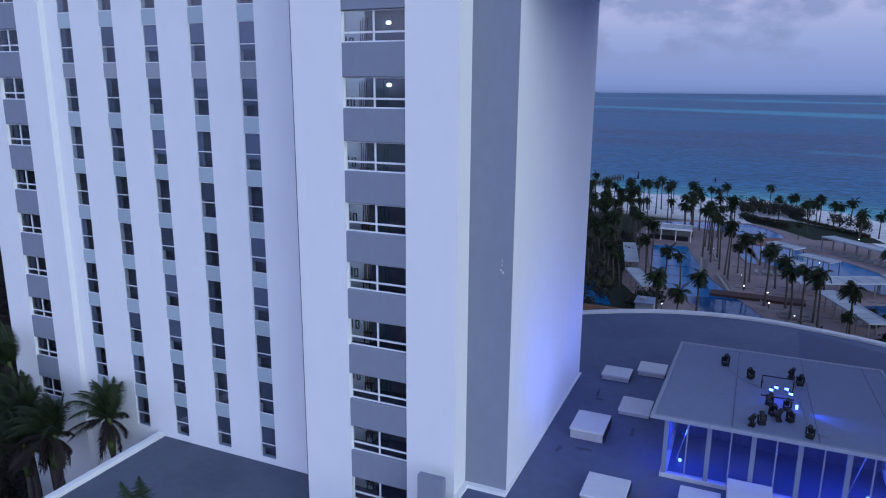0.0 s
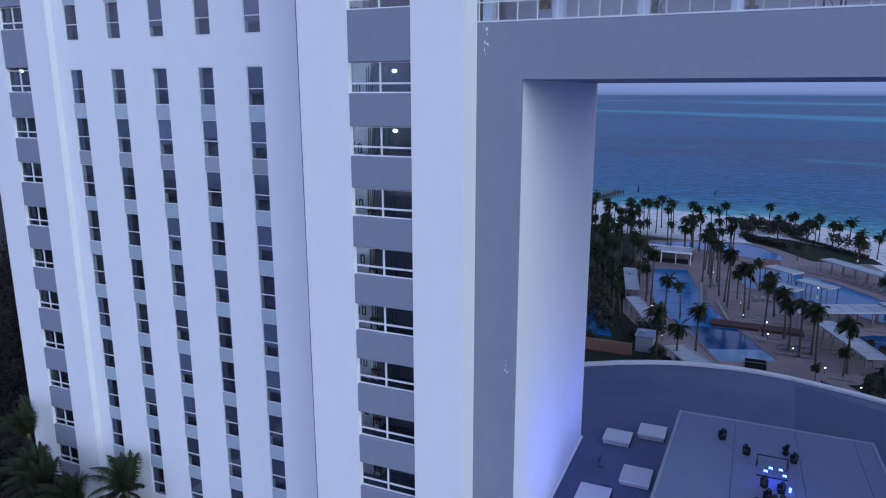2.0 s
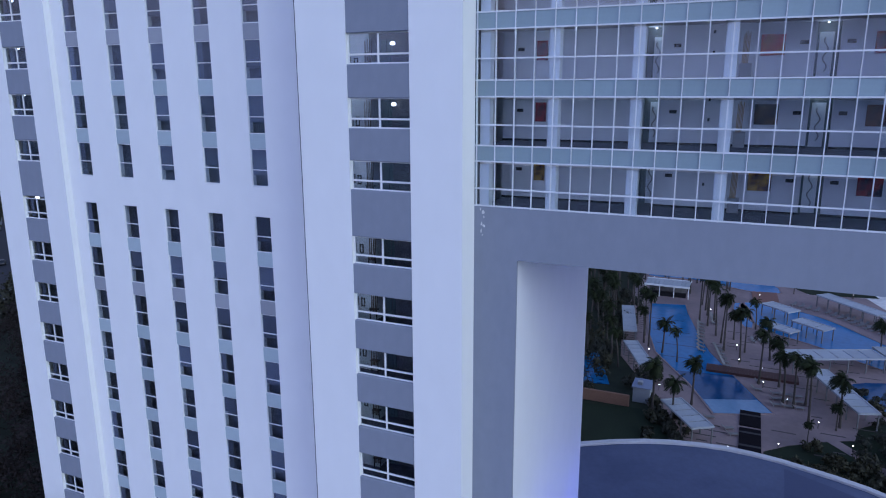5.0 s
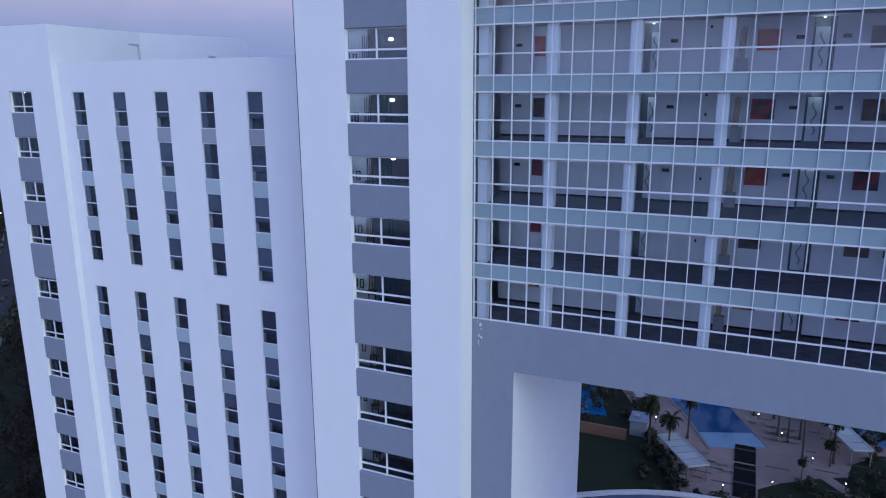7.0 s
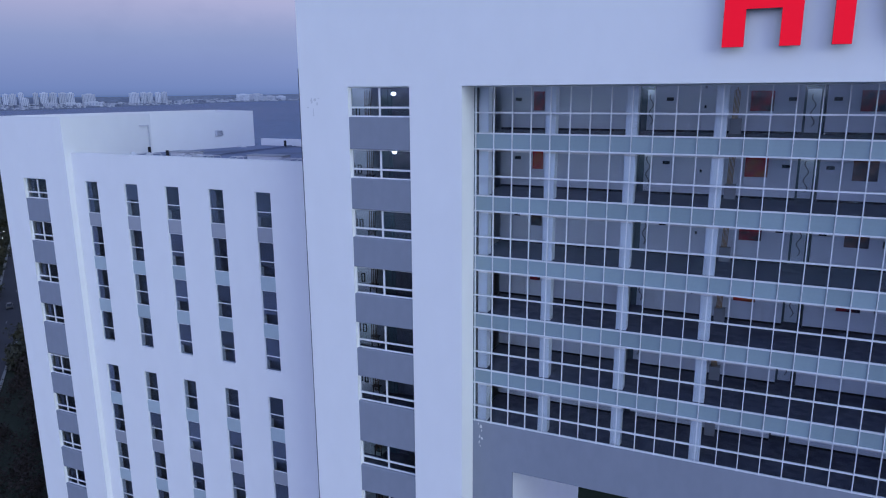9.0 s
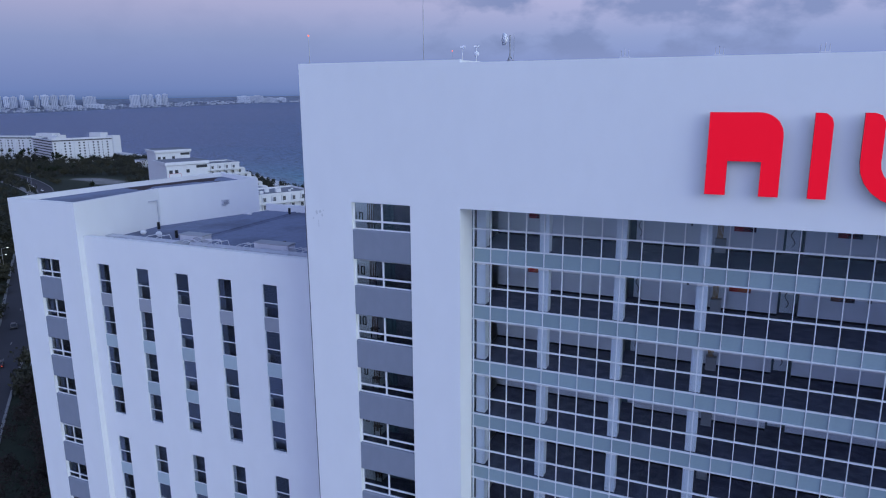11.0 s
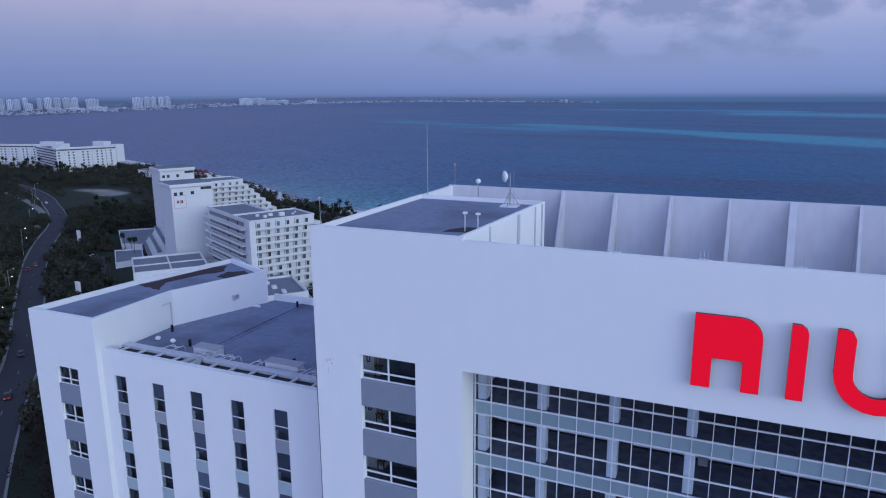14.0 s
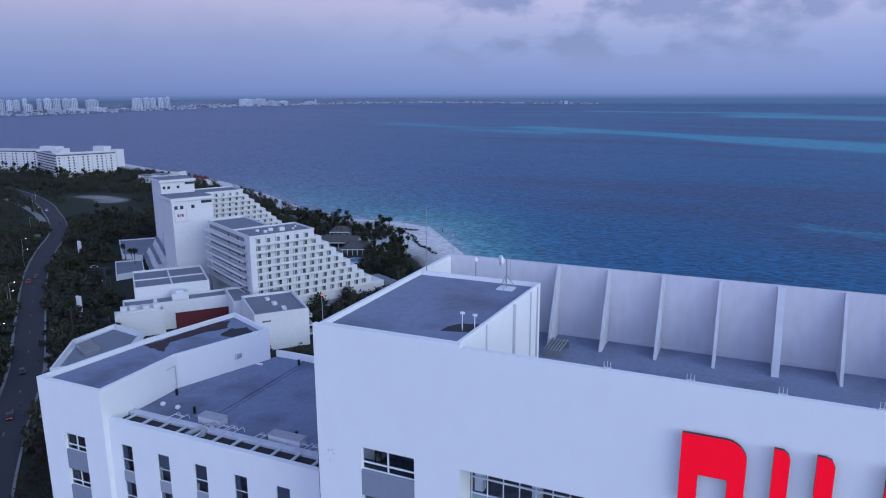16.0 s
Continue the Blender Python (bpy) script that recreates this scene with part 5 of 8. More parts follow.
ground = tagged(new("ground", grid_mesh("land", LX, LY, LZ, LAND, keep=ins > -12, attrs=(("sand", sand),))), "dark planted ground running out into pale beach sand", "ground", kind="structure")

# ---- pool garden ----
DECK = material("pool_deck_paving", (0.245, 0.182, 0.186), 0.85, var=0.12, scale=0.08, grain=1.2, second=(0.185, 0.14, 0.145), mix=(0.45, 0.62))
DECKD = material("dark_inlay_paving", (0.075, 0.065, 0.065), 0.85, var=0.15, scale=0.5, grain=4)
POOL = material("pool_water", (0.012, 0.165, 0.40), 0.15, var=0.2, scale=0.12, grain=0.9, bump=0.12, spec=0.2)
POOLD = material("deep_pool_water", (0.010, 0.07, 0.19), 0.1, var=0.2, scale=0.12, grain=0.9, bump=0.12, spec=0.25)
SHALLOW = material("shallow_pool_water", (0.15, 0.27, 0.42), 0.15, var=0.1, scale=0.2, grain=1.2, bump=0.1, spec=0.4)
LAWN = material("lawn_grass", (0.013, 0.025, 0.011), 0.95, var=0.3, scale=0.25, grain=4, bump=0.3)
WOOD = material("brown_deck_boards", (0.085, 0.042, 0.04), 0.75, var=0.25, scale=0.8, grain=8, stretch=(1, 4, 1))
SLATW = material("white_pergola_slat", (0.36, 0.39, 0.44), 0.6, var=0.1, scale=0.6, grain=5, random_tint=0.08)
PGPOST = material("weathered_grey_post", (0.16, 0.16, 0.175), 0.7, var=0.15)
PLATE = material("black_stained_timber", (0.014, 0.012, 0.016), 0.9, var=0.25, scale=1, grain=8, spec=0.04)
PZ = GROUND + 0.05

deck_pts = [(9.0, 77.8), (14.6, 66.5), (17.2, 60.5), (25.4, 61), (25.6, 70.2), (28.8, 73.3), (35, 77.5), (38.2, 79), (39.2, 83.6), (43.8, 88.4), (64, 90), (70, 96), (62, 120), (54, 150), (50, 163), (37, 161), (30, 172), (24, 178), (10, 177.5), (-4, 171), (-5, 150), (-3, 120), (0, 100), (6, 88), (7.4, 80)]
structure("pavement", prism(deck_pts, GROUND - 0.3, PZ), DECK, "tan paved pool deck with dark inlaid strips", "pavement")


def pool(name, pts, mat, label, lift=0.0):
    p = thing(name, label, "pool", (pts[0][0], pts[0][1], PZ))
    part("water", prism(pts, PZ - 0.1, PZ + 0.05 + lift), mat, p)
    part("coping", rim(pts, -0.35, PZ - 0.1, PZ + 0.12 + lift), DECK, p)
    return p


def smooth_outline(pts, n=3):
    """Rounds a closed outline by corner cutting."""
    for _ in range(n):
        out = []
        for a, b in zip(pts, pts[1:] + pts[:1]):
            out += [(a[0] * 0.75 + b[0] * 0.25, a[1] * 0.75 + b[1] * 0.25), (a[0] * 0.25 + b[0] * 0.75, a[1] * 0.25 + b[1] * 0.75)]
        pts = out
    return pts


lazy = [(1.2, 137.5), (1.8, 128), (3.1, 117), (6.2, 104.5), (10.3, 97), (13.8, 90.8), (16.3, 84.9), (18.3, 80.1), (22.5, 81.6), (27.1, 83.9), (24.8, 88.6), (20.5, 98.3), (16.2, 108.4), (13.7, 117), (11.7, 125.3), (9.9, 133), (8.8, 139.4)]
pool("long_pool", lazy, POOL, "long lit blue pool with a shallow pale end")
tail = thing("shallow_step", "pale shallow entry step of the long pool", "pool", (20, 82, PZ))
part("water", prism([(16.4, 85.0), (18.35, 80.3), (22.5, 81.75), (26.9, 84.0), (24.75, 88.3)], PZ, PZ + 0.075), SHALLOW, tail)
deepw = thing("deep_water", "dark deep part of the long pool", "pool", (18, 92, PZ))
part("water", prism([(16.4, 85.1), (24.7, 88.4), (20.7, 97.6), (10.9, 96.2), (13.9, 90.8)], PZ, PZ + 0.065), POOLD, deepw)
for y in (103, 110, 118, 126):
    l = thing("lane_mark", "dark tiled line across the pool floor", "pool line", (8, y, PZ))
    x0 = 6.6 - (y - 104) * 0.2 if y > 104 else 7.0
    part("line", boxes((x0, x0 + 8.5 - (y - 103) * 0.05, y, y + 0.35, PZ + 0.04, PZ + 0.062)), POOLD, l)
pool("island_pool", smooth_outline([(19.5, 148), (28.5, 147.3), (38.6, 142), (47.8, 128.2), (58, 113), (52, 108), (44, 113), (36, 121), (25, 127)], 2), POOL, "wide blue pool with shaded cabanas in it")
pool("beach_pool", smooth_outline([(-3.5, 168.5), (9.6, 175), (18.6, 176.5), (24.5, 175), (32, 160), (26, 157), (14, 162), (8, 165), (-3, 163)], 1), POOL, "pool along the beach edge")
pool("play_pool", smooth_outline([(38.2, 94.5), (40, 104), (55, 106), (65, 97), (54, 90.2), (44, 91)], 2), POOLD, "dark blue rounded pool")
pool("channel_pool", smooth_outline([(19, 146), (22.5, 146.5), (24.5, 127), (21.5, 128)], 1), POOL, "narrow blue channel between the pools")

fb = thing("foot_bridge", "brown timber footbridge over the pool", "bridge", (24, 99.3, PZ))
for i in range(30):
    x = 16.0 + 0.52 * i
    part("plank", boxes((x, x + 0.5, 97.8, 100.9, PZ + 0.45, PZ + 0.55)), WOOD, fb)
part("beam", boxes((16.0, 31.6, 98.0, 98.2, PZ, PZ + 0.45), (16.0, 31.6, 100.5, 100.7, PZ, PZ + 0.45)), WOOD, fb)
for y0, y1 in ((77.4, 83.0), (66.6, 76.6)):
    wd_ = thing("timber_platform", "dark timber platform set in the paving", "platform", (23.7, y0, PZ))
    n = int((y1 - y0) / 0.62)
    for i in range(n):
        part("plank", boxes((22.2, 25.3, y0 + 0.62 * i, y0 + 0.62 * i + 0.6, PZ - 0.05, PZ + 0.2)), BLACK if i % 7 == 6 else PLATE, wd_)
pool("basin", [(21.9, 64.6), (25.6, 64.6), (25.6, 66.2), (21.9, 66.2)], SHALLOW, "small pale blue basin")
rb = thing("sun_deck", "reddish timber sun deck between the pools", "platform", (28, 152, PZ))
part("boards", prism([(23.5, 158), (29.5, 159), (30, 147.8), (24, 147.5)], PZ - 0.05, PZ + 0.16), material("red_timber", (0.22, 0.11, 0.09), 0.8, var=0.2, scale=1, grain=6), rb)
rng = random.Random(7)
inl = thing("paving_inlay", "dark inlaid strips in the pool deck", "paving", (30, 90, PZ), kind="stuff")
bm = bmesh.new()
for i in range(150):
    y = 68 + (i % 50) * 1.9
    x = 14 + rng.random() * 34
    if y > 126 or (x < 28 - (y - 84) * 0.62 + 1.5 and y > 79) or 21 < x < 26.5 and y < 84:
        continue
    w = rng.choice((1.6, 2.4, 3.4))
    box(bm, x, x + w, y, y + 0.32, PZ, PZ + 0.008)
for i in range(60):
    y = 88 + i * 1.35
    x = (2.2 if y > 105 else 8.5 - (y - 88) * 0.38) - 3.4 + rng.random()
    box(bm, x, x + 2.2, y, y + 0.3, PZ, PZ + 0.008)
part("strips", bm, DECKD, inl)

structure("lawn", prism([(20, 189), (26, 190), (33, 188), (44, 179), (51.5, 170), (53, 164), (37.5, 161), (26, 174), (21.5, 181)], GROUND - 0.2, GROUND + 0.04), LAWN, "dark green mown lawn by the beach", "lawn")
structure("lawn_west", prism([(-22, 60), (3, 56), (18.5, 57), (14.4, 66.4), (8.6, 77.5), (-1, 76), (-22, 72)], GROUND - 0.2, GROUND + 0.04), LAWN, "dark green lawn below the terrace", "lawn")
structure("planting_bed", prism([(25.8, 57), (25.8, 70), (28.8, 73), (35, 77.3), (38.4, 78.7), (39.4, 83.4), (44, 88.2), (64, 88), (64, 57)], GROUND - 0.2, GROUND + 0.03), LAWN, "dark planted bed in front of the pool deck", "planting bed")
garden_path = bmesh.new()
box(garden_path, -0.9, 0.9, 0, 26, GROUND - 0.2, GROUND + 0.08)
bmesh.ops.transform(garden_path, matrix=pose(35.0, 77.6, 0, 0, 0, -141), verts=garden_path.verts)
structure("garden_path", garden_path, DECK, "tan paved path between dark shrubs", "path")
hedge_wall = thing("garden_wall", "low terracotta coloured garden wall", "wall", (0, 78, GROUND))
part("wall", bevel(boxes((-14, 5.2, 77.2, 77.6, GROUND, GROUND + 2.0)), 0.04), material("terracotta_render", (0.21, 0.115, 0.085), 0.85, var=0.15, scale=0.5, grain=4), hedge_wall)
sp = thing("splash_court", "blue splash court with pale dashes", "play court", (-5, 90, GROUND))
part("court", prism([(-12, 82.5), (0.6, 85), (-4.2, 99.5), (-14, 98)], GROUND, GROUND + 0.1), POOL, sp)
bm = bmesh.new()
for i in range(9):
    for j in range(5):
        x, y = -9.2 + 1.9 * j - 0.35 * i + 0.4 * (i % 2), 84.6 + 1.55 * i
        box(bm, x, x + 0.9, y, y + 0.35, GROUND + 0.1, GROUND + 0.11)
tagged(part("dashes", bm, POOLD, sp), kind="stuff")


def pergola(a, b, width, rows_, label, h=2.7):
    """A flat-roofed shade of pale panels from a to b."""
    a, b = Vector((*a, 0)), Vector((*b, 0))
    d = (b - a).normalized()
    n = Vector((-d.y, d.x, 0))
    length = (b - a).length
    p = thing("pergola", label, "pergola", (a.x, a.y, PZ), "pool pergolas")
    m = Matrix((( d.x, n.x, 0, a.x), (d.y, n.y, 0, a.y), (0, 0, 1, PZ), (0, 0, 0, 1)))

    def add(name, bm, mat):
        bmesh.ops.transform(bm, matrix=m, verts=bm.verts)
        return part(name, bm, mat, p)

    hw = width / 2
    add("roof_frame", boxes((-0.1, length + 0.1, -hw - 0.1, -hw + 0.12, h, h + 0.3), (-0.1, length + 0.1, hw - 0.12, hw + 0.1, h, h + 0.3), (-0.1, 0.12, -hw, hw, h, h + 0.3), (length - 0.12, length + 0.1, -hw, hw, h, h + 0.3)), SLATW)
    step = length / rows_
    for i in range(rows_):
        add("roof_panel", boxes((i * step + 0.12, (i + 1) * step - 0.1, -hw + 0.12, hw - 0.12, h + 0.1, h + 0.2)), SLATW)
    k = max(2, int(length / 3.2) + 1)
    for i in range(k):
        x = 0.15 + (length - 0.3) * i / (k - 1)
        for s in (-hw + 0.1, hw - 0.1):
            add("post", boxes((x - 0.09, x + 0.09, s - 0.09, s + 0.09, 0, h)), PGPOST)
    return p


WP_LABEL = "white flat pergola shading the pool deck"
pergola((11.9, 76.6), (17.2, 68.4), 3.4, 5, WP_LABEL)
pergola((1.6, 101.0), (6.2, 89.8), 2.6, 6, WP_LABEL)
pergola((-2.6, 124), (0.6, 107), 2.6, 6, WP_LABEL)
pergola((34.4, 99.4), (40.3, 83.2), 3.2, 7, WP_LABEL)
pergola((29.8, 105.2), (45.5, 112.0), 4.6, 6, WP_LABEL)
pergola((45.8, 113.5), (58, 118), 5.0, 5, WP_LABEL)
pergola((39.2, 151.8), (50.0, 139.4), 3.6, 5, WP_LABEL)
pergola((50.6, 138.6), (60, 127), 3.6, 4, WP_LABEL)
pergola((26.8, 139.2), (32.2, 134.2), 3.6, 3, WP_LABEL)
pergola((32.5, 128.6), (38.2, 123.8), 3.6, 3, WP_LABEL)
pergola((26.2, 123.6), (31.6, 119.4), 3.2, 3, WP_LABEL)
bar = thing("pool_bar", "open pool bar under a white slatted roof", "pavilion", (4, 147, PZ))
for i in range(10):
    part("roof_panel", boxes((-1.6 + 1.08 * i, -0.6 + 1.08 * i, 144.4, 150.4, PZ + 2.9, PZ + 3.1)), SLATW, bar)
part("roof_frame", boxes((-1.8, 9.3, 144.1, 144.4, PZ + 2.8, PZ + 3.2), (-1.8, 9.3, 150.4, 150.7, PZ + 2.8, PZ + 3.2)), FRAME, bar)
part("counter", boxes((-1.0, 8.4, 145.2, 145.9, PZ, PZ + 1.1)), BLACK, bar)
part("back_wall", boxes((-1.0, 8.4, 148.8, 149.0, PZ, PZ + 2.8)), DARKROOM, bar)
for x in (-1.5, 2.0, 5.5, 9.0):
    part("post", boxes((x - 0.1, x + 0.1, 144.4, 144.6, PZ, PZ + 2.9)), FRAME, bar)
hut = thing("plant_hut", "small white flat-roofed service hut", "hut", (7.5, 80, GROUND))
part("wall_shell", boxes((5.4, 8.2, 79.6, 83.2, GROUND, GROUND + 2.6)), GREY, hut)
part("roof", boxes((5.2, 8.4, 79.4, 83.4, GROUND + 2.6, GROUND + 2.8)), PROOF, hut)
part("vent", boxes((6.0, 6.8, 80.5, 81.4, GROUND + 2.8, GROUND + 3.3)), METAL, hut)

# sun loungers
LOUNGE = material("grey_sling_fabric", (0.22, 0.215, 0.22), 0.8, var=0.2, scale=2, grain=10)
lounger = thing("sun_lounger", "grey sling sun lounger on the pool deck", "lounger", (0, 0, 0), "sun loungers")
part("seat", bevel(boxes((-0.33, 0.33, -0.95, 0.35, 0.3, 0.38)), 0.02), LOUNGE, lounger)
bm = boxes((-0.33, 0.33, 0.0, 0.75, 0.0, 0.07))
bmesh.ops.rotate(bm, matrix=Matrix.Rotation(radians(40), 3, "X"), verts=bm.verts)
bmesh.ops.translate(bm, vec=(0, 0.36, 0.32), verts=bm.verts)
part("backrest", bm, LOUNGE, lounger)
for x in (-0.3, 0.25):
    for y in (-0.85, 0.25):
        part("leg", boxes((x, x + 0.05, y, y + 0.05, 0, 0.3)), METAL, lounger)
spots = [(13.2 + i * 0.15, 126 - 2.2 * i, 60) for i in range(9)] + [(17.3 + 0.42 * i, 112 - 2.0 * i, 60) for i in range(6)] + [(27.5 + 1.7 * (i % 3), 92 - 2.4 * (i // 3), 100) for i in range(9)]
spots += [(20.5, 75.2, 110), (17.6, 78.0, 110), (21.2, 73.4, 110), (24.6, 92.6, 80), (25.2, 96, 80)]
spots += [(40.0 + 1.15 * i, 145.4 - 1.45 * i, -40) for i in range(10)] + [(43.5 + 1.15 * i, 143.6 - 1.45 * i, -40) for i in range(8)] + [(33 + 1.6 * i, 149.5 - 1.0 * i, -40) for i in range(4)]
spots += [(24 + 1.4 * i, 118.5 + 0.5 * (i % 2), 20) for i in range(5)] + [(15.5 + 0.2 * i, 133 - 2 * i, 60) for i in range(4)]
for i, (x, y, a) in enumerate(spots):
    m = pose(x, y, PZ, 0, 0, a)
    if i == 0:
        lounger.matrix_basis = m
    else:
        copy_thing(lounger, m)

# garden lamps
gl_ = thing("garden_lamp", "small lit globe lamp on a short post", "lamp", (0, 0, 0), "garden lamps")
part("post", tube(bmesh.new(), (0, 0, 0), (0, 0, 0.9), 0.05, 0.04, 6), BLACK, gl_)
part("globe", ball(bmesh.new(), (0, 0, 1.05), 0.09, 8), material("lit_globe", (0.9, 0.9, 0.9), 0.4, emit=(1.0, 0.97, 0.92), power=6.0), gl_)
lamps_xy = [(14.8, 135), (15.8, 130), (18.4, 125), (21.0, 112), (21.6, 104), (25.6, 101), (25.7, 94.3), (29.3, 88.2), (33.4, 81.1), (37.4, 74.9), (25.4, 152), (46.9, 161), (-1.5, 141), (-2.6, 133), (-2.0, 128), (0.0, 122), (2.8, 112), (5.0, 103), (-1.2, 160), (27.5, 71.2), (20.8, 67.5), (9.0, 86), (36, 130), (12.6, 141), (13.4, 146)]
for i, (x, y) in enumerate(lamps_xy):
    if i == 0:
        gl_.matrix_basis = pose(x, y, PZ)
    else:
        copy_thing(gl_, pose(x, y, PZ))

# ---- palms ----
LEAF = material("palm_leaflets", (0.036, 0.048, 0.022), 0.7, var=0.5, scale=1.5, grain=9, spec=0.1, random_tint=0.3)
TRUNK = material("palm_trunk", (0.085, 0.072, 0.066), 0.9, var=0.3, scale=1.2, grain=14, bump=0.4, stretch=(1, 1, 5))
SHAFT = material("green_crownshaft", (0.065, 0.10, 0.022), 0.5, var=0.2, scale=1, grain=6, stretch=(1, 1, 0.3))


def palm_meshes(seed, height, fronds, reach, leaflets, wind, trunk_r=0.16, shaft=0.0, lifts=(-0.9, 1.5), droop=0.16, blade=0.065, leaf=0.36, curl=0.03, foliage=None, spear=True):
    """Trunk, crown (and crownshaft) of one palm, standing at the origin."""
    rng = random.Random(seed)
    bend = Vector((wind.x * 0.05 * height + rng.uniform(-0.5, 0.5), wind.y * 0.05 * height + rng.uniform(-0.5, 0.5), 0))
    tr, prev, top = bmesh.new(), None, None
    n = 7
    for i in range(n + 1):
        s = i / n
        c = bend * s * s + Vector((0, 0, height * s))
        r = trunk_r * (1.25 - 0.55 * s) * (1.25 if i == 0 else 1)
        ring = [tr.verts.new(c + Vector((r * math.cos(a), r * math.sin(a), 0))) for a in (2 * math.pi * j / 8 for j in range(8))]
        if prev:
            for j in range(8):
                tr.faces.new((prev[j], prev[(j + 1) % 8], ring[(j + 1) % 8], ring[j]))
        prev, top = ring, c
    tr.faces.new(prev)
    sh = None
    if shaft:
        sh = bmesh.new()
        tube(sh, top - Vector((0, 0, 0.1)), top + Vector((0, 0, shaft * 0.35)), trunk_r * 0.85, trunk_r * 1.1, 9)
        tube(sh, top + Vector((0, 0, shaft * 0.35)), top + Vector((0, 0, shaft)), trunk_r * 1.1, trunk_r * 0.5, 9)
        top = top + Vector((0, 0, shaft * 0.95))
    cr = bmesh.new()
    for f in range(fronds):
        az = 2 * math.pi * f / fronds * 2.618 + rng.uniform(-0.3, 0.3)
        lift = lifts[0] + (lifts[1] - lifts[0]) * ((f * 7) % fronds) / fronds + rng.uniform(-0.1, 0.1)
        if f == 0 and spear:
            lift = 4.0
        d = Vector((math.cos(az), math.sin(az), lift)).normalized()
        L = reach * rng.uniform(0.8, 1.1)
        pts, p, seg = [top.copy()], top.copy(), 8
        for i in range(seg):
            d = (d + Vector((wind.x * 0.13, wind.y * 0.13, -droop - curl * i))).normalized()
            p = p + d * (L / seg)
            pts.append(p.copy())
        w0 = 0.035
        for i in range(seg):
            a, b = pts[i], pts[i + 1]
            side = (b - a).cross(Vector((0, 0, 1)))
            side = side.normalized() if side.length > 1e-4 else Vector((1, 0, 0))
            wa, wb = w0 * (1 - i / seg), w0 * (1 - (i + 1) / seg) + 0.004
            vs = [cr.verts.new(q) for q in (a - side * wa, a + side * wa, b + side * wb, b - side * wb)]
            cr.faces.new(vs)
            along = (b - a).normalized()
            k = leaflets
            for j in range(k):
                if i == 0 and j < k // 2:
                    continue
                q = a + (b - a) * (j + rng.uniform(0.1, 0.9)) / k
                s = (i + j / k) / seg
                ll = reach * leaf * math.sin(math.pi * min(1, 0.18 + 0.8 * s)) * rng.uniform(0.75, 1.15)
                for sg in (-1, 1):
                    tip = q + (side * sg * 0.85 + along * 0.55 + Vector((wind.x * 0.35, wind.y * 0.35, -0.35 - rng.uniform(0, 0.5)))).normalized() * ll
                    wv = along * (blade * reach / 2.6)
                    cr.faces.new([cr.verts.new(v) for v in (q - wv, q + wv, tip)])
    return to_mesh("trunk", tr, TRUNK, True), to_mesh("crown", cr, foliage or LEAF), (to_mesh("crownshaft", sh, SHAFT, True) if sh else None)


WIND = Vector((-1.05, -0.25, 0))
kinds = []
for i, (h, fr, rc) in enumerate(((6.6, 36, 2.3), (8.0, 32, 2.2), (9.6, 32, 2.15), (10.8, 30, 2.1), (7.4, 38, 2.4))):
    tm, cm, _ = palm_meshes(20 + i, h, fr, rc, 7, WIND, lifts=(-1.0, 1.6), blade=0.036)
    ob = thing("palm_tree", "wind-blown coconut palm with a slim grey trunk", "palm", (0, 0, -200 - i), "garden palms")
    link("trunk", tm, ob)
    link("crown", cm, ob)
    kinds.append((h, ob))
near = [(48.5, 95, 2, .9), (52, 104.5, 1, 1.0), (56, 112, 1, 1.0), (47, 119.5, 4, .9), (60, 124, 2, .9), (62, 112, 1, 1.0), (-3.5, 103, 2, 1.0), (-5, 108, 3, .95), (-1.5, 98, 1, 1.0), (-6, 97, 2, .9), (-4, 114, 3, 1.0), (0.5, 94, 1, .9), (12.4, 74.4, 0, 1.0), (9.2, 75.4, 4, 1.15), (14.7, 82.1, 4, 1.0), (10.6, 100.6, 1, .8), (7.4, 104.6, 0, .95), (25, 95.7, 2, 1.0), (28.3, 95.7, 1, 1.05), (28.7, 89, 1, 1.05), (32.1, 89.2, 4, 1.0), (32.1, 81.9, 2, 1.05),
        (35.9, 81.3, 0, 0.62), (36.5, 82.7, 4, 1.05), (18.6, 110.6, 3, 1.05), (20.3, 118.1, 0, .85), (16.7, 119.4, 3, 1.0), (14.7, 125.2, 3, .95), (12.6, 141, 3, .9), (4.4, 107.1, 3, 1.0), (2.7, 113.4, 2, 1.05), (.2, 120.3, 3, .95),
        (21.7, 105.5, 2, 1.05), (22.5, 111.2, 3, .8), (3.2, 109, 1, .9), (-1.5, 126, 2, 1.0), (-2.6, 131, 3, .9), (15.9, 129, 2, 1.0), (14.2, 133, 3, .9), (13.6, 137, 2, 1.1), (17.9, 115, 2, 1.0), (12.8, 128.5, 3, 1.0), (30.2, 87.4, 2, .95),
        (33.5, 160, 0, .6), (24.5, 127, 1, .8), (27, 108.5, 1, 1.0), (43.2, 79.5, 4, 1.1), (46, 73, 2, 1.0), (31.6, 75.6, 0, 0.45)]
rng = random.Random(11)
far_xy = [(-4, 183), (.8, 185), (-3.4, 192), (6.2, 183), (-1, 196), (8.5, 190), (11.5, 186), (14, 189), (17, 182), (15.5, 195), (-8, 186), (-10.5, 176), (-12.9, 142), (-12, 148.6), (-13, 162.5), (-13.4, 178.8), (46.9, 161.7), (45, 184),
          (36.1, 169.6), (29.8, 189), (52.4, 170.2), (33, 193), (37.5, 187.5), (40.5, 190), (43, 180), (49, 174), (55.5, 176), (58, 168), (48, 188), (34.6, 197), (39, 183), (27.4, 196), (61, 172), (64, 160)]
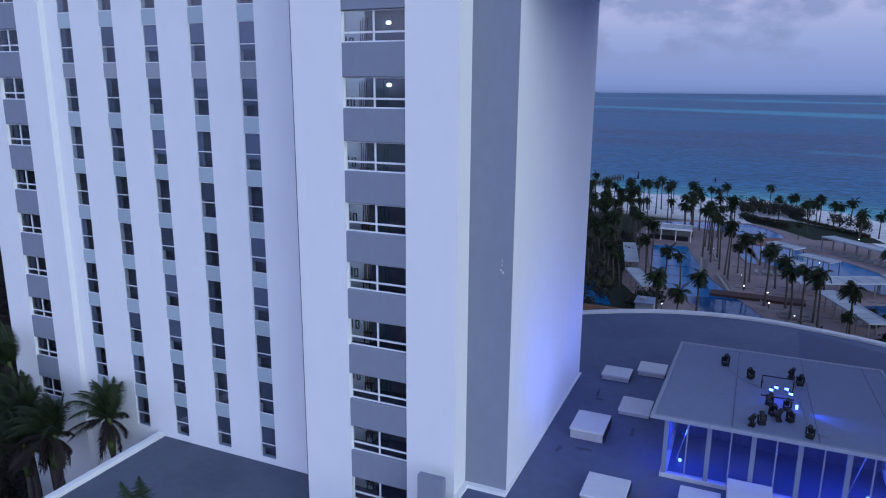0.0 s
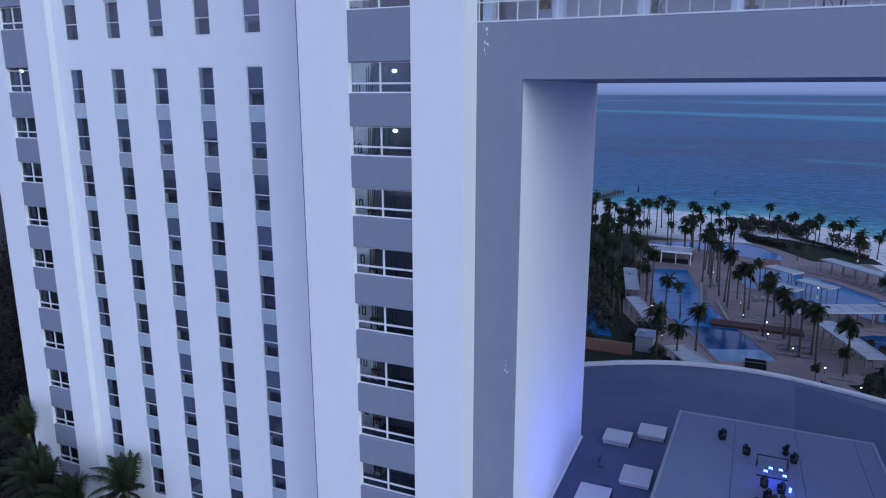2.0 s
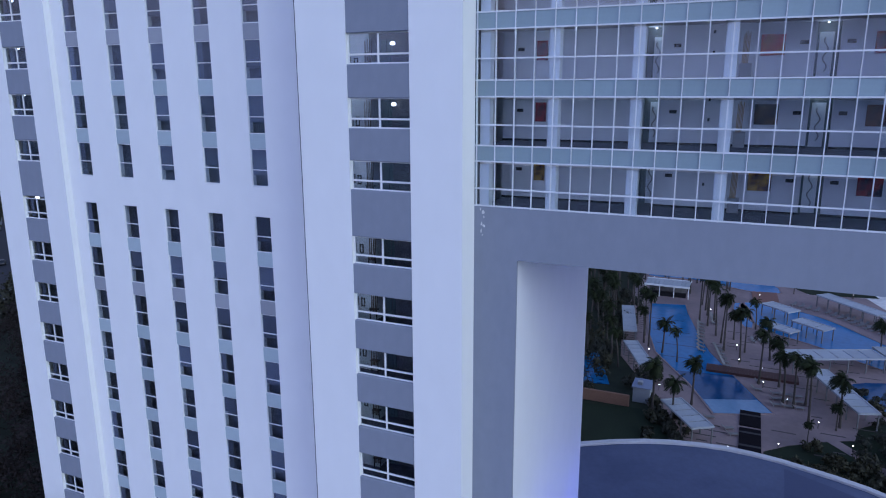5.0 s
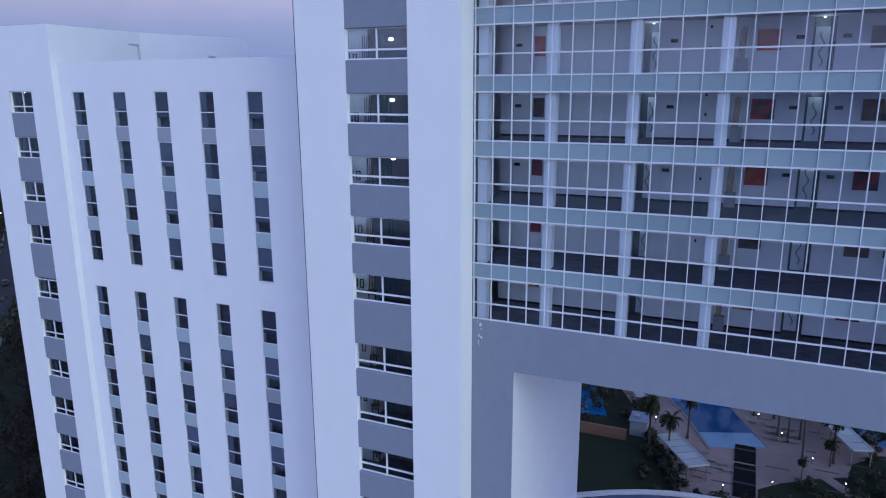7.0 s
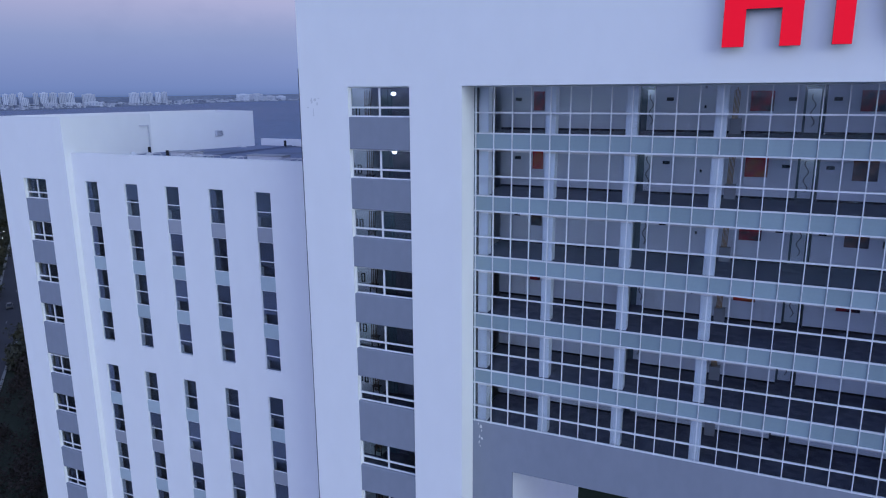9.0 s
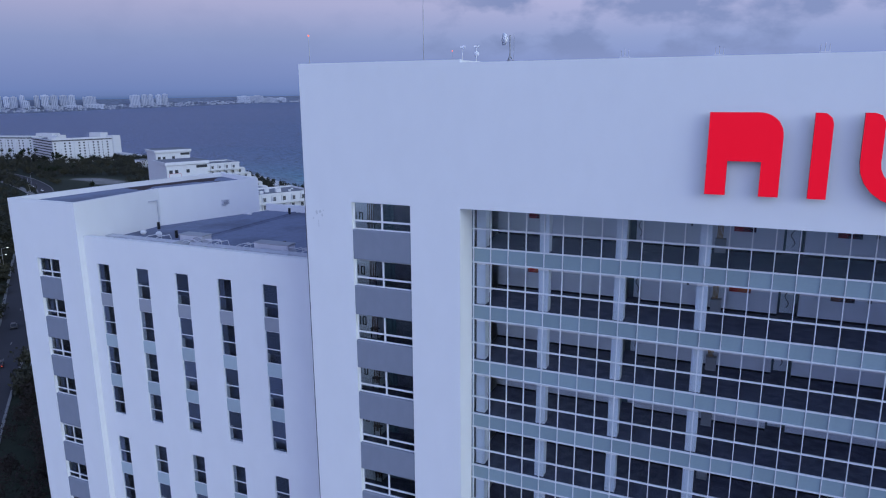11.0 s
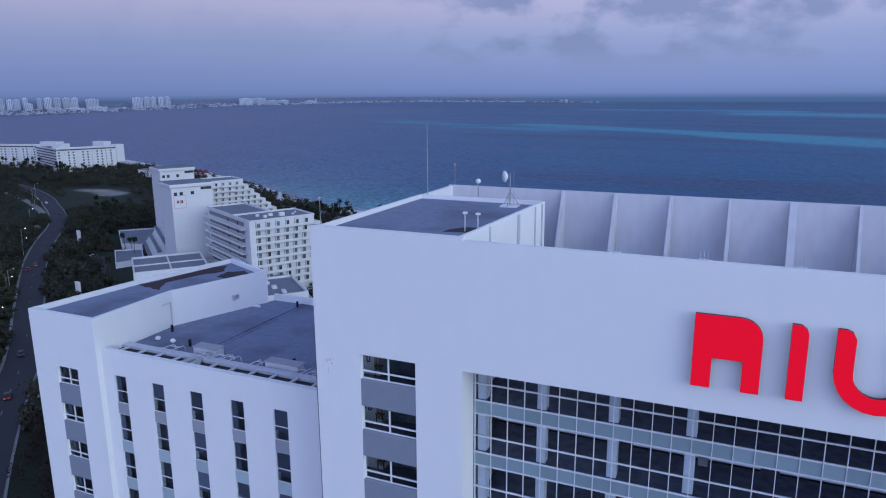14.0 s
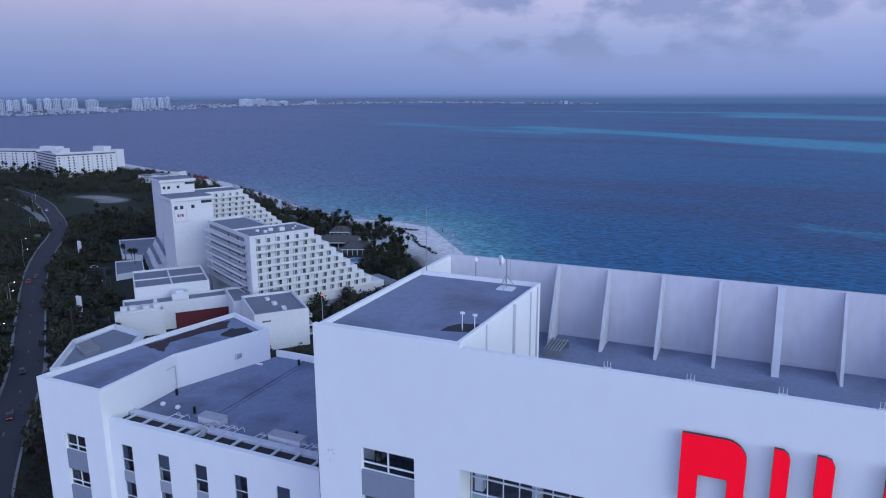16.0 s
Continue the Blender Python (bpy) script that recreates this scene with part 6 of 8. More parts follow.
for i in range(66):
    far_xy.append((-6 - rng.random() * 18, 112 + rng.random() * 80))
for i in range(11):
    far_xy.append((-8 + rng.random() * 26, 150 + rng.random() * 9 + 6 * (i % 2)))
for i in range(7):
    far_xy.append((8 + rng.random() * 14, 139 + rng.random() * 20))
seeds = [(x, y, k, s) for x, y, k, s in near] + [(x, y, rng.choice((1, 2, 3, 2) if x < 28 else (0, 4, 1)), rng.uniform(0.78, 1.05)) for x, y in far_xy]
used = set()
for x, y, k, s in seeds:
    h, ob = kinds[k]
    base = GROUND if y < 175 else GROUND - 0.25
    m = pose(x, y, base, rng.uniform(-2, 2), rng.uniform(-2, 2), rng.uniform(-35, 35)) @ Matrix.Diagonal((s, s, s, 1))
    if k not in used:
        used.add(k)
        ob.matrix_basis = m
        WP[ob] = Vector((x, y, base))
    else:
        o = copy_thing(ob, Matrix())
        o.matrix_basis = m

# royal palms beside the podium
ROYALLEAF = material("royal_palm_leaflets", (0.036, 0.054, 0.024), 0.65, var=0.5, scale=1.5, grain=9, spec=0.15, random_tint=0.3)
BROWNLEAF = material("brown_hanging_leaf", (0.034, 0.024, 0.02), 0.85, var=0.4, scale=1.5, grain=9, random_tint=0.3)
rk = []
for i, (h, fr) in enumerate(((10.2, 13), (14.5, 12))):
    blow = Vector((-0.55, -0.1, 0))
    tm, cm, sm = palm_meshes(60 + i, h, fr, 3.7, 26, blow, 0.26, 2.7, (0.7, 4.5), 0.03, 0.014, 0.22, 0.045, ROYALLEAF)
    dry = palm_meshes(80 + i, h, (11, 4)[i], 3.3, 22, Vector((-1.1, -0.1, 0)), 0.26, 2.7, (-0.45, 0.6), 0.12, 0.018, 0.24, 0.03, BROWNLEAF, False)[1]
    ob = thing("royal_palm", "royal palm with a green crownshaft and shaggy fronds", "palm", (0, 0, -250 - i), "royal palms")
    link("trunk", tm, ob)
    link("crown", cm, ob)
    link("dry_fronds", dry, ob, None, "brown hanging dry fronds")
    link("crownshaft", sm, ob, None, "smooth green crownshaft")
    rk.append(ob)
royal = [(-19.9, 0.2, 0, 1.02, 0), (-21.45, -2.7, 0, 1.015, 40), (-30.0, 0.2, 1, 0.92, 15), (-24.8, -3.2, 0, 0.9, 340), (3.0, -17.9, 1, 1.145, 0), (-27.8, -1.0, 0, 1.0, 10), (-26.4, -4.6, 0, 0.8, 350), (-25.6, -0.6, 0, 0.84, 20), (-25.9, -1.8, 0, 0.98, 5), (-23.6, -1.9, 0, 0.92, 352)]
used = set()
for x, y, k, s, a in royal:
    m = pose(x, y, GROUND, 0, 0, a) @ Matrix.Diagonal((s, s, s, 1))
    if k not in used:
        used.add(k)
        rk[k].matrix_basis = m
    else:
        o = copy_thing(rk[k], Matrix())
        o.matrix_basis = m

# ---- shrubs and woods: masses of small leaf clumps ----
LEAFW = material("woodland_leaves", (0.032, 0.035, 0.028), 0.8, var=0.45, scale=0.08, grain=0.6, second=(0.048, 0.045, 0.024), mix=(0.4, 0.65))


def clump_mesh(name, trees, leaf, seed, mat):
    """Many crowns of small tilted leaf blades: rows of (x, y, z, radius, height, blades)."""
    r = np.random.RandomState(seed)
    V, F = [], []
    base = 0
    for x, y, z, rad, hei, n in trees:
        d = r.normal(size=(n, 3))
        d /= np.linalg.norm(d, axis=1)[:, None]
        lump = 0.72 + 0.4 * np.sin(3 * np.arctan2(d[:, 1], d[:, 0]) + r.uniform(0, 6)) * np.cos(2.5 * d[:, 2] + r.uniform(0, 6))
        c = d * (r.uniform(0.35, 1.0, (n, 1)) ** 0.5) * lump[:, None] * np.array([rad, rad, hei * 0.5]) + np.array([x, y, z + hei * 0.55])
        u = r.normal(size=(n, 3))
        u /= np.linalg.norm(u, axis=1)[:, None]
        w = np.cross(u, d + 0.2 * r.normal(size=(n, 3)))
        w /= np.linalg.norm(w, axis=1)[:, None] + 1e-9
        s = leaf * r.uniform(0.5, 1.2, (n, 1))
        V.append(np.stack([c - u * s, c + w * s * 0.55, c + u * s, c - w * s * 0.55], 1).reshape(-1, 3))
        F.append(np.arange(base, base + 4 * n).reshape(n, 4))
        base += 4 * n
    me = bpy.data.meshes.new(name)
    me.from_pydata(np.concatenate(V).tolist(), [], np.concatenate(F).tolist())
    me.materials.append(mat)
    return me


def stuff(name, mesh, label, category):
    return tagged(new(name, mesh), label, category, kind="stuff")


rs = np.random.RandomState(5)
shr = [(rs.uniform(-10, -1), y, GROUND, rs.uniform(1.2, 2.2), rs.uniform(2, 4), 150) for y in np.linspace(78, 140, 60)]
shr += [(rs.uniform(3.5, 8.5), rs.uniform(84, 92), GROUND, 1.3, rs.uniform(2, 3.2), 120) for _ in range(12)]
shr += [(rs.uniform(8.5, 16), rs.uniform(63, 76), GROUND, rs.uniform(0.7, 1.2), rs.uniform(1, 1.8), 90) for _ in range(22)]
shr += [(rs.uniform(16, 56), rs.uniform(58, 65), GROUND, rs.uniform(1.0, 1.8), rs.uniform(1.2, 2.2), 130) for _ in range(50)]
shr += [(rs.uniform(34, 52), rs.uniform(65, 72), GROUND, rs.uniform(1.0, 2.0), rs.uniform(1.5, 2.6), 140) for _ in range(26)]
shr += [(20 + 0.5 * i, 186.5 - 0.5 * i + rs.uniform(-1, 1), GROUND, 1.3, 1.8, 110) for i in range(24)] + [(34 + 0.75 * i, 189 - 0.95 * i, GROUND, 1.0, 1.3, 90) for i in range(22)]
shr += [(rs.uniform(39.5, 44), rs.uniform(84, 99), GROUND, rs.uniform(0.6, 1.1), rs.uniform(0.8, 1.5), 80) for _ in range(20)] + [(rs.uniform(56, 66), rs.uniform(84, 120), GROUND, rs.uniform(1, 1.8), rs.uniform(1.2, 2.6), 110) for _ in range(30)]
for _ in range(70):
    s_ = rs.uniform()
    shr.append((7.6 + 7.4 * s_ + rs.uniform(-1.3, 0.2), 84 - 18.5 * s_ + rs.uniform(-0.8, 0.8), GROUND, rs.uniform(0.5, 1.0), rs.uniform(0.7, 1.6), 60))
shr += [(rs.uniform(27.5, 37), rs.uniform(57, 66.5), GROUND, rs.uniform(0.8, 1.5), rs.uniform(0.8, 1.9), 100) for _ in range(60)] + [(rs.uniform(38, 58), rs.uniform(58, 76), GROUND, rs.uniform(0.8, 1.7), rs.uniform(1.0, 2.4), 110) for _ in range(80)]
while len(shr) < 560:
    x, y = rs.uniform(26, 60), rs.uniform(57, 88)
    side = (x - 35.0) * 0.777 + (y - 77.6) * 0.629
    if y < 0.9 * x + 46.5 - max(0, x - 38) * 0.35 and abs(side) > 1.9 and (side < 0 or x > 38):
        shr.append((x, y, GROUND, rs.uniform(0.8, 1.6), rs.uniform(0.9, 2.2), 100))
shr += [(rs.uniform(20, 36), rs.uniform(192, 202), GROUND - 0.3, rs.uniform(1.5, 3), rs.uniform(2, 4.5), 160) for _ in range(22)]
for k in range(26):
    u = rs.uniform()
    shr.append((22 + 30 * u + rs.uniform(-1.5, 1.5), 206 - 31 * u ** 1.2 + rs.uniform(-2, 2), GROUND - 0.3, rs.uniform(1.6, 2.8), rs.uniform(2.5, 5), 170))
hedge = [(rs.uniform(-47, -30.5), rs.uniform(-9, 3), GROUND, rs.uniform(1.2, 2.6), rs.uniform(5, 9), 420) for _ in range(46)]
stuff("hedge_trees", clump_mesh("hedge_trees", hedge, 0.22, 4, BROWNLEAF), "nearly black dense trees beside the wing", "trees")
stuff("garden_shrubs", clump_mesh("garden_shrubs", shr, 0.32, 3, LEAFW), "dense dark green garden shrubs along the paths", "shrubs")

# ---- road, verge and cars ----
ASPH = material("asphalt", (0.050, 0.048, 0.057), 0.85, var=0.15, scale=0.1, grain=2.0)
KERBM = material("pale_kerb", (0.24, 0.235, 0.235), 0.85, var=0.15, scale=0.5, grain=4)


def ribbon(pts, half, z):
    """A road strip along a line of plan points, with a half-width for each."""
    bm = bmesh.new()
    v = [Vector((*p, 0)) for p in pts]
    prev = None
    for i, p in enumerate(v):
        d = (v[min(i + 1, len(v) - 1)] - v[max(i - 1, 0)]).normalized()
        n = Vector((-d.y, d.x, 0))
        row = [bm.verts.new((p.x + n.x * s, p.y + n.y * s, zz)) for s, zz in ((-half, z - 0.3), (-half, z), (half, z), (half, z - 0.3))]
        if prev:
            for j in range(3):
                bm.faces.new((prev[j], row[j], row[j + 1], prev[j + 1]))
        prev = row
    bmesh.ops.recalc_face_normals(bm, faces=bm.faces)
    return bm


def curve_through(pts, n=6):
    """Catmull-Rom points through a line."""
    P = [Vector(p) for p in pts]
    out = []
    for i in range(len(P) - 1):
        a, b, c, d = P[max(i - 1, 0)], P[i], P[i + 1], P[min(i + 2, len(P) - 1)]
        for k in range(n):
            t = k / n
            q = 0.5 * ((2 * b) + (c - a) * t + (2 * a - 5 * b + 4 * c - d) * t * t + (3 * b - a - 3 * c + d) * t ** 3)
            out.append((q.x, q.y))
    return out + [tuple(P[-1])]


way = curve_through([(-60, 0), (-110, 37), (-150, 70), (-184, 100.5), (-236.5, 140.4), (-292, 183), (-336, 221), (-381, 264), (-424, 296), (-462, 320), (-496, 341.5), (-558.5, 372), (-640, 400), (-760, 430)])
structure("road", ribbon(way, 4.8, GROUND + 0.06), ASPH, "dark asphalt boulevard curving along the hotels", "road")


def beside(pts, off):
    """The same line, set off to its left."""
    out = []
    for i, p in enumerate(pts):
        a_, b_ = Vector(pts[max(i - 1, 0)]), Vector(pts[min(i + 1, len(pts) - 1)])
        d = (b_ - a_).normalized()
        out.append((p[0] - d.y * off, p[1] + d.x * off))
    return out


structure("kerb_seaward", ribbon(beside(way, -5.1), 0.3, GROUND + 0.2), KERBM, "pale kerb along the road", "kerb")
structure("kerb_landward", ribbon(beside(way, 5.2), 0.45, GROUND + 0.2), KERBM, "pale kerb along the road", "kerb")
structure("road_west", ribbon(curve_through([(-200, 80), (-260, 122), (-330, 180), (-390, 232), (-420, 262)]), 4.5, GROUND + 0.05), ASPH, "second carriageway behind the palms", "road")
structure("forecourt", prism([(-214, 130), (-196, 120), (-186, 134), (-204, 150), (-246, 184), (-276, 212), (-286, 206), (-262, 186)], GROUND - 0.2, GROUND + 0.04), ASPH, "grey hotel forecourt and parking", "pavement")
structure("roundabout_lawn", prism(smooth_outline([(-405, 262), (-440, 300), (-520, 330), (-580, 330), (-540, 270), (-450, 235)], 2), GROUND - 0.2, GROUND + 0.05), LAWN, "dark lawn inside the road bend", "lawn")
structure("footpath", ribbon(curve_through([(-380, 248), (-412, 276), (-440, 296), (-498, 326), (-560, 352)]), 2.2, GROUND + 0.09), KERBM, "pale footpath inside the bend", "pavement")
structure("footpath_near", ribbon(curve_through([(-150, 82), (-190, 114), (-215, 134)]), 1.5, GROUND + 0.09), KERBM, "pale footpath by the hotel drive", "pavement")
for i in range(26):
    x, y = way[12 + 2 * i]
    x2, y2 = way[13 + 2 * i]
    d = Vector((x2 - x, y2 - y)).normalized() * 2.5
    mk = structure("lane_mark", ribbon([(x, y), (x + d.x, y + d.y)], 0.12, GROUND + 0.07), KERBM, "white lane dash on the road", "road marking")

GLASSDK = material("dark_car_glass", (0.02, 0.022, 0.028), 0.1, var=0.1)
TYRE = material("black_tyre", (0.015, 0.015, 0.015), 0.9, var=0.2)
TAIL = material("tail_lamp", (0.4, 0.02, 0.02), 0.3, emit=(1.0, 0.08, 0.05), power=1.4)


def car(x, y, yaw, colour, label, lit=False):
    c = thing("car", label, "car", (0, 0, 0), "cars on the road")
    paint = material("car_paint", colour, 0.3, var=0.05, spec=0.5)
    body = bmesh.new()
    prof = [(-2.1, 0.35), (-2.1, 0.8), (-1.6, 0.95), (2.0, 0.95), (2.15, 0.75), (2.15, 0.35)]
    for s in (-0.85, 0.85):
        f = [body.verts.new((a, s, b)) for a, b in prof]
        body.faces.new(f if s < 0 else f[::-1])
    body.verts.ensure_lookup_table()
    for i in range(6):
        j = (i + 1) % 6
        body.faces.new((body.verts[i], body.verts[6 + i], body.verts[6 + j], body.verts[j]))
    bmesh.ops.recalc_face_normals(body, faces=body.faces)
    part("body", bevel(body, 0.05), paint, c)
    cab = boxes((-1.2, 1.3, -0.72, 0.72, 0.95, 1.45))
    for v in cab.verts:
        if v.co.z > 1.2:
            v.co.x *= 0.7
            v.co.y *= 0.85
    part("cabin", cab, GLASSDK, c)
    part("roof", boxes((-0.85, 0.92, -0.6, 0.6, 1.45, 1.5)), paint, c)
    for px in (-1.35, 1.35):
        for s in (-0.8, 0.8):
            part("wheel", tube(bmesh.new(), (px, s - 0.1, 0.32), (px, s + 0.1, 0.32), 0.32, 0.32, 12), TYRE, c)
    if lit:
        for s in (-0.6, 0.6):
            part("tail_lamp", boxes((2.15, 2.18, s - 0.15, s + 0.15, 0.6, 0.75)), TAIL, c)
    c.matrix_basis = pose(x, y, GROUND + 0.06, 0, 0, yaw)
    return c


car(-285.4, 174.8, -38, (0.05, 0.01, 0.012), "dark red car with lit tail lamps", True)
car(-290.5, 182.5, -38, (0.04, 0.04, 0.05), "dark car on the boulevard", True)
car(-185.1, 100.3, -36, (0.03, 0.03, 0.035), "black car on the boulevard")
car(-158.4, 77.6, -36, (0.05, 0.02, 0.02), "dark maroon car on the boulevard", True)
car(-204.1, 131.3, 20, (0.6, 0.6, 0.62), "white car parked on the hotel drive")
car(-255.5, 187.8, 60, (0.6, 0.6, 0.62), "white car in the parking court")
car(-280.6, 206.6, 10, (0.55, 0.55, 0.58), "silver car in the parking court")
car(-468.4, 321.5, -30, (0.6, 0.6, 0.62), "white car in the road bend")
car(-411.7, 288.7, -40, (0.03, 0.03, 0.04), "dark car in the road bend")

WALLW = material("hotel_render", (0.64, 0.645, 0.66), 0.8, var=0.06, scale=0.08, grain=1.0)
DKWIN = material("dark_window", (0.03, 0.032, 0.04), 0.5, var=0.2, random_tint=0.5)
for x, y, h in ((-218.2, 148.4, 8.5), (-224, 152, 4.5), (-308.7, 221.8, 9)):
    s = thing("entrance_pylon", "white upright sign slab by the drive", "pylon", (x, y, GROUND))
    part("slab", bevel(boxes((x - 1.2, x + 1.2, y - 0.4, y + 0.4, GROUND, GROUND + h)), 0.1), WALLW, s)
for x, y in ((-262, 150), (-318, 196), (-250, 141), (-404, 262), (-498, 332), (-440, 292), (-213, 112), (-344, 214), (-522, 352)):
    s = thing("street_lamp", "street lamp with a pale head over the road", "street lamp", (x, y, GROUND), "street lamps")
    part("pole", tube(bmesh.new(), (x, y, GROUND), (x, y, GROUND + 8.5), 0.12, 0.08, 6), METAL, s)
    part("arm", tube(bmesh.new(), (x, y, GROUND + 8.4), (x + 1.6, y + 1.4, GROUND + 8.9), 0.06, 0.05, 6), METAL, s)
    part("head", ball(bmesh.new(), (x + 1.7, y + 1.5, GROUND + 8.85), 0.2, 8, 0.5), LAMPWHITE, s)
for x, y in ((-532, 282), (-524, 279), (-516, 276)):
    s = thing("monument_post", "short white post on the lawn", "post", (x, y, GROUND))
    part("post", boxes((x - 0.8, x + 0.8, y - 0.5, y + 0.5, GROUND, GROUND + 8)), WALLW, s)
red_h = thing("red_kiosk", "dark red kiosk with a flat roof on the lawn", "kiosk", (-520, 286, GROUND))
part("wall_shell", boxes((-527, -513, 282, 290, GROUND, GROUND + 4)), material("dark_red_render", (0.22, 0.03, 0.03), 0.8, var=0.15), red_h)
part("roof", boxes((-528, -512, 281, 291, GROUND + 4, GROUND + 4.5)), ROOF, red_h)

# ---- neighbouring terraced hotel ----
UX, VX = Vector((0.477, 0.879, 0)), Vector((-0.879, 0.477, 0))
C1 = Vector((-151.0, 171.0, 0))
REDMARK = material("dark_red_mark", (0.30, 0.03, 0.04), 0.6, var=0.1)


def oriented(origin):
    return Matrix(((UX.x, VX.x, 0, origin.x), (UX.y, VX.y, 0, origin.y), (0, 0, 1, origin.z), (0, 0, 0, 1)))


ROOFN = material("neighbour_roof", (0.20, 0.215, 0.255), 0.85, var=0.12, scale=0.1, grain=1.2)
BALC = material("balcony_door_glass", (0.10, 0.105, 0.12), 0.3, var=0.2, random_tint=0.75)
# flat dark tone stands in for the shade inside the hotel's recesses
RECESSDK = material("recess_shade", (0.26, 0.255, 0.27), 0.8, var=0.2, random_tint=0.3)


def terrace_hotel(origin, floors, run, label, scale_run=3.25, depth=18.0, back=True):
    """Stepped slab: each floor juts further towards the sea than the one above."""
    t = thing("terraced_hotel", label, "building", (0, 0, 0))
    t.matrix_basis = oriented(origin)
    top, fh = 9.7, 2.9
    door = to_mesh("balcony_door", boxes((0, 0.5, 0, 0.12, 0.1, 2.05), (0.58, 1.08, 0, 0.12, 0.1, 2.05)), BALC)
    side = to_mesh("balcony_divider", boxes((-0.1, 0.1, -0.9, 0, 0, 2.6)), WALLW)
    for i in range(floors):
        z1 = top - fh * i
        z0 = z1 - fh
        e = run + scale_run * i
        part("storey_wall", boxes((0.8, e, 0.0, depth, z0, z1)), WALLW, t)
        part("balcony_slab", boxes((2.2, e + 1.6, -1.6, depth * 0.75, z0 - 0.18, z0 + 0.1)), WALLW, t)
        part("balcony_parapet", boxes((2.2, e + 1.6, -1.62, -1.48, z0 + 0.1, z0 + 0.78)), WALLW, t)
        n = int((e - 3) / 3.7)
        for k in range(n):
            x = 3.0 + k * (e - 3.4) / n
            link("balcony_door", door, t, (x + 0.6, -0.08, z0 + 0.1))
            link("balcony_divider", side, t, (x, 0, z0 + 0.1))
    part("roof", boxes((0.8, run, 0.3, depth - 0.3, top, top + 0.12)), ROOFN, t)
    part("parapet", rim([(0.6, -0.2), (run + 0.2, -0.2), (run + 0.2, depth), (0.6, depth)], 0.35, top, top + 0.75), WALLW, t)
    e = run + scale_run * floors
    part("base", boxes((0.0, e + 3, -0.5, depth, GROUND, top - fh * floors)), WALLW, t)
    part("base_void", boxes((8, e, -0.56, -0.5, GROUND + 0.6, GROUND + 2.6)), RECESSDK, t)
    part("side_ramp", boxes((e + 3, e + 12, 2, depth, GROUND, GROUND + 4.2)), ROOFN, t)
    part("end_wall", boxes((-0.2, 2.2, -1.7, 0.6, GROUND, top + 0.4)), WALLW, t)
    if back:
        part("rear_wing", boxes((0.8, 17, depth, 46, GROUND, top)), WALLW, t)
        part("rear_roof", boxes((1.2, 16.6, depth, 45.6, top, top + 0.1)), ROOFN, t)
        part("rear_parapet", rim([(0.6, depth), (17, depth), (17, 46), (0.6, 46)], 0.35, top, top + 0.75), WALLW, t)
        slot = to_mesh("arched_window", boxes((-0.06, 0.06, 0, 1.1, 0, 1.4)), DKWIN)
        for i in range(7):
            z = top - 3.3 - 3.2 * i
            part("gallery_ledge", boxes((-1.2, 0.8, 4, 45.5, z - 0.2, z + 0.15)), WALLW, t)
            part("gallery_parapet", boxes((-1.25, -1.1, 4, 45.5, z + 0.15, z + 0.85)), WALLW, t)
            part("gallery_shade", boxes((0.74, 0.79, 6, 44, z + 0.9, z + 2.5)), RECESSDK, t)
            for b in (12, 22):
                link("arched_window", slot, t, (0.72, b, z + 0.7))
        for a, b, s in ((9, 6, 1.0), (12, 8, 1.2), (7.5, 10, 0.9), (15.5, 5.5, 1.5), (21, 6, 0.7), (24, 10, 0.6)):
            part("roof_unit", bevel(boxes((a, a + s * 1.4, b, b + s, top + 0.1, top + 0.1 + s)), 0.08), WALLW, t)
    return t


terrace_hotel(Vector((C1.x, C1.y, 0)), 9, 27.5, "white stepped hotel with rows of sea balconies")
o2 = C1 + UX * 23.5 + VX * 132.5
terrace_hotel(Vector((o2.x, o2.y, 0)), 9, 27.5, "second white stepped hotel block beyond the first", back=False)


def lift_tower(a, b, w, d, top, sign_on, label):
    o = C1 + UX * a + VX * b
    t = thing("lift_tower", label, "building", (0, 0, 0))
    t.matrix_basis = oriented(Vector((o.x, o.y, 0)))
    part("shaft", boxes((0, w, 0, d, GROUND, top)), WALLW, t)
    part("cornice", bevel(boxes((-0.7, w + 0.7, -0.7, d + 0.7, top, top + 1.4)), 0.15), WALLW, t)
    part("roof", boxes((-0.3, w + 0.3, -0.3, d + 0.3, top + 1.4, top + 1.5)), ROOFN, t)
    for x in (1.0, 3.4, 8.2):
        part("square_window", boxes((x, x + 1.4, -0.06, 0, top - 3.4, top - 2.0)), DKWIN, t)
    part("louvre", boxes((w * 0.72, w - 0.2, -0.06, 0, top - 1.6, top - 0.4)), DKWIN, t)
    if sign_on:
        p = part("sign_panel", boxes((1.0, 5.8, -0.15, 0, 9.4, 14.6)), WALLW, t, "white sign panel with red marks")
        part("panel_edge", boxes((0.8, 6.0, -0.08, -0.01, 9.2, 14.8)), material("pink_edge", (0.6, 0.35, 0.38), 0.6), p)
        for x, wd2 in ((2.0, 0.8), (3.2, 0.3), (3.8, 0.8)):
            part("red_mark", boxes((x, x + wd2, -0.18, -0.15, 11.4, 12.7)), REDMARK, p)
    return t


lift_tower(-11.2, 54.8, 17.5, 16, 18.2, True, "tall white lift tower with a small red marked sign")
lift_tower(4.4, 126, 17.5, 16, 18.2, False, "tall plain white lift tower beyond the first")


B0, B1 = (-188.0, 149.1), (-128.1, 144.1)      # near corners of the ballroom and of the low white block
low_blocks = {}


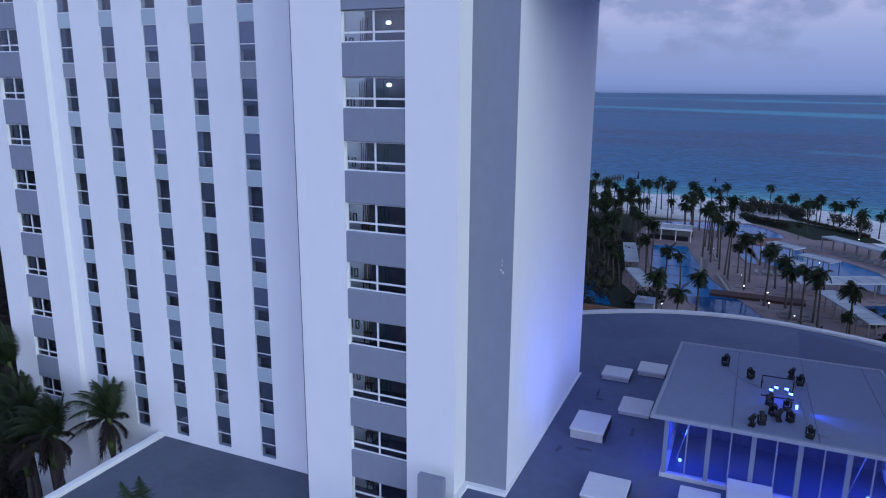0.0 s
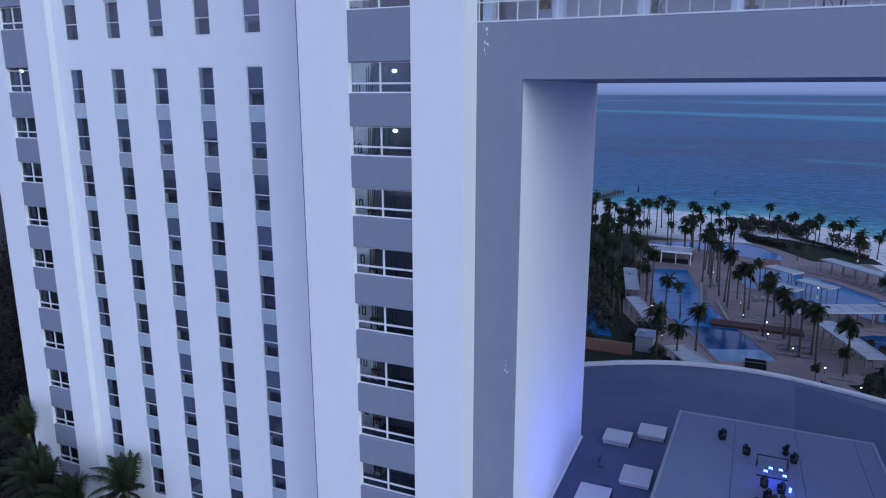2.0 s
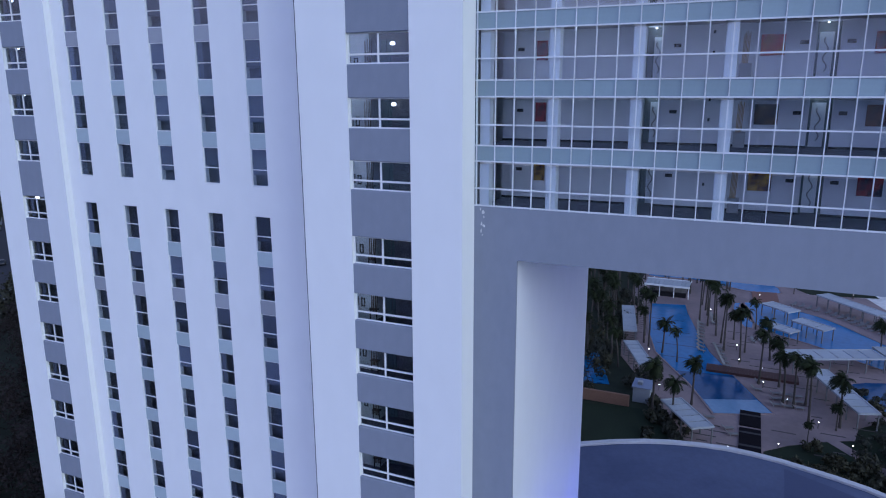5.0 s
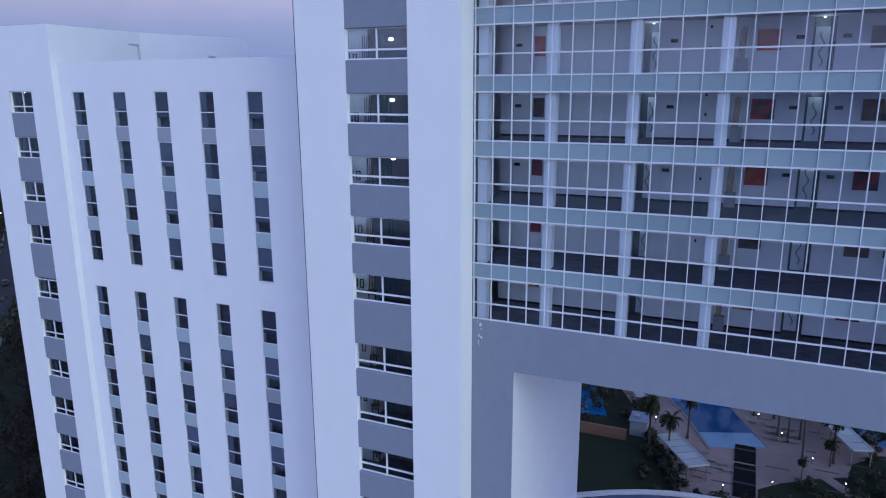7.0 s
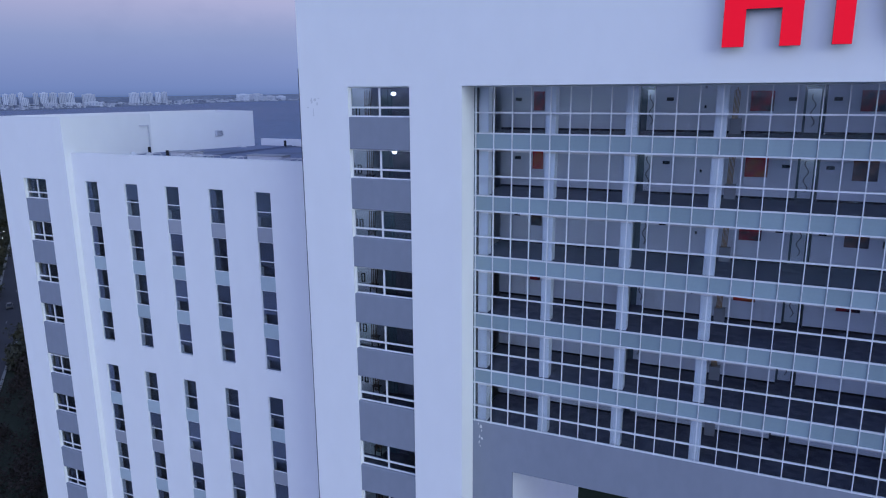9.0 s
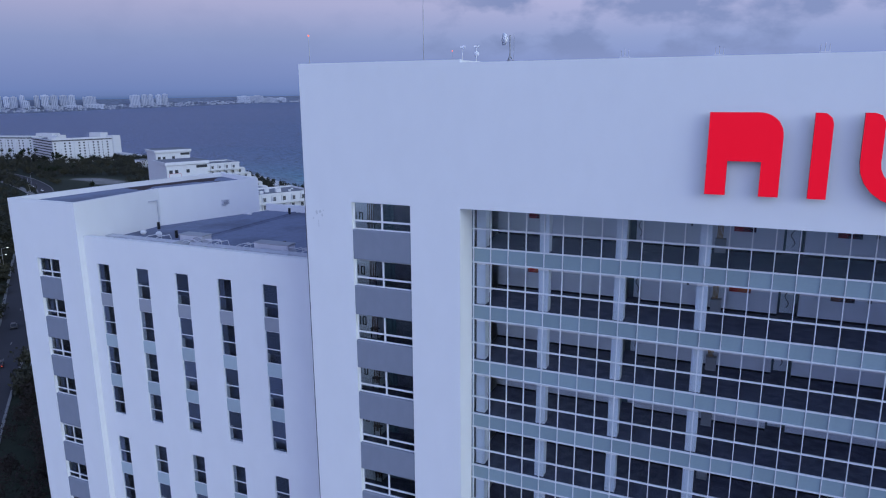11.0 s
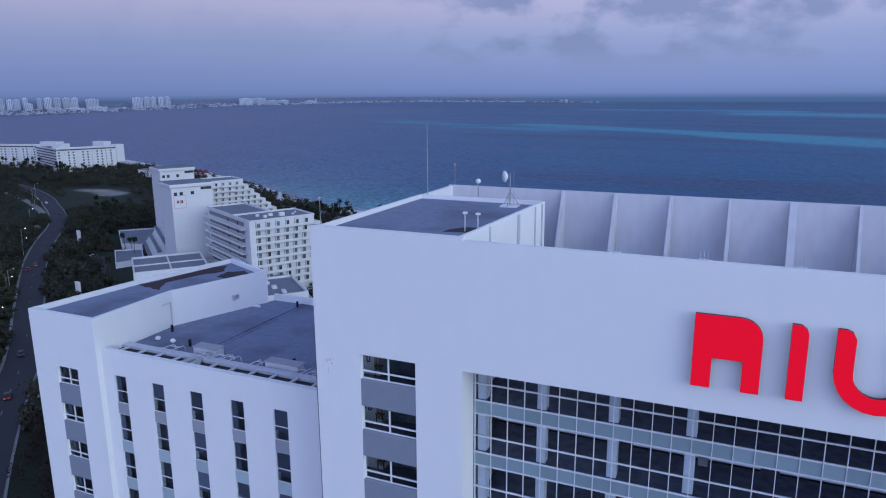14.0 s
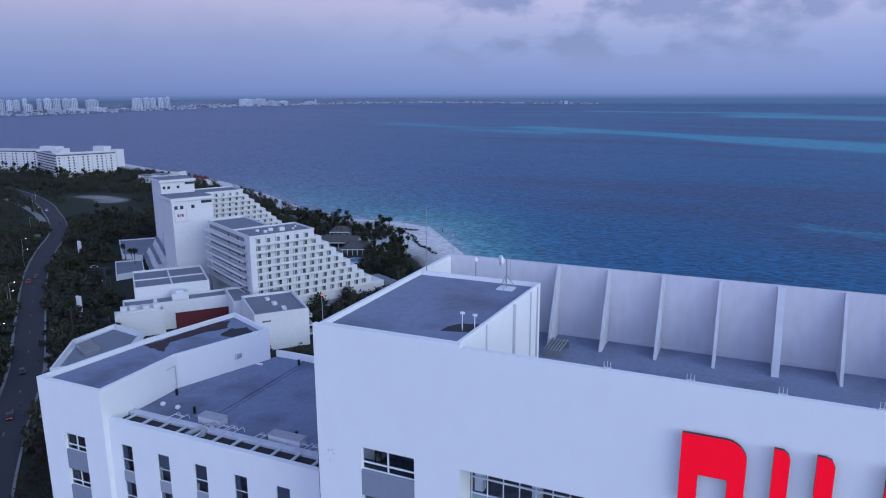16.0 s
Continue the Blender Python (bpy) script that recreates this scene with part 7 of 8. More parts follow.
def turned(corner):
    """The low blocks face about ten degrees more to the east than the stepped hotel."""
    return Matrix(((0.652, -0.758, 0, corner[0]), (0.758, 0.652, 0, corner[1]), (0, 0, 1, 0), (0, 0, 0, 1)))


def block(name, label, a0, a1, b0, b1, top, panels=0, units=(), corner=None):
    t = thing(name, label, "building", (0, 0, 0))
    t.matrix_basis = turned(corner) if corner else oriented(Vector((C1.x, C1.y, 0)))
    low_blocks[name] = t
    part("wall_shell", boxes((a0, a1, b0, b1, GROUND, top)), WALLW, t)
    part("roof", boxes((a0 + 0.4, a1 - 0.4, b0 + 0.4, b1 - 0.4, top, top + 0.08)), ROOFN, t)
    part("parapet", rim([(a0, b0), (a1, b0), (a1, b1), (a0, b1)], 0.5, top, top + 0.9), WALLW, t)
    for i in range(panels):
        p0 = b0 + 0.8 + (b1 - b0 - 1.2) * i / panels
        part("roof_rib", boxes((a0 + 0.5, a1 - 0.5, p0 - 0.3, p0 + 0.3, top + 0.08, top + 0.5)), WALLW, t)
    for x, y, w, d, h in units:
        part("roof_unit", bevel(boxes((x, x + w, y, y + d, top + 0.08, top + h)), 0.1), WALLW, t)
    return t


block("ballroom_block", "white low block with a ribbed grey roof", 0, 27, 0, 28, -9.0, 0, (), B0)
ball = low_blocks["ballroom_block"]
for a0, a1, b0, b1 in ((0.5, 26.5, 13.7, 14.3), (13.2, 13.8, 0.5, 13.7), (13.2, 13.8, 14.3, 27.5)):
    part("roof_rib", boxes((a0, a1, b0, b1, -8.92, -8.5)), WALLW, ball)
block("service_walk", "white lower terrace round the ballroom block", -4.5, 34, -9.5, 0, -13.2, 0, ((6, -6, 1.2, 1.2, 1.2), (12.5, -6.5, 6.0, 5.5, 2.8), (14, -5.5, 3.0, 3.5, 3.4)), B0)
block("plant_block", "white service block with roof fans", -7.5, 9, -14, -9.5, -14.6, 0, ((-5.5, -12.6, 2.2, 2.2, 2.9), (-2.5, -12.6, 2.2, 2.2, 2.9), (2.0, -12.4, 2.0, 2.0, 2.6), (5.5, -12.6, 2.0, 2.4, 3.0), (-6.8, -13.7, 14.5, 0.5, 1.6)), B0)
block("low_white_block", "white low hotel block with a flat grey roof", 0, 18.6, 0, 25.4, -10.5, 0, ((10.5, 3.5, 1.4, 3.0, 1.0), (8.5, 10.5, 1.6, 2.6, 1.1), (7.5, 17.5, 1.4, 2.6, 0.9)), B1)
for z in (-13.4, -16.6, -19.8):
    part("side_balcony", bevel(boxes((18.6, 20.2, 1.5, 8.5, z - 0.2, z + 0.1), (20.05, 20.2, 1.5, 8.5, z + 0.1, z + 1.0)), 0.03), WALLW, low_blocks["low_white_block"])
for a0 in (2.6, 3.6, 4.6):
    part("wall_slot", boxes((a0, a0 + 0.8, -0.05, 0.0, -12.7, -12.2)), DKWIN, low_blocks["low_white_block"])
block("link_block", "narrow white link between the hotel blocks", -3, 18, 25.4, 46, -12.3, 0, ((9.5, 31, 1.6, 2.8, 1.2), (8.5, 27.5, 1.6, 2.8, 1.2)), B1)
rl = thing("red_wall", "dark red recessed wall below the service roof", "wall", (0, 0, 0))
rl.matrix_basis = turned(B0)
part("wall", boxes((13, 37, -9.9, -9.6, GROUND, -17.0)), material("dark_red_wall", (0.12, 0.022, 0.028), 0.8, var=0.15), rl)
t = thing("atrium_roof", "stepped white terraces with dark sloping glass", "building", (0, 0, 0))
at = C1 + UX * -12.6 + VX * 93
al = (VX * 50 + UX * 9).normalized()                                        # along the steps
t.matrix_basis = Matrix(((al.y, al.x, 0, at.x), (-al.x, al.y, 0, at.y), (0, 0, 1, 0), (0, 0, 0, 1)))
for i, z in enumerate((-20.0, -16.2, -12.8, -9.0)):
    a0 = 3.4 * i
    part("terrace_step", boxes((a0 + 0.5, a0 + 4.4, 0, 52, GROUND, z - 0.9)), WALLW, t)
    part("glass_band", boxes((a0 + 0.1, a0 + 1.7, 0.2, 51.8, z - 0.5, z)), ROOFN, t, "dark sloping glass band")
    for k in range(9):
        bm = bmesh.new()
        q = [bm.verts.new(p) for p in ((a0 + 1.7, 1 + 6 * k, z - 0.9), (a0 + 3.6, 1 + 6 * k, z - 0.9), (a0 + 3.6, 1 + 6 * k, z + 2.6), (a0 + 1.7, 1.5 + 6 * k, z - 0.9), (a0 + 3.6, 1.5 + 6 * k, z - 0.9), (a0 + 3.6, 1.5 + 6 * k, z + 2.6))]
        for f in ((0, 1, 2), (5, 4, 3), (0, 2, 5, 3), (1, 4, 5, 2), (0, 3, 4, 1)):
            bm.faces.new([q[n] for n in f])
        part("terrace_fin", bm, WALLW, t)


def flat_roof(name, label, quad, top):
    """A low building on a four-sided plan in the hotel's axes."""
    pts = [(C1 + UX * a + VX * b) for a, b in quad]
    pts = [(p.x, p.y) for p in pts]
    t = thing(name, label, "building", (pts[0][0], pts[0][1], GROUND))
    part("wall_shell", prism(pts, GROUND, top), WALLW, t)
    mid = (sum(p[0] for p in pts) / 4, sum(p[1] for p in pts) / 4)
    part("roof", prism([(mid[0] + (p[0] - mid[0]) * 0.97, mid[1] + (p[1] - mid[1]) * 0.97) for p in pts], top, top + 0.08), ROOFN, t)
    part("parapet", rim(pts, 0.5, top, top + 0.7), WALLW, t)


flat_roof("low_lobby_roof", "low flat roof beside the atrium", ((-14, 143), (-6, 133.5), (18, 177), (-6, 184)), -20.8)
flat_roof("low_lobby_wing", "low flat lobby wing roof", ((-27.4, 97.5), (-14, 99), (-8.6, 123.5), (-21, 127.5)), -20.8)

# small flat-roofed annexe beyond the stair tower
an = thing("annexe", "white annexe with a roof machine yard", "building", (-158, 103, GROUND))
part("wall_shell", prism([(-150, 86), (-164, 104), (-164.5, 119), (-150, 117), (-138, 98)], GROUND, -11), WALLW, an)
part("roof", prism([(-150.3, 88), (-162.6, 104.2), (-163, 117.5), (-151, 115.6), (-140, 98.4)], -11, -10.92), ROOFN, an)
part("parapet", rim([(-150, 86), (-164, 104), (-164.5, 119), (-150, 117), (-138, 98)], -0.6, -11.4, -10.0), WALLW, an)
for i in range(6):
    part("roof_unit", boxes((-160 + 1.7 * i, -159 + 1.7 * i, 101 - 0.8 * i, 106 - 0.8 * i, -10.92, -9.9)), METAL, an)

# thatched beach restaurants
THATCH = material("grey_thatch", (0.12, 0.115, 0.115), 0.95, var=0.3, scale=0.6, grain=6, bump=0.4)
for x, y, w, d, yaw in ((-177, 293, 15, 20, 23), (-197, 303, 25, 19, 23), (-209, 327, 13, 10, 23)):
    h = thing("beach_pavilion", "open beach pavilion under a grey hipped roof", "pavilion", (0, 0, 0))
    bm = bmesh.new()
    lo = [bm.verts.new(p) for p in ((-w / 2, -d / 2, 3.2), (w / 2, -d / 2, 3.2), (w / 2, d / 2, 3.2), (-w / 2, d / 2, 3.2))]
    hi = [bm.verts.new((-w * 0.22, 0, 6.2)), bm.verts.new((w * 0.22, 0, 6.2))]
    for f in ((lo[0], lo[1], hi[1], hi[0]), (lo[1], lo[2], hi[1]), (lo[2], lo[3], hi[0], hi[1]), (lo[3], lo[0], hi[0]), (lo[3], lo[2], lo[1], lo[0])):
        bm.faces.new(f)
    part("roof", bm, THATCH, h)
    part("eaves", boxes((-w / 2 - 0.1, w / 2 + 0.1, -d / 2 - 0.1, -d / 2 + 0.1, 2.9, 3.3)), WALLW, h)
    for i in range(6):
        for s in (-1, 1):
            x_ = -w / 2 + 0.5 + (w - 1) * i / 5
            part("post", boxes((x_ - 0.15, x_ + 0.15, s * (d / 2 - 0.4) - 0.15, s * (d / 2 - 0.4) + 0.15, 0, 3.2)), WALLW, h)
    h.matrix_basis = pose(x, y, GROUND, 0, 0, yaw)

# ---- the far hotel on the point ----
rs0 = np.random.RandomState(21)
fh_ = thing("far_hotel", "long white eight-storey hotel on the headland", "building", (-660, 510, GROUND))
segs = [((-654, 475), (-628, 528), 24.3), ((-654, 475.3), (-728, 506), 23.6), ((-728, 506), (-790, 490), 24.4)]
fwin = to_mesh("window", boxes((-0.8, 0.8, -0.06, 0.06, -0.75, 0.75)), DKWIN)
for (x0, y0), (x1, y1), h in segs:
    d = Vector((x1 - x0, y1 - y0, 0))
    L = d.length
    d.normalize()
    nrm = Vector((d.y, -d.x, 0))
    if nrm.dot(Vector((20 - x0, -33 - y0, 0))) < 0:
        nrm = -nrm
    bm = bmesh.new()
    q = [Vector((x0, y0, 0)), Vector((x1, y1, 0)), Vector((x1, y1, 0)) - nrm * 16, Vector((x0, y0, 0)) - nrm * 16]
    part("wall", prism([(p.x, p.y) for p in q], GROUND, GROUND + h), WALLW, fh_)
    part("roof", prism([(p.x * 0.999, p.y * 0.999) for p in q], GROUND + h, GROUND + h + 0.3), ROOFN, fh_)
    part("parapet", rim([(p.x, p.y) for p in q], 0.6, GROUND + h, GROUND + h + 1.2), WALLW, fh_)
    edge_band = boxes((0, L, -0.25, 0.25, GROUND + h - 1.1, GROUND + h - 0.2))
    bmesh.ops.rotate(edge_band, matrix=Matrix.Rotation(math.atan2(d.y, d.x), 3, "Z"), verts=edge_band.verts)
    bmesh.ops.translate(edge_band, vec=(x0 + nrm.x * 0.1, y0 + nrm.y * 0.1, 0), verts=edge_band.verts)
    part("roof_cornice", edge_band, ROOFDK, fh_, "dark cornice below the parapet")
    for f in range(7 if h != 23.6 else 0):
        z = GROUND + 3.2 + 2.95 * f
        for k in range(int(L / 4.7)):
            c = Vector((x0, y0, 0)) + d * (2.4 + 4.7 * k) + nrm * 0.08
            w = link("window", fwin, fh_, (c.x, c.y, z))
            w.rotation_euler = (0, 0, math.atan2(d.y, d.x))
    if h == 23.6:
        for f in range(6):
            z = GROUND + 5.4 + 2.95 * f
            m = boxes((L * 0.04, L * 0.94, -0.1, 0.1, -0.55, 0.55))
            bmesh.ops.rotate(m, matrix=Matrix.Rotation(math.atan2(d.y, d.x), 3, "Z"), verts=m.verts)
            bmesh.ops.translate(m, vec=(x0 + nrm.x * 0.3, y0 + nrm.y * 0.3, z), verts=m.verts)
            part("gallery_opening", m, DKWIN, fh_)
    for k in range(int(L / 14) if h != 23.6 else 0):
        c = Vector((x0, y0, 0)) + d * (6.8 + 14.4 * k) + nrm * 0.5
        m = boxes((-0.8, 0.8, -0.6, 0.6, GROUND, GROUND + h - 1))
        bmesh.ops.rotate(m, matrix=Matrix.Rotation(math.atan2(d.y, d.x), 3, "Z"), verts=m.verts)
        bmesh.ops.translate(m, vec=(c.x, c.y, 0), verts=m.verts)
        part("pilaster", m, WALLW, fh_)
for x, y, w, h in ((-631, 533, 5, 27.2), (-684, 503, 7, 26.5), (-735, 532, 14, 28), (-668, 545, 9, 29), (-700, 520, 4, 27)):
    part("roof_house", boxes((x - w, x + w, y - 5, y + 5, GROUND + 8, GROUND + h)), WALLW, fh_)

for x, y in ((-655, 520), (-648, 512), (-745, 515)):
    part("roof_mast", tube(bmesh.new(), (x, y, GROUND + 23), (x, y, GROUND + 31), 0.16, 0.1, 5), METAL, fh_)

# palms before it
for k in range(26):
    x, y = rs0.uniform(-760, -600), rs0.uniform(455, 490)
    o = copy_thing(kinds[int(rs0.randint(0, 5))][1], Matrix())
    o.matrix_basis = pose(x, y, GROUND, 0, 0, rs0.uniform(0, 360)) @ Matrix.Scale(rs0.uniform(1.0, 1.5), 4)

# white villas by the far beach
for x, y, w, h in ((-524, 491, 9, 8), (-510, 500, 6, 11), (-496, 484, 7, 7), (-538, 486, 7, 7)):
    vl = thing("beach_villa", "small white flat-roofed beach villa", "villa", (x, y, GROUND))
    part("wall_shell", boxes((x - w, x + w, y - 5, y + 5, GROUND, GROUND + h)), WALLW, vl)
    part("roof", boxes((x - w - 0.5, x + w + 0.5, y - 5.5, y + 5.5, GROUND + h, GROUND + h + 0.5)), ROOFN, vl)
REDROOF = material("red_tile_roof", (0.13, 0.04, 0.04), 0.85, var=0.2)
for x, y in ((-484, 496), (-474, 492), (-466, 490)):
    vl = thing("red_roof_house", "low house with a pitched red roof", "house", (x, y, GROUND))
    part("wall_shell", boxes((x - 5, x + 5, y - 4, y + 4, GROUND, GROUND + 6)), WALLW, vl)
    bm = bmesh.new()
    tube(bm, (x, y, GROUND + 5), (x, y, GROUND + 9), 7, 0.3, 4)
    part("roof", bm, REDROOF, vl)

# ---- woods ----
rs = np.random.RandomState(9)
wp = np.array(way)


def clear_of(x, y, gap=7.8):
    d = np.sqrt(((wp - (x, y)) ** 2).sum(1)).min()
    if d < gap:
        return False
    e = Vector((x - C1.x, y - C1.y, 0))
    a, b = e.dot(UX), e.dot(VX)
    if -66 < a < 70 and -44 < b < 50 and not (a < -44) and not (a > 14 and b < -3):
        return False
    if -34 < a < 30 and 46 < b < 142:
        return False
    if -16 < a < 20 and 138 < b < 188:
        return False
    if 20 < a < 82 and 126 < b < 150:
        return False
    p = Vector((x + 191, y - 301, 0)) @ Matrix.Rotation(math.radians(23), 3, "Z")
    if abs(p.x) < 26 and abs(p.y) < 14:
        return False
    if -170 < x < -132 and 82 < y < 123:
        return False
    if (x + 488) ** 2 / 44 ** 2 + (y - 385) ** 2 / 28 ** 2 < 1:
        return False
    if (x + 440) ** 2 / 55 ** 2 + (y - 345) ** 2 / 30 ** 2 < 1:
        return False
    return True


trees = []
tries = 0
while len(trees) < 2300 and tries < 48000:
    tries += 1
    x, y = rs.uniform(-780, -40), rs.uniform(-40, 540)
    ins_ = float(inland(np.array([x]), np.array([y]))[0])
    lat = (y + 33) - (20 - x) * 0.56
    if ins_ < 22 or lat < -40 or not clear_of(x, y) or (-240 < x < -100 and y > 255):
        continue
    if (x > -130 and y < 110) or (x > -70 and y > 30) or (-216 < x < -186 and 120 < y < 150):
        continue
    bend_lawn = -560 < x < -400 and 240 < y < 330
    if bend_lawn and rs.uniform() < 0.8:
        continue
    if -300 < x < -200 and 165 < y < 235 and rs.uniform() < 0.15:
        continue
    h = rs.uniform(4.0, 9.0)
    trees.append((x, y, GROUND, rs.uniform(2.4, 5.0), h, 380 if x > -330 else 170))
stuff("coastal_woods", clump_mesh("coastal_woods", trees, 0.6, 12, LEAFW), "dense dark scrub and trees between the road and the hotels", "woods")
near_woods = []
for k in range(900):
    x, y = rs.uniform(-135, -38), rs.uniform(-35, 115)
    if clear_of(x, y) and y < 112 - (x + 130) * 0.75:
        near_woods.append((x, y, GROUND, rs.uniform(1.8, 3.6), rs.uniform(4, 9), 330))
stuff("roadside_trees", clump_mesh("roadside_trees", near_woods, 0.26, 17, BROWNLEAF), "dense dark trees between the hotel wing and the road", "woods")
low = []
for k in range(14000):
    if len(low) > 3000:
        break
    x, y = rs.uniform(-420, -130), rs.uniform(20, 330)
    if clear_of(x, y, 7.2) and float(inland(np.array([x]), np.array([y]))[0]) > 95 and (y + 33) - (20 - x) * 0.56 > -40 and not (x > -150 and y > 125):
        low.append((x, y, GROUND, rs.uniform(1.8, 3.6), rs.uniform(1.2, 3.0), 60))
stuff("undergrowth", clump_mesh("undergrowth", low, 0.9, 21, LEAFW), "low dark scrub covering the ground below the trees", "scrub")
# palms and trees of the neighbouring shore: a dense grove on the beach and a belt behind it
grove_edge = [(-200, 326), (-166, 283), (-152, 262), (-131, 240), (-124, 252), (-130, 268), (-148, 292), (-167, 323), (-187, 351), (-204, 349)]
belt_edge = [(-262, 352), (-242, 337), (-223, 318), (-207, 318), (-202, 336), (-215, 352), (-240, 366), (-262, 372)]


def within(x, y, ring):
    hit = False
    for (ax, ay), (bx, by) in zip(ring, ring[1:] + ring[:1]):
        if (ay > y) != (by > y) and x < (bx - ax) * (y - ay) / (by - ay) + ax:
            hit = not hit
    return hit


shore_trees = []
for k in range(2600):
    x, y = rs.uniform(-265, -120), rs.uniform(236, 374)
    ins_ = float(inland(np.array([x]), np.array([y]))[0])
    if ins_ > 16 and clear_of(x, y) and (within(x, y, grove_edge) or within(x, y, belt_edge) and rs.uniform() < 0.45):
        shore_trees.append((x, y, GROUND, rs.uniform(1.3, 2.6), rs.uniform(2, 6.5), 90))
for k in range(130):
    s = rs.uniform(0, 1)
    x, y = -225 - 190 * s + rs.uniform(-8, 8), 385 + 95 * s + rs.uniform(-30, 0)
    ins_ = float(inland(np.array([x]), np.array([y]))[0])
    if ins_ > 12:
        shore_trees.append((x, y, GROUND, rs.uniform(2.0, 3.6), rs.uniform(4, 8), 100))
for k in range(46):
    e = C1 + UX * rs.uniform(14, 62) + VX * rs.uniform(-16, -4)
    shore_trees.append((e.x, e.y, GROUND, rs.uniform(1.6, 3.0), rs.uniform(3.5, 7), 110))
stuff("shore_trees", clump_mesh("shore_trees", shore_trees, 0.55, 15, LEAFW), "dark palms and sea grape along the shore", "trees")
# scattered palms among them
for x, y in ((-169.4, 329.4), (-162.6, 320), (-154, 310.3), (-157, 306), (-192, 352), (-196, 358), (-281, 227), (-261, 215), (-268, 220), (-100, 140), (-103, 146)):
    o = copy_thing(kinds[int(rs.randint(0, 5))][1], Matrix())
    o.matrix_basis = pose(x, y, GROUND, 0, 0, rs.uniform(0, 360))
for k in range(560):
    if k < 450:
        x, y = rs.uniform(-265, -120), rs.uniform(236, 374)
        if float(inland(np.array([x]), np.array([y]))[0]) < 16 or not (within(x, y, grove_edge) or within(x, y, belt_edge) and rs.uniform() < 0.5) or not clear_of(x, y):
            continue
    else:
        t_ = rs.randint(20, len(way) - 10)
        x, y = way[t_][0] + rs.uniform(12, 40), way[t_][1] + rs.uniform(6, 26)
        if not clear_of(x, y, 9) or x > -70:
            continue
    s = rs.uniform(0.8, 1.2)
    o = copy_thing(kinds[int(rs.randint(0, 5))][1], Matrix())
    o.matrix_basis = pose(x, y, GROUND, 0, 0, rs.uniform(0, 360)) @ Matrix.Diagonal((s, s, s, 1))

# dark seaweed washed up on the neighbouring beach
weed = []
for k in range(120):
    u = rs.uniform()
    wx, wy = -187 + 57 * u + 4 * math.sin(5 * u), 356 - 54 * u + 3 * math.sin(9 * u)
    weed.append((wx + rs.normal() * 0.7, wy + rs.normal() * 0.7, GROUND - 0.1, rs.uniform(0.3, 0.9), 0.3, 26))
for k in range(60):
    weed.append((-187 + rs.uniform(-6, 14), 362 + rs.uniform(-1.2, 1.2), GROUND - 0.2, rs.uniform(0.4, 1.1), 0.3, 26))
stuff("seaweed", clump_mesh("seaweed", weed, 0.4, 23, LEAFW), "dark line of seaweed washed up on the sand", "seaweed")
hotel_pool = thing("hotel_pool", "small round blue pool beside the beach pavilion", "pool", (-165, 274, GROUND))
ring = [(-165 + 6.5 * math.cos(k * math.pi / 12), 274 + 5.5 * math.sin(k * math.pi / 12)) for k in range(24)]
part("basin_edge", rim(ring, 0.6, GROUND, GROUND + 0.25), WALLW, hotel_pool)
part("water", prism(ring, GROUND + 0.02, GROUND + 0.12), material("small_pool_water", (0.06, 0.22, 0.38), 0.1, var=0.1), hotel_pool)

# ---- reef rock, jetty and breakers ----
ROCK = material("wet_rock", (0.06, 0.058, 0.055), 0.8, var=0.3, scale=0.5, grain=4, bump=0.4)
jt = thing("jetty", "timber jetty with railing posts running out from the beach", "jetty", (-37, 246, SEA))
jetty_at = pose(-37.3, 245.5, 0, 0, 0, -14)
bm = boxes((-1.3, 1.3, 0, 31, SEA + 1.2, SEA + 1.45))
bmesh.ops.transform(bm, matrix=jetty_at, verts=bm.verts)
part("deck", bm, ROCK, jt)
for i in range(11):
    for sd in (-1.2, 1.2):
        bm = boxes((sd - 0.14, sd + 0.14, 0.3 + 3 * i, 0.58 + 3 * i, SEA - 2, SEA + 2.5))
        bmesh.ops.transform(bm, matrix=jetty_at, verts=bm.verts)
        part("pile", bm, ROCK, jt)
for sd in (-1.2, 1.2):
    bm = boxes((sd - 0.06, sd + 0.06, 0.3, 30.9, SEA + 2.3, SEA + 2.42))
    bmesh.ops.transform(bm, matrix=jetty_at, verts=bm.verts)
    part("rail", bm, ROCK, jt)
for x, y, h in ((-24, 285, 3.2), (8, 290, 1.8), (-160, 372, 1.4)):
    bu = thing("channel_marker", "dark channel marker standing in the shallows", "buoy", (x, y, SEA))
    part("cone", tube(bmesh.new(), (x, y, SEA - 0.5), (x, y, SEA + h), 0.55, 0.12, 8), BLACK, bu)
rng = random.Random(31)
for i, (x, y, w, d, h) in enumerate(((24, 214, 6.5, 4, 1.7), (31, 218, 4, 2.5, 1.2), (18, 222, 3, 2, 0.8))):
    rk_ = thing("shore_rock", "low dark rock mound on the beach", "rock", (x, y, GROUND - 1.5))
    bm = bmesh.new()
    bmesh.ops.create_icosphere(bm, subdivisions=3, radius=1)
    for v in bm.verts:
        v.co *= 1 + 0.3 * noise.noise(v.co * 2.3 + Vector((i * 7, 0, 0)))
        v.co = Vector((x + v.co.x * w, y + v.co.y * d, GROUND - 0.9 + v.co.z * h))
    part("rock", bm, ROCK, rk_, smooth=True)

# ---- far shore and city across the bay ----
# aerial haze is mixed into these base colours, paler and bluer with distance
HAZE = material("haze_tinted_wall", (0.43, 0.46, 0.56), 0.9, var=0.12, scale=0.01, grain=0.08, random_tint=0.15)
HAZE2 = material("haze_tinted_wall_dark", (0.21, 0.24, 0.34), 0.9, var=0.2, scale=0.01, grain=0.08, random_tint=0.2)
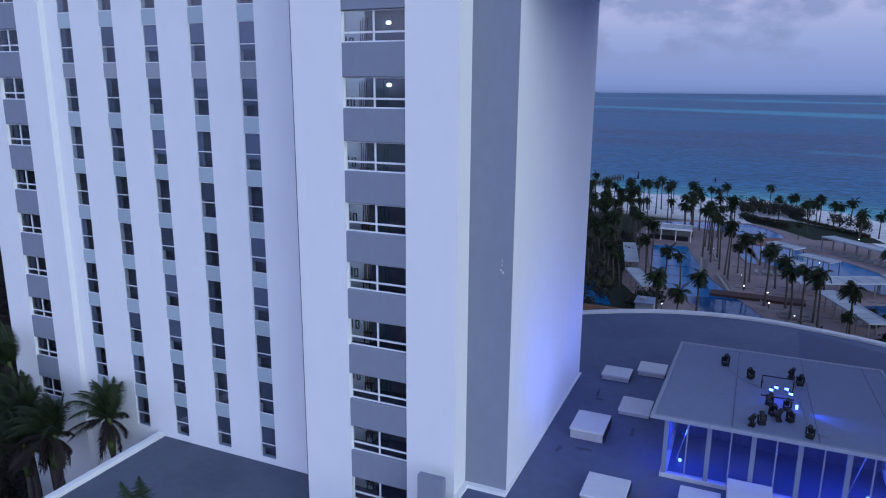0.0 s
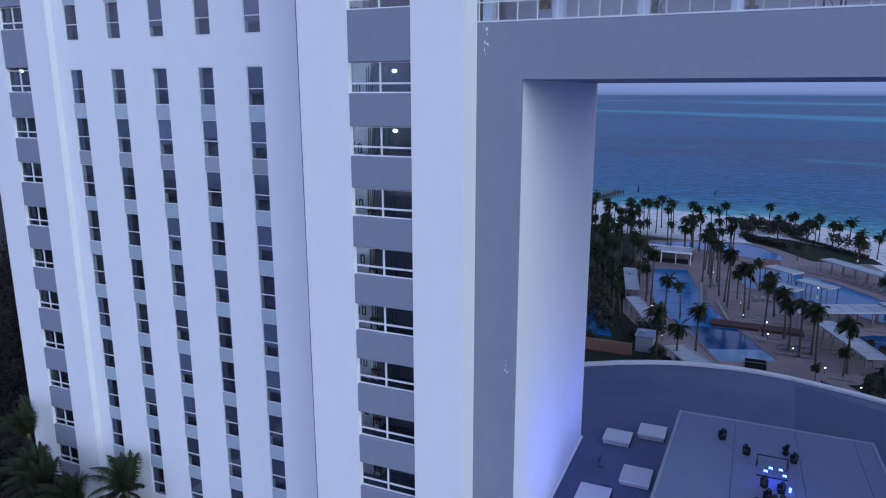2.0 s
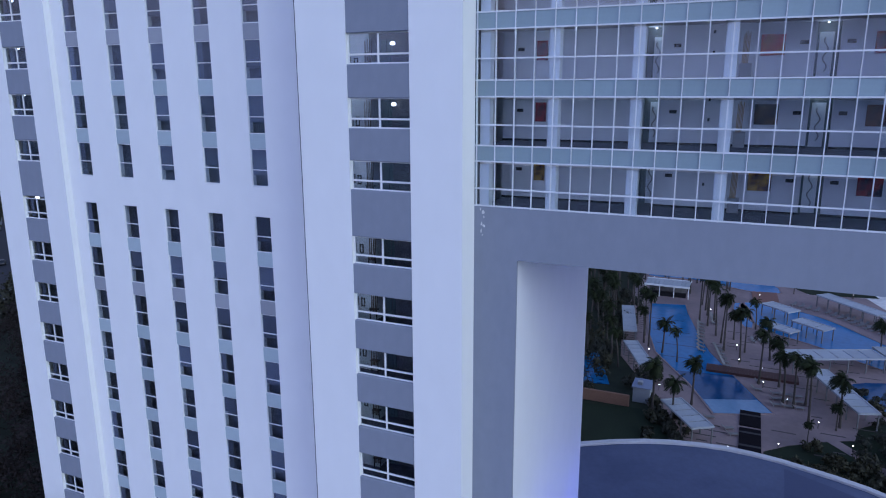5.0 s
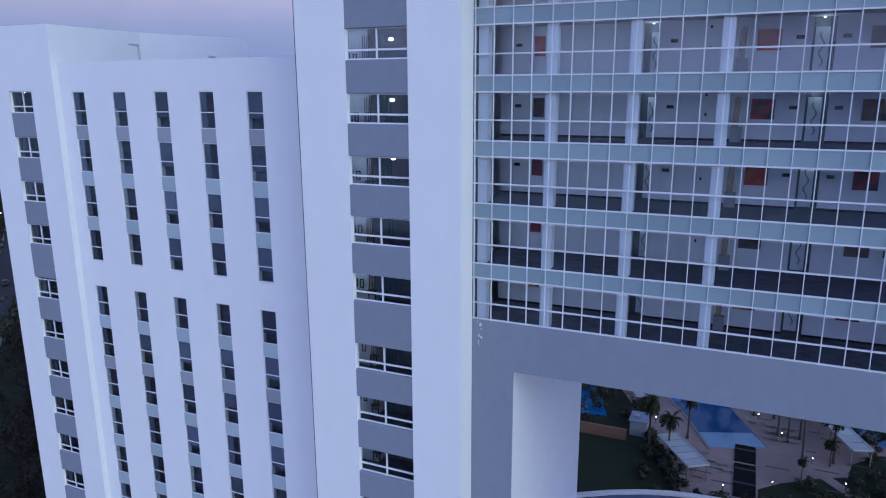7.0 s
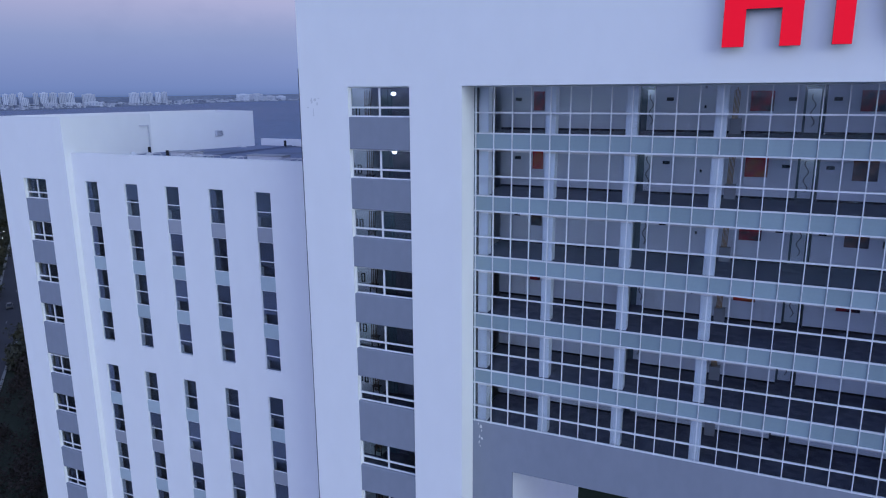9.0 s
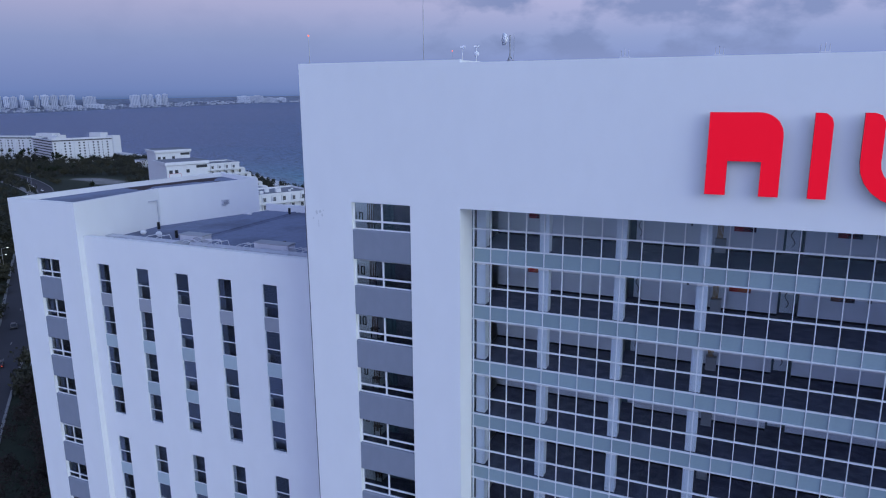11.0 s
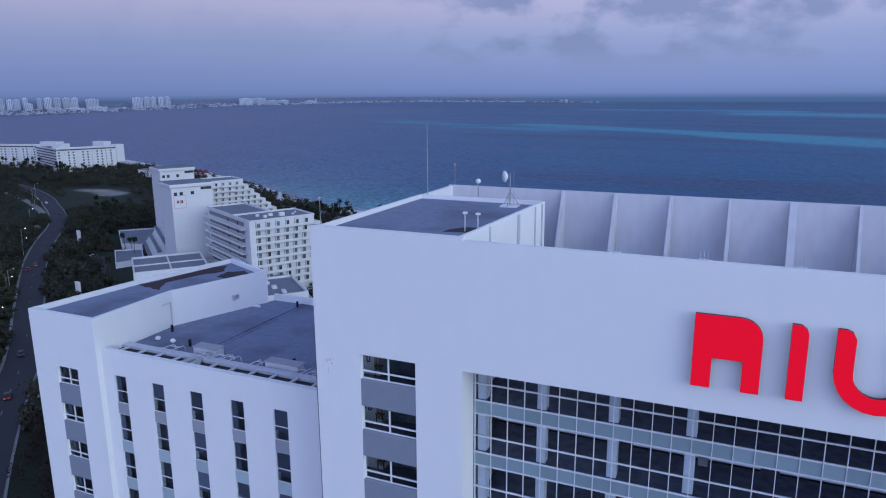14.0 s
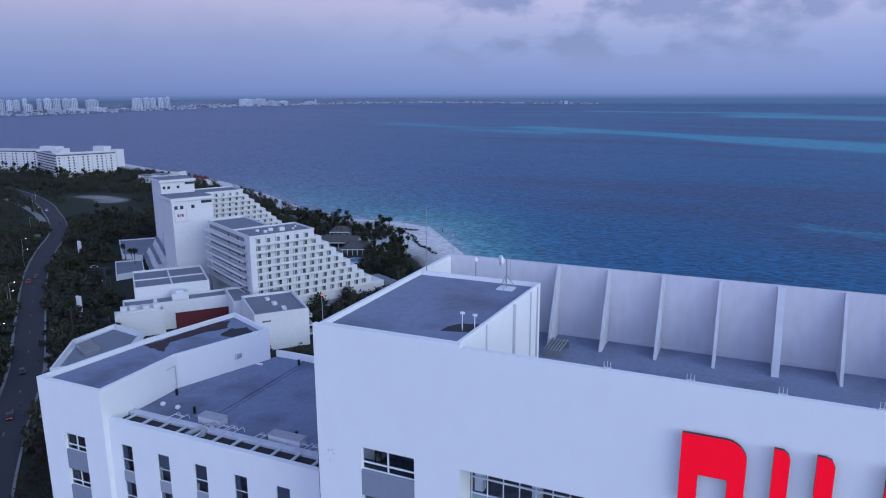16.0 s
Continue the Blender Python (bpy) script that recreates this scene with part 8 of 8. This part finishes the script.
FARLAND = material("haze_tinted_land", (0.20, 0.23, 0.31), 0.95, var=0.25, scale=0.003, grain=0.05)
EYE = Vector((20.3, -33.5, 0))


def bay(deg, r):
    """A point at a bearing (degrees left of straight inland) and distance from the camera's line."""
    a = radians(deg)
    return EYE.x - math.sin(a) * r, EYE.y + math.cos(a) * r


def sea_height(x, y):
    r = math.hypot(x, y)
    b = math.degrees(math.atan2(20.3 - x, y + 33.5))
    return SEA + min(1, max(0, (r - 3300) / 1630)) ** 2 * (18 + 16 * min(1, max(0, (b - 12) / 13)))


far = [(60, 3400), (55.9, 3500), (54.4, 3515), (52.6, 3610), (50.8, 3785), (49, 3885), (45.1, 4100), (41, 4380), (36.7, 4560), (31, 4740), (26, 4790), (21, 4810), (16, 4825), (11.5, 4830)]
line = [bay(*p) for p in far]
land = bmesh.new()
prev = None
for i, (x, y) in enumerate(line):
    z = sea_height(x, y)
    d = Vector((x - EYE.x, y - EYE.y)).normalized()
    f = 1 - i / (len(line) - 1)
    wide = 60 + 330 * f
    rows_ = [land.verts.new((x + d.x * s, y + d.y * s, z + h)) for s, h in ((-6, -2), (0, 2), (wide * 0.25, 4 + 6 * f), (wide * 0.5, 8 + 12 * f), (min(wide, 4880 - math.hypot(x, y)), 12 + 46 * f ** 0.5))]
    if prev:
        for j in range(4):
            land.faces.new((prev[j], rows_[j], rows_[j + 1], prev[j + 1]))
    prev = rows_
bmesh.ops.recalc_face_normals(land, faces=land.faces)
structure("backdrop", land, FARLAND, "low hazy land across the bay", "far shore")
city = []
rng = random.Random(17)


def tower_block(deg, off, w, d, h, mat, label):
    r = np.interp(-deg, [-p[0] for p in far], [p[1] for p in far]) + off
    x, y = bay(deg, r)
    f = max(0, 1 - np.interp(-deg, [-p[0] for p in far], range(len(far))) / (len(far) - 1))
    wide = 60 + 330 * f
    z = sea_height(x, y) + float(np.interp(off, [0, wide * 0.25, wide * 0.5, wide], [2, 4 + 6 * f, 8 + 12 * f, 12 + 46 * f ** 0.5])) * (0.9 if h < 20 else 0.3)
    b = thing("city_block", label, "tower block", (x, y, z), "city across the bay")
    yaw = radians(deg)
    bm = boxes((-w / 2, w / 2, -d / 2, d / 2, -4, h), (-w * 0.2, w * 0.25, -d * 0.3, d * 0.3, h, h + 3.5))
    bmesh.ops.rotate(bm, matrix=Matrix.Rotation(yaw, 3, "Z"), verts=bm.verts)
    bmesh.ops.translate(bm, vec=(x, y, z), verts=bm.verts)
    part("wall_shell", bm, mat, b)
    n = max(2, int(w / 6.5))
    for k in range(n):
        g = boxes((-w / 2 + (k + 0.35) * w / n, -w / 2 + (k + 0.65) * w / n, -d / 2 - 0.6, -d / 2 - 0.1, 3, h - 3))
        bmesh.ops.rotate(g, matrix=Matrix.Rotation(yaw, 3, "Z"), verts=g.verts)
        bmesh.ops.translate(g, vec=(x, y, z), verts=g.verts)
        part("window_strip", g, HAZE2, b)
    return b


CL = "pale hazy tower block on the far shore"
# (left, right, height) by a scale of 1226 to one over the bay, from the sea side
CITY = ((-22, -8, 78, 190), (0, 9, 78, 190), (13, 28, 80, 185), (31, 42, 76, 180), (43, 55, 76, 180), (59, 68, 84, 170), (62, 76, 56, 120), (84, 93, 80, 190), (96, 110, 82, 180), (112, 125, 80, 180), (128, 142, 80, 170), (143, 155, 78, 175), (129, 165, 26, 90), (100, 126, 22, 90),
        (168, 191, 72, 130), (170, 203, 24, 60), (249, 267, 66, 90), (269, 280, 67, 95), (281, 290, 66, 100), (294, 304, 66, 90), (305, 315, 68, 90), (434, 457, 46, 40), (457, 480, 46, 40), (480, 501, 31, 30), (502, 519, 29, 30), (547, 566, 22, 20), (565, 568, 34, 20), (990, 994, 22, 6), (997, 1003, 18, 6))
for left, right, h, off in CITY:
    mid = (left + right) / 2
    off_axis = math.atan2(784 - mid, 1226)
    deg = 24.04 + math.degrees(off_axis)
    r = np.interp(-deg, [-p[0] for p in far], [p[1] for p in far]) + off
    w = (right - left) / 1226 * r * math.cos(off_axis) ** 2
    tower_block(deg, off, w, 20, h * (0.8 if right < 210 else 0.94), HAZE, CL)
low = bmesh.new()
for i in range(1500):
    deg = 57.5 - (30 * rng.random() ** 1.15 if i < 1200 else 27 + 19 * rng.random())
    f = max(0, 1 - np.interp(-deg, [-p[0] for p in far], range(len(far))) / (len(far) - 1))
    wide = 60 + 330 * f
    off = rng.uniform(3, wide * 0.55) if f > 0.4 else rng.uniform(3, 25)
    r = np.interp(-deg, [-p[0] for p in far], [p[1] for p in far]) + off
    x, y = bay(deg, r)
    z = sea_height(x, y) + float(np.interp(off, [0, wide * 0.25, wide * 0.5, wide], [2, 4 + 6 * f, 8 + 12 * f, 12 + 46 * f ** 0.5]))
    w, h = rng.uniform(3, 11), rng.uniform(2, 7) * (1.7 if rng.random() < 0.12 else 1)
    box(low, x - w, x + w, y - 4, y + 4, z - 5, z + h, 1 if rng.random() < 0.4 else 0)
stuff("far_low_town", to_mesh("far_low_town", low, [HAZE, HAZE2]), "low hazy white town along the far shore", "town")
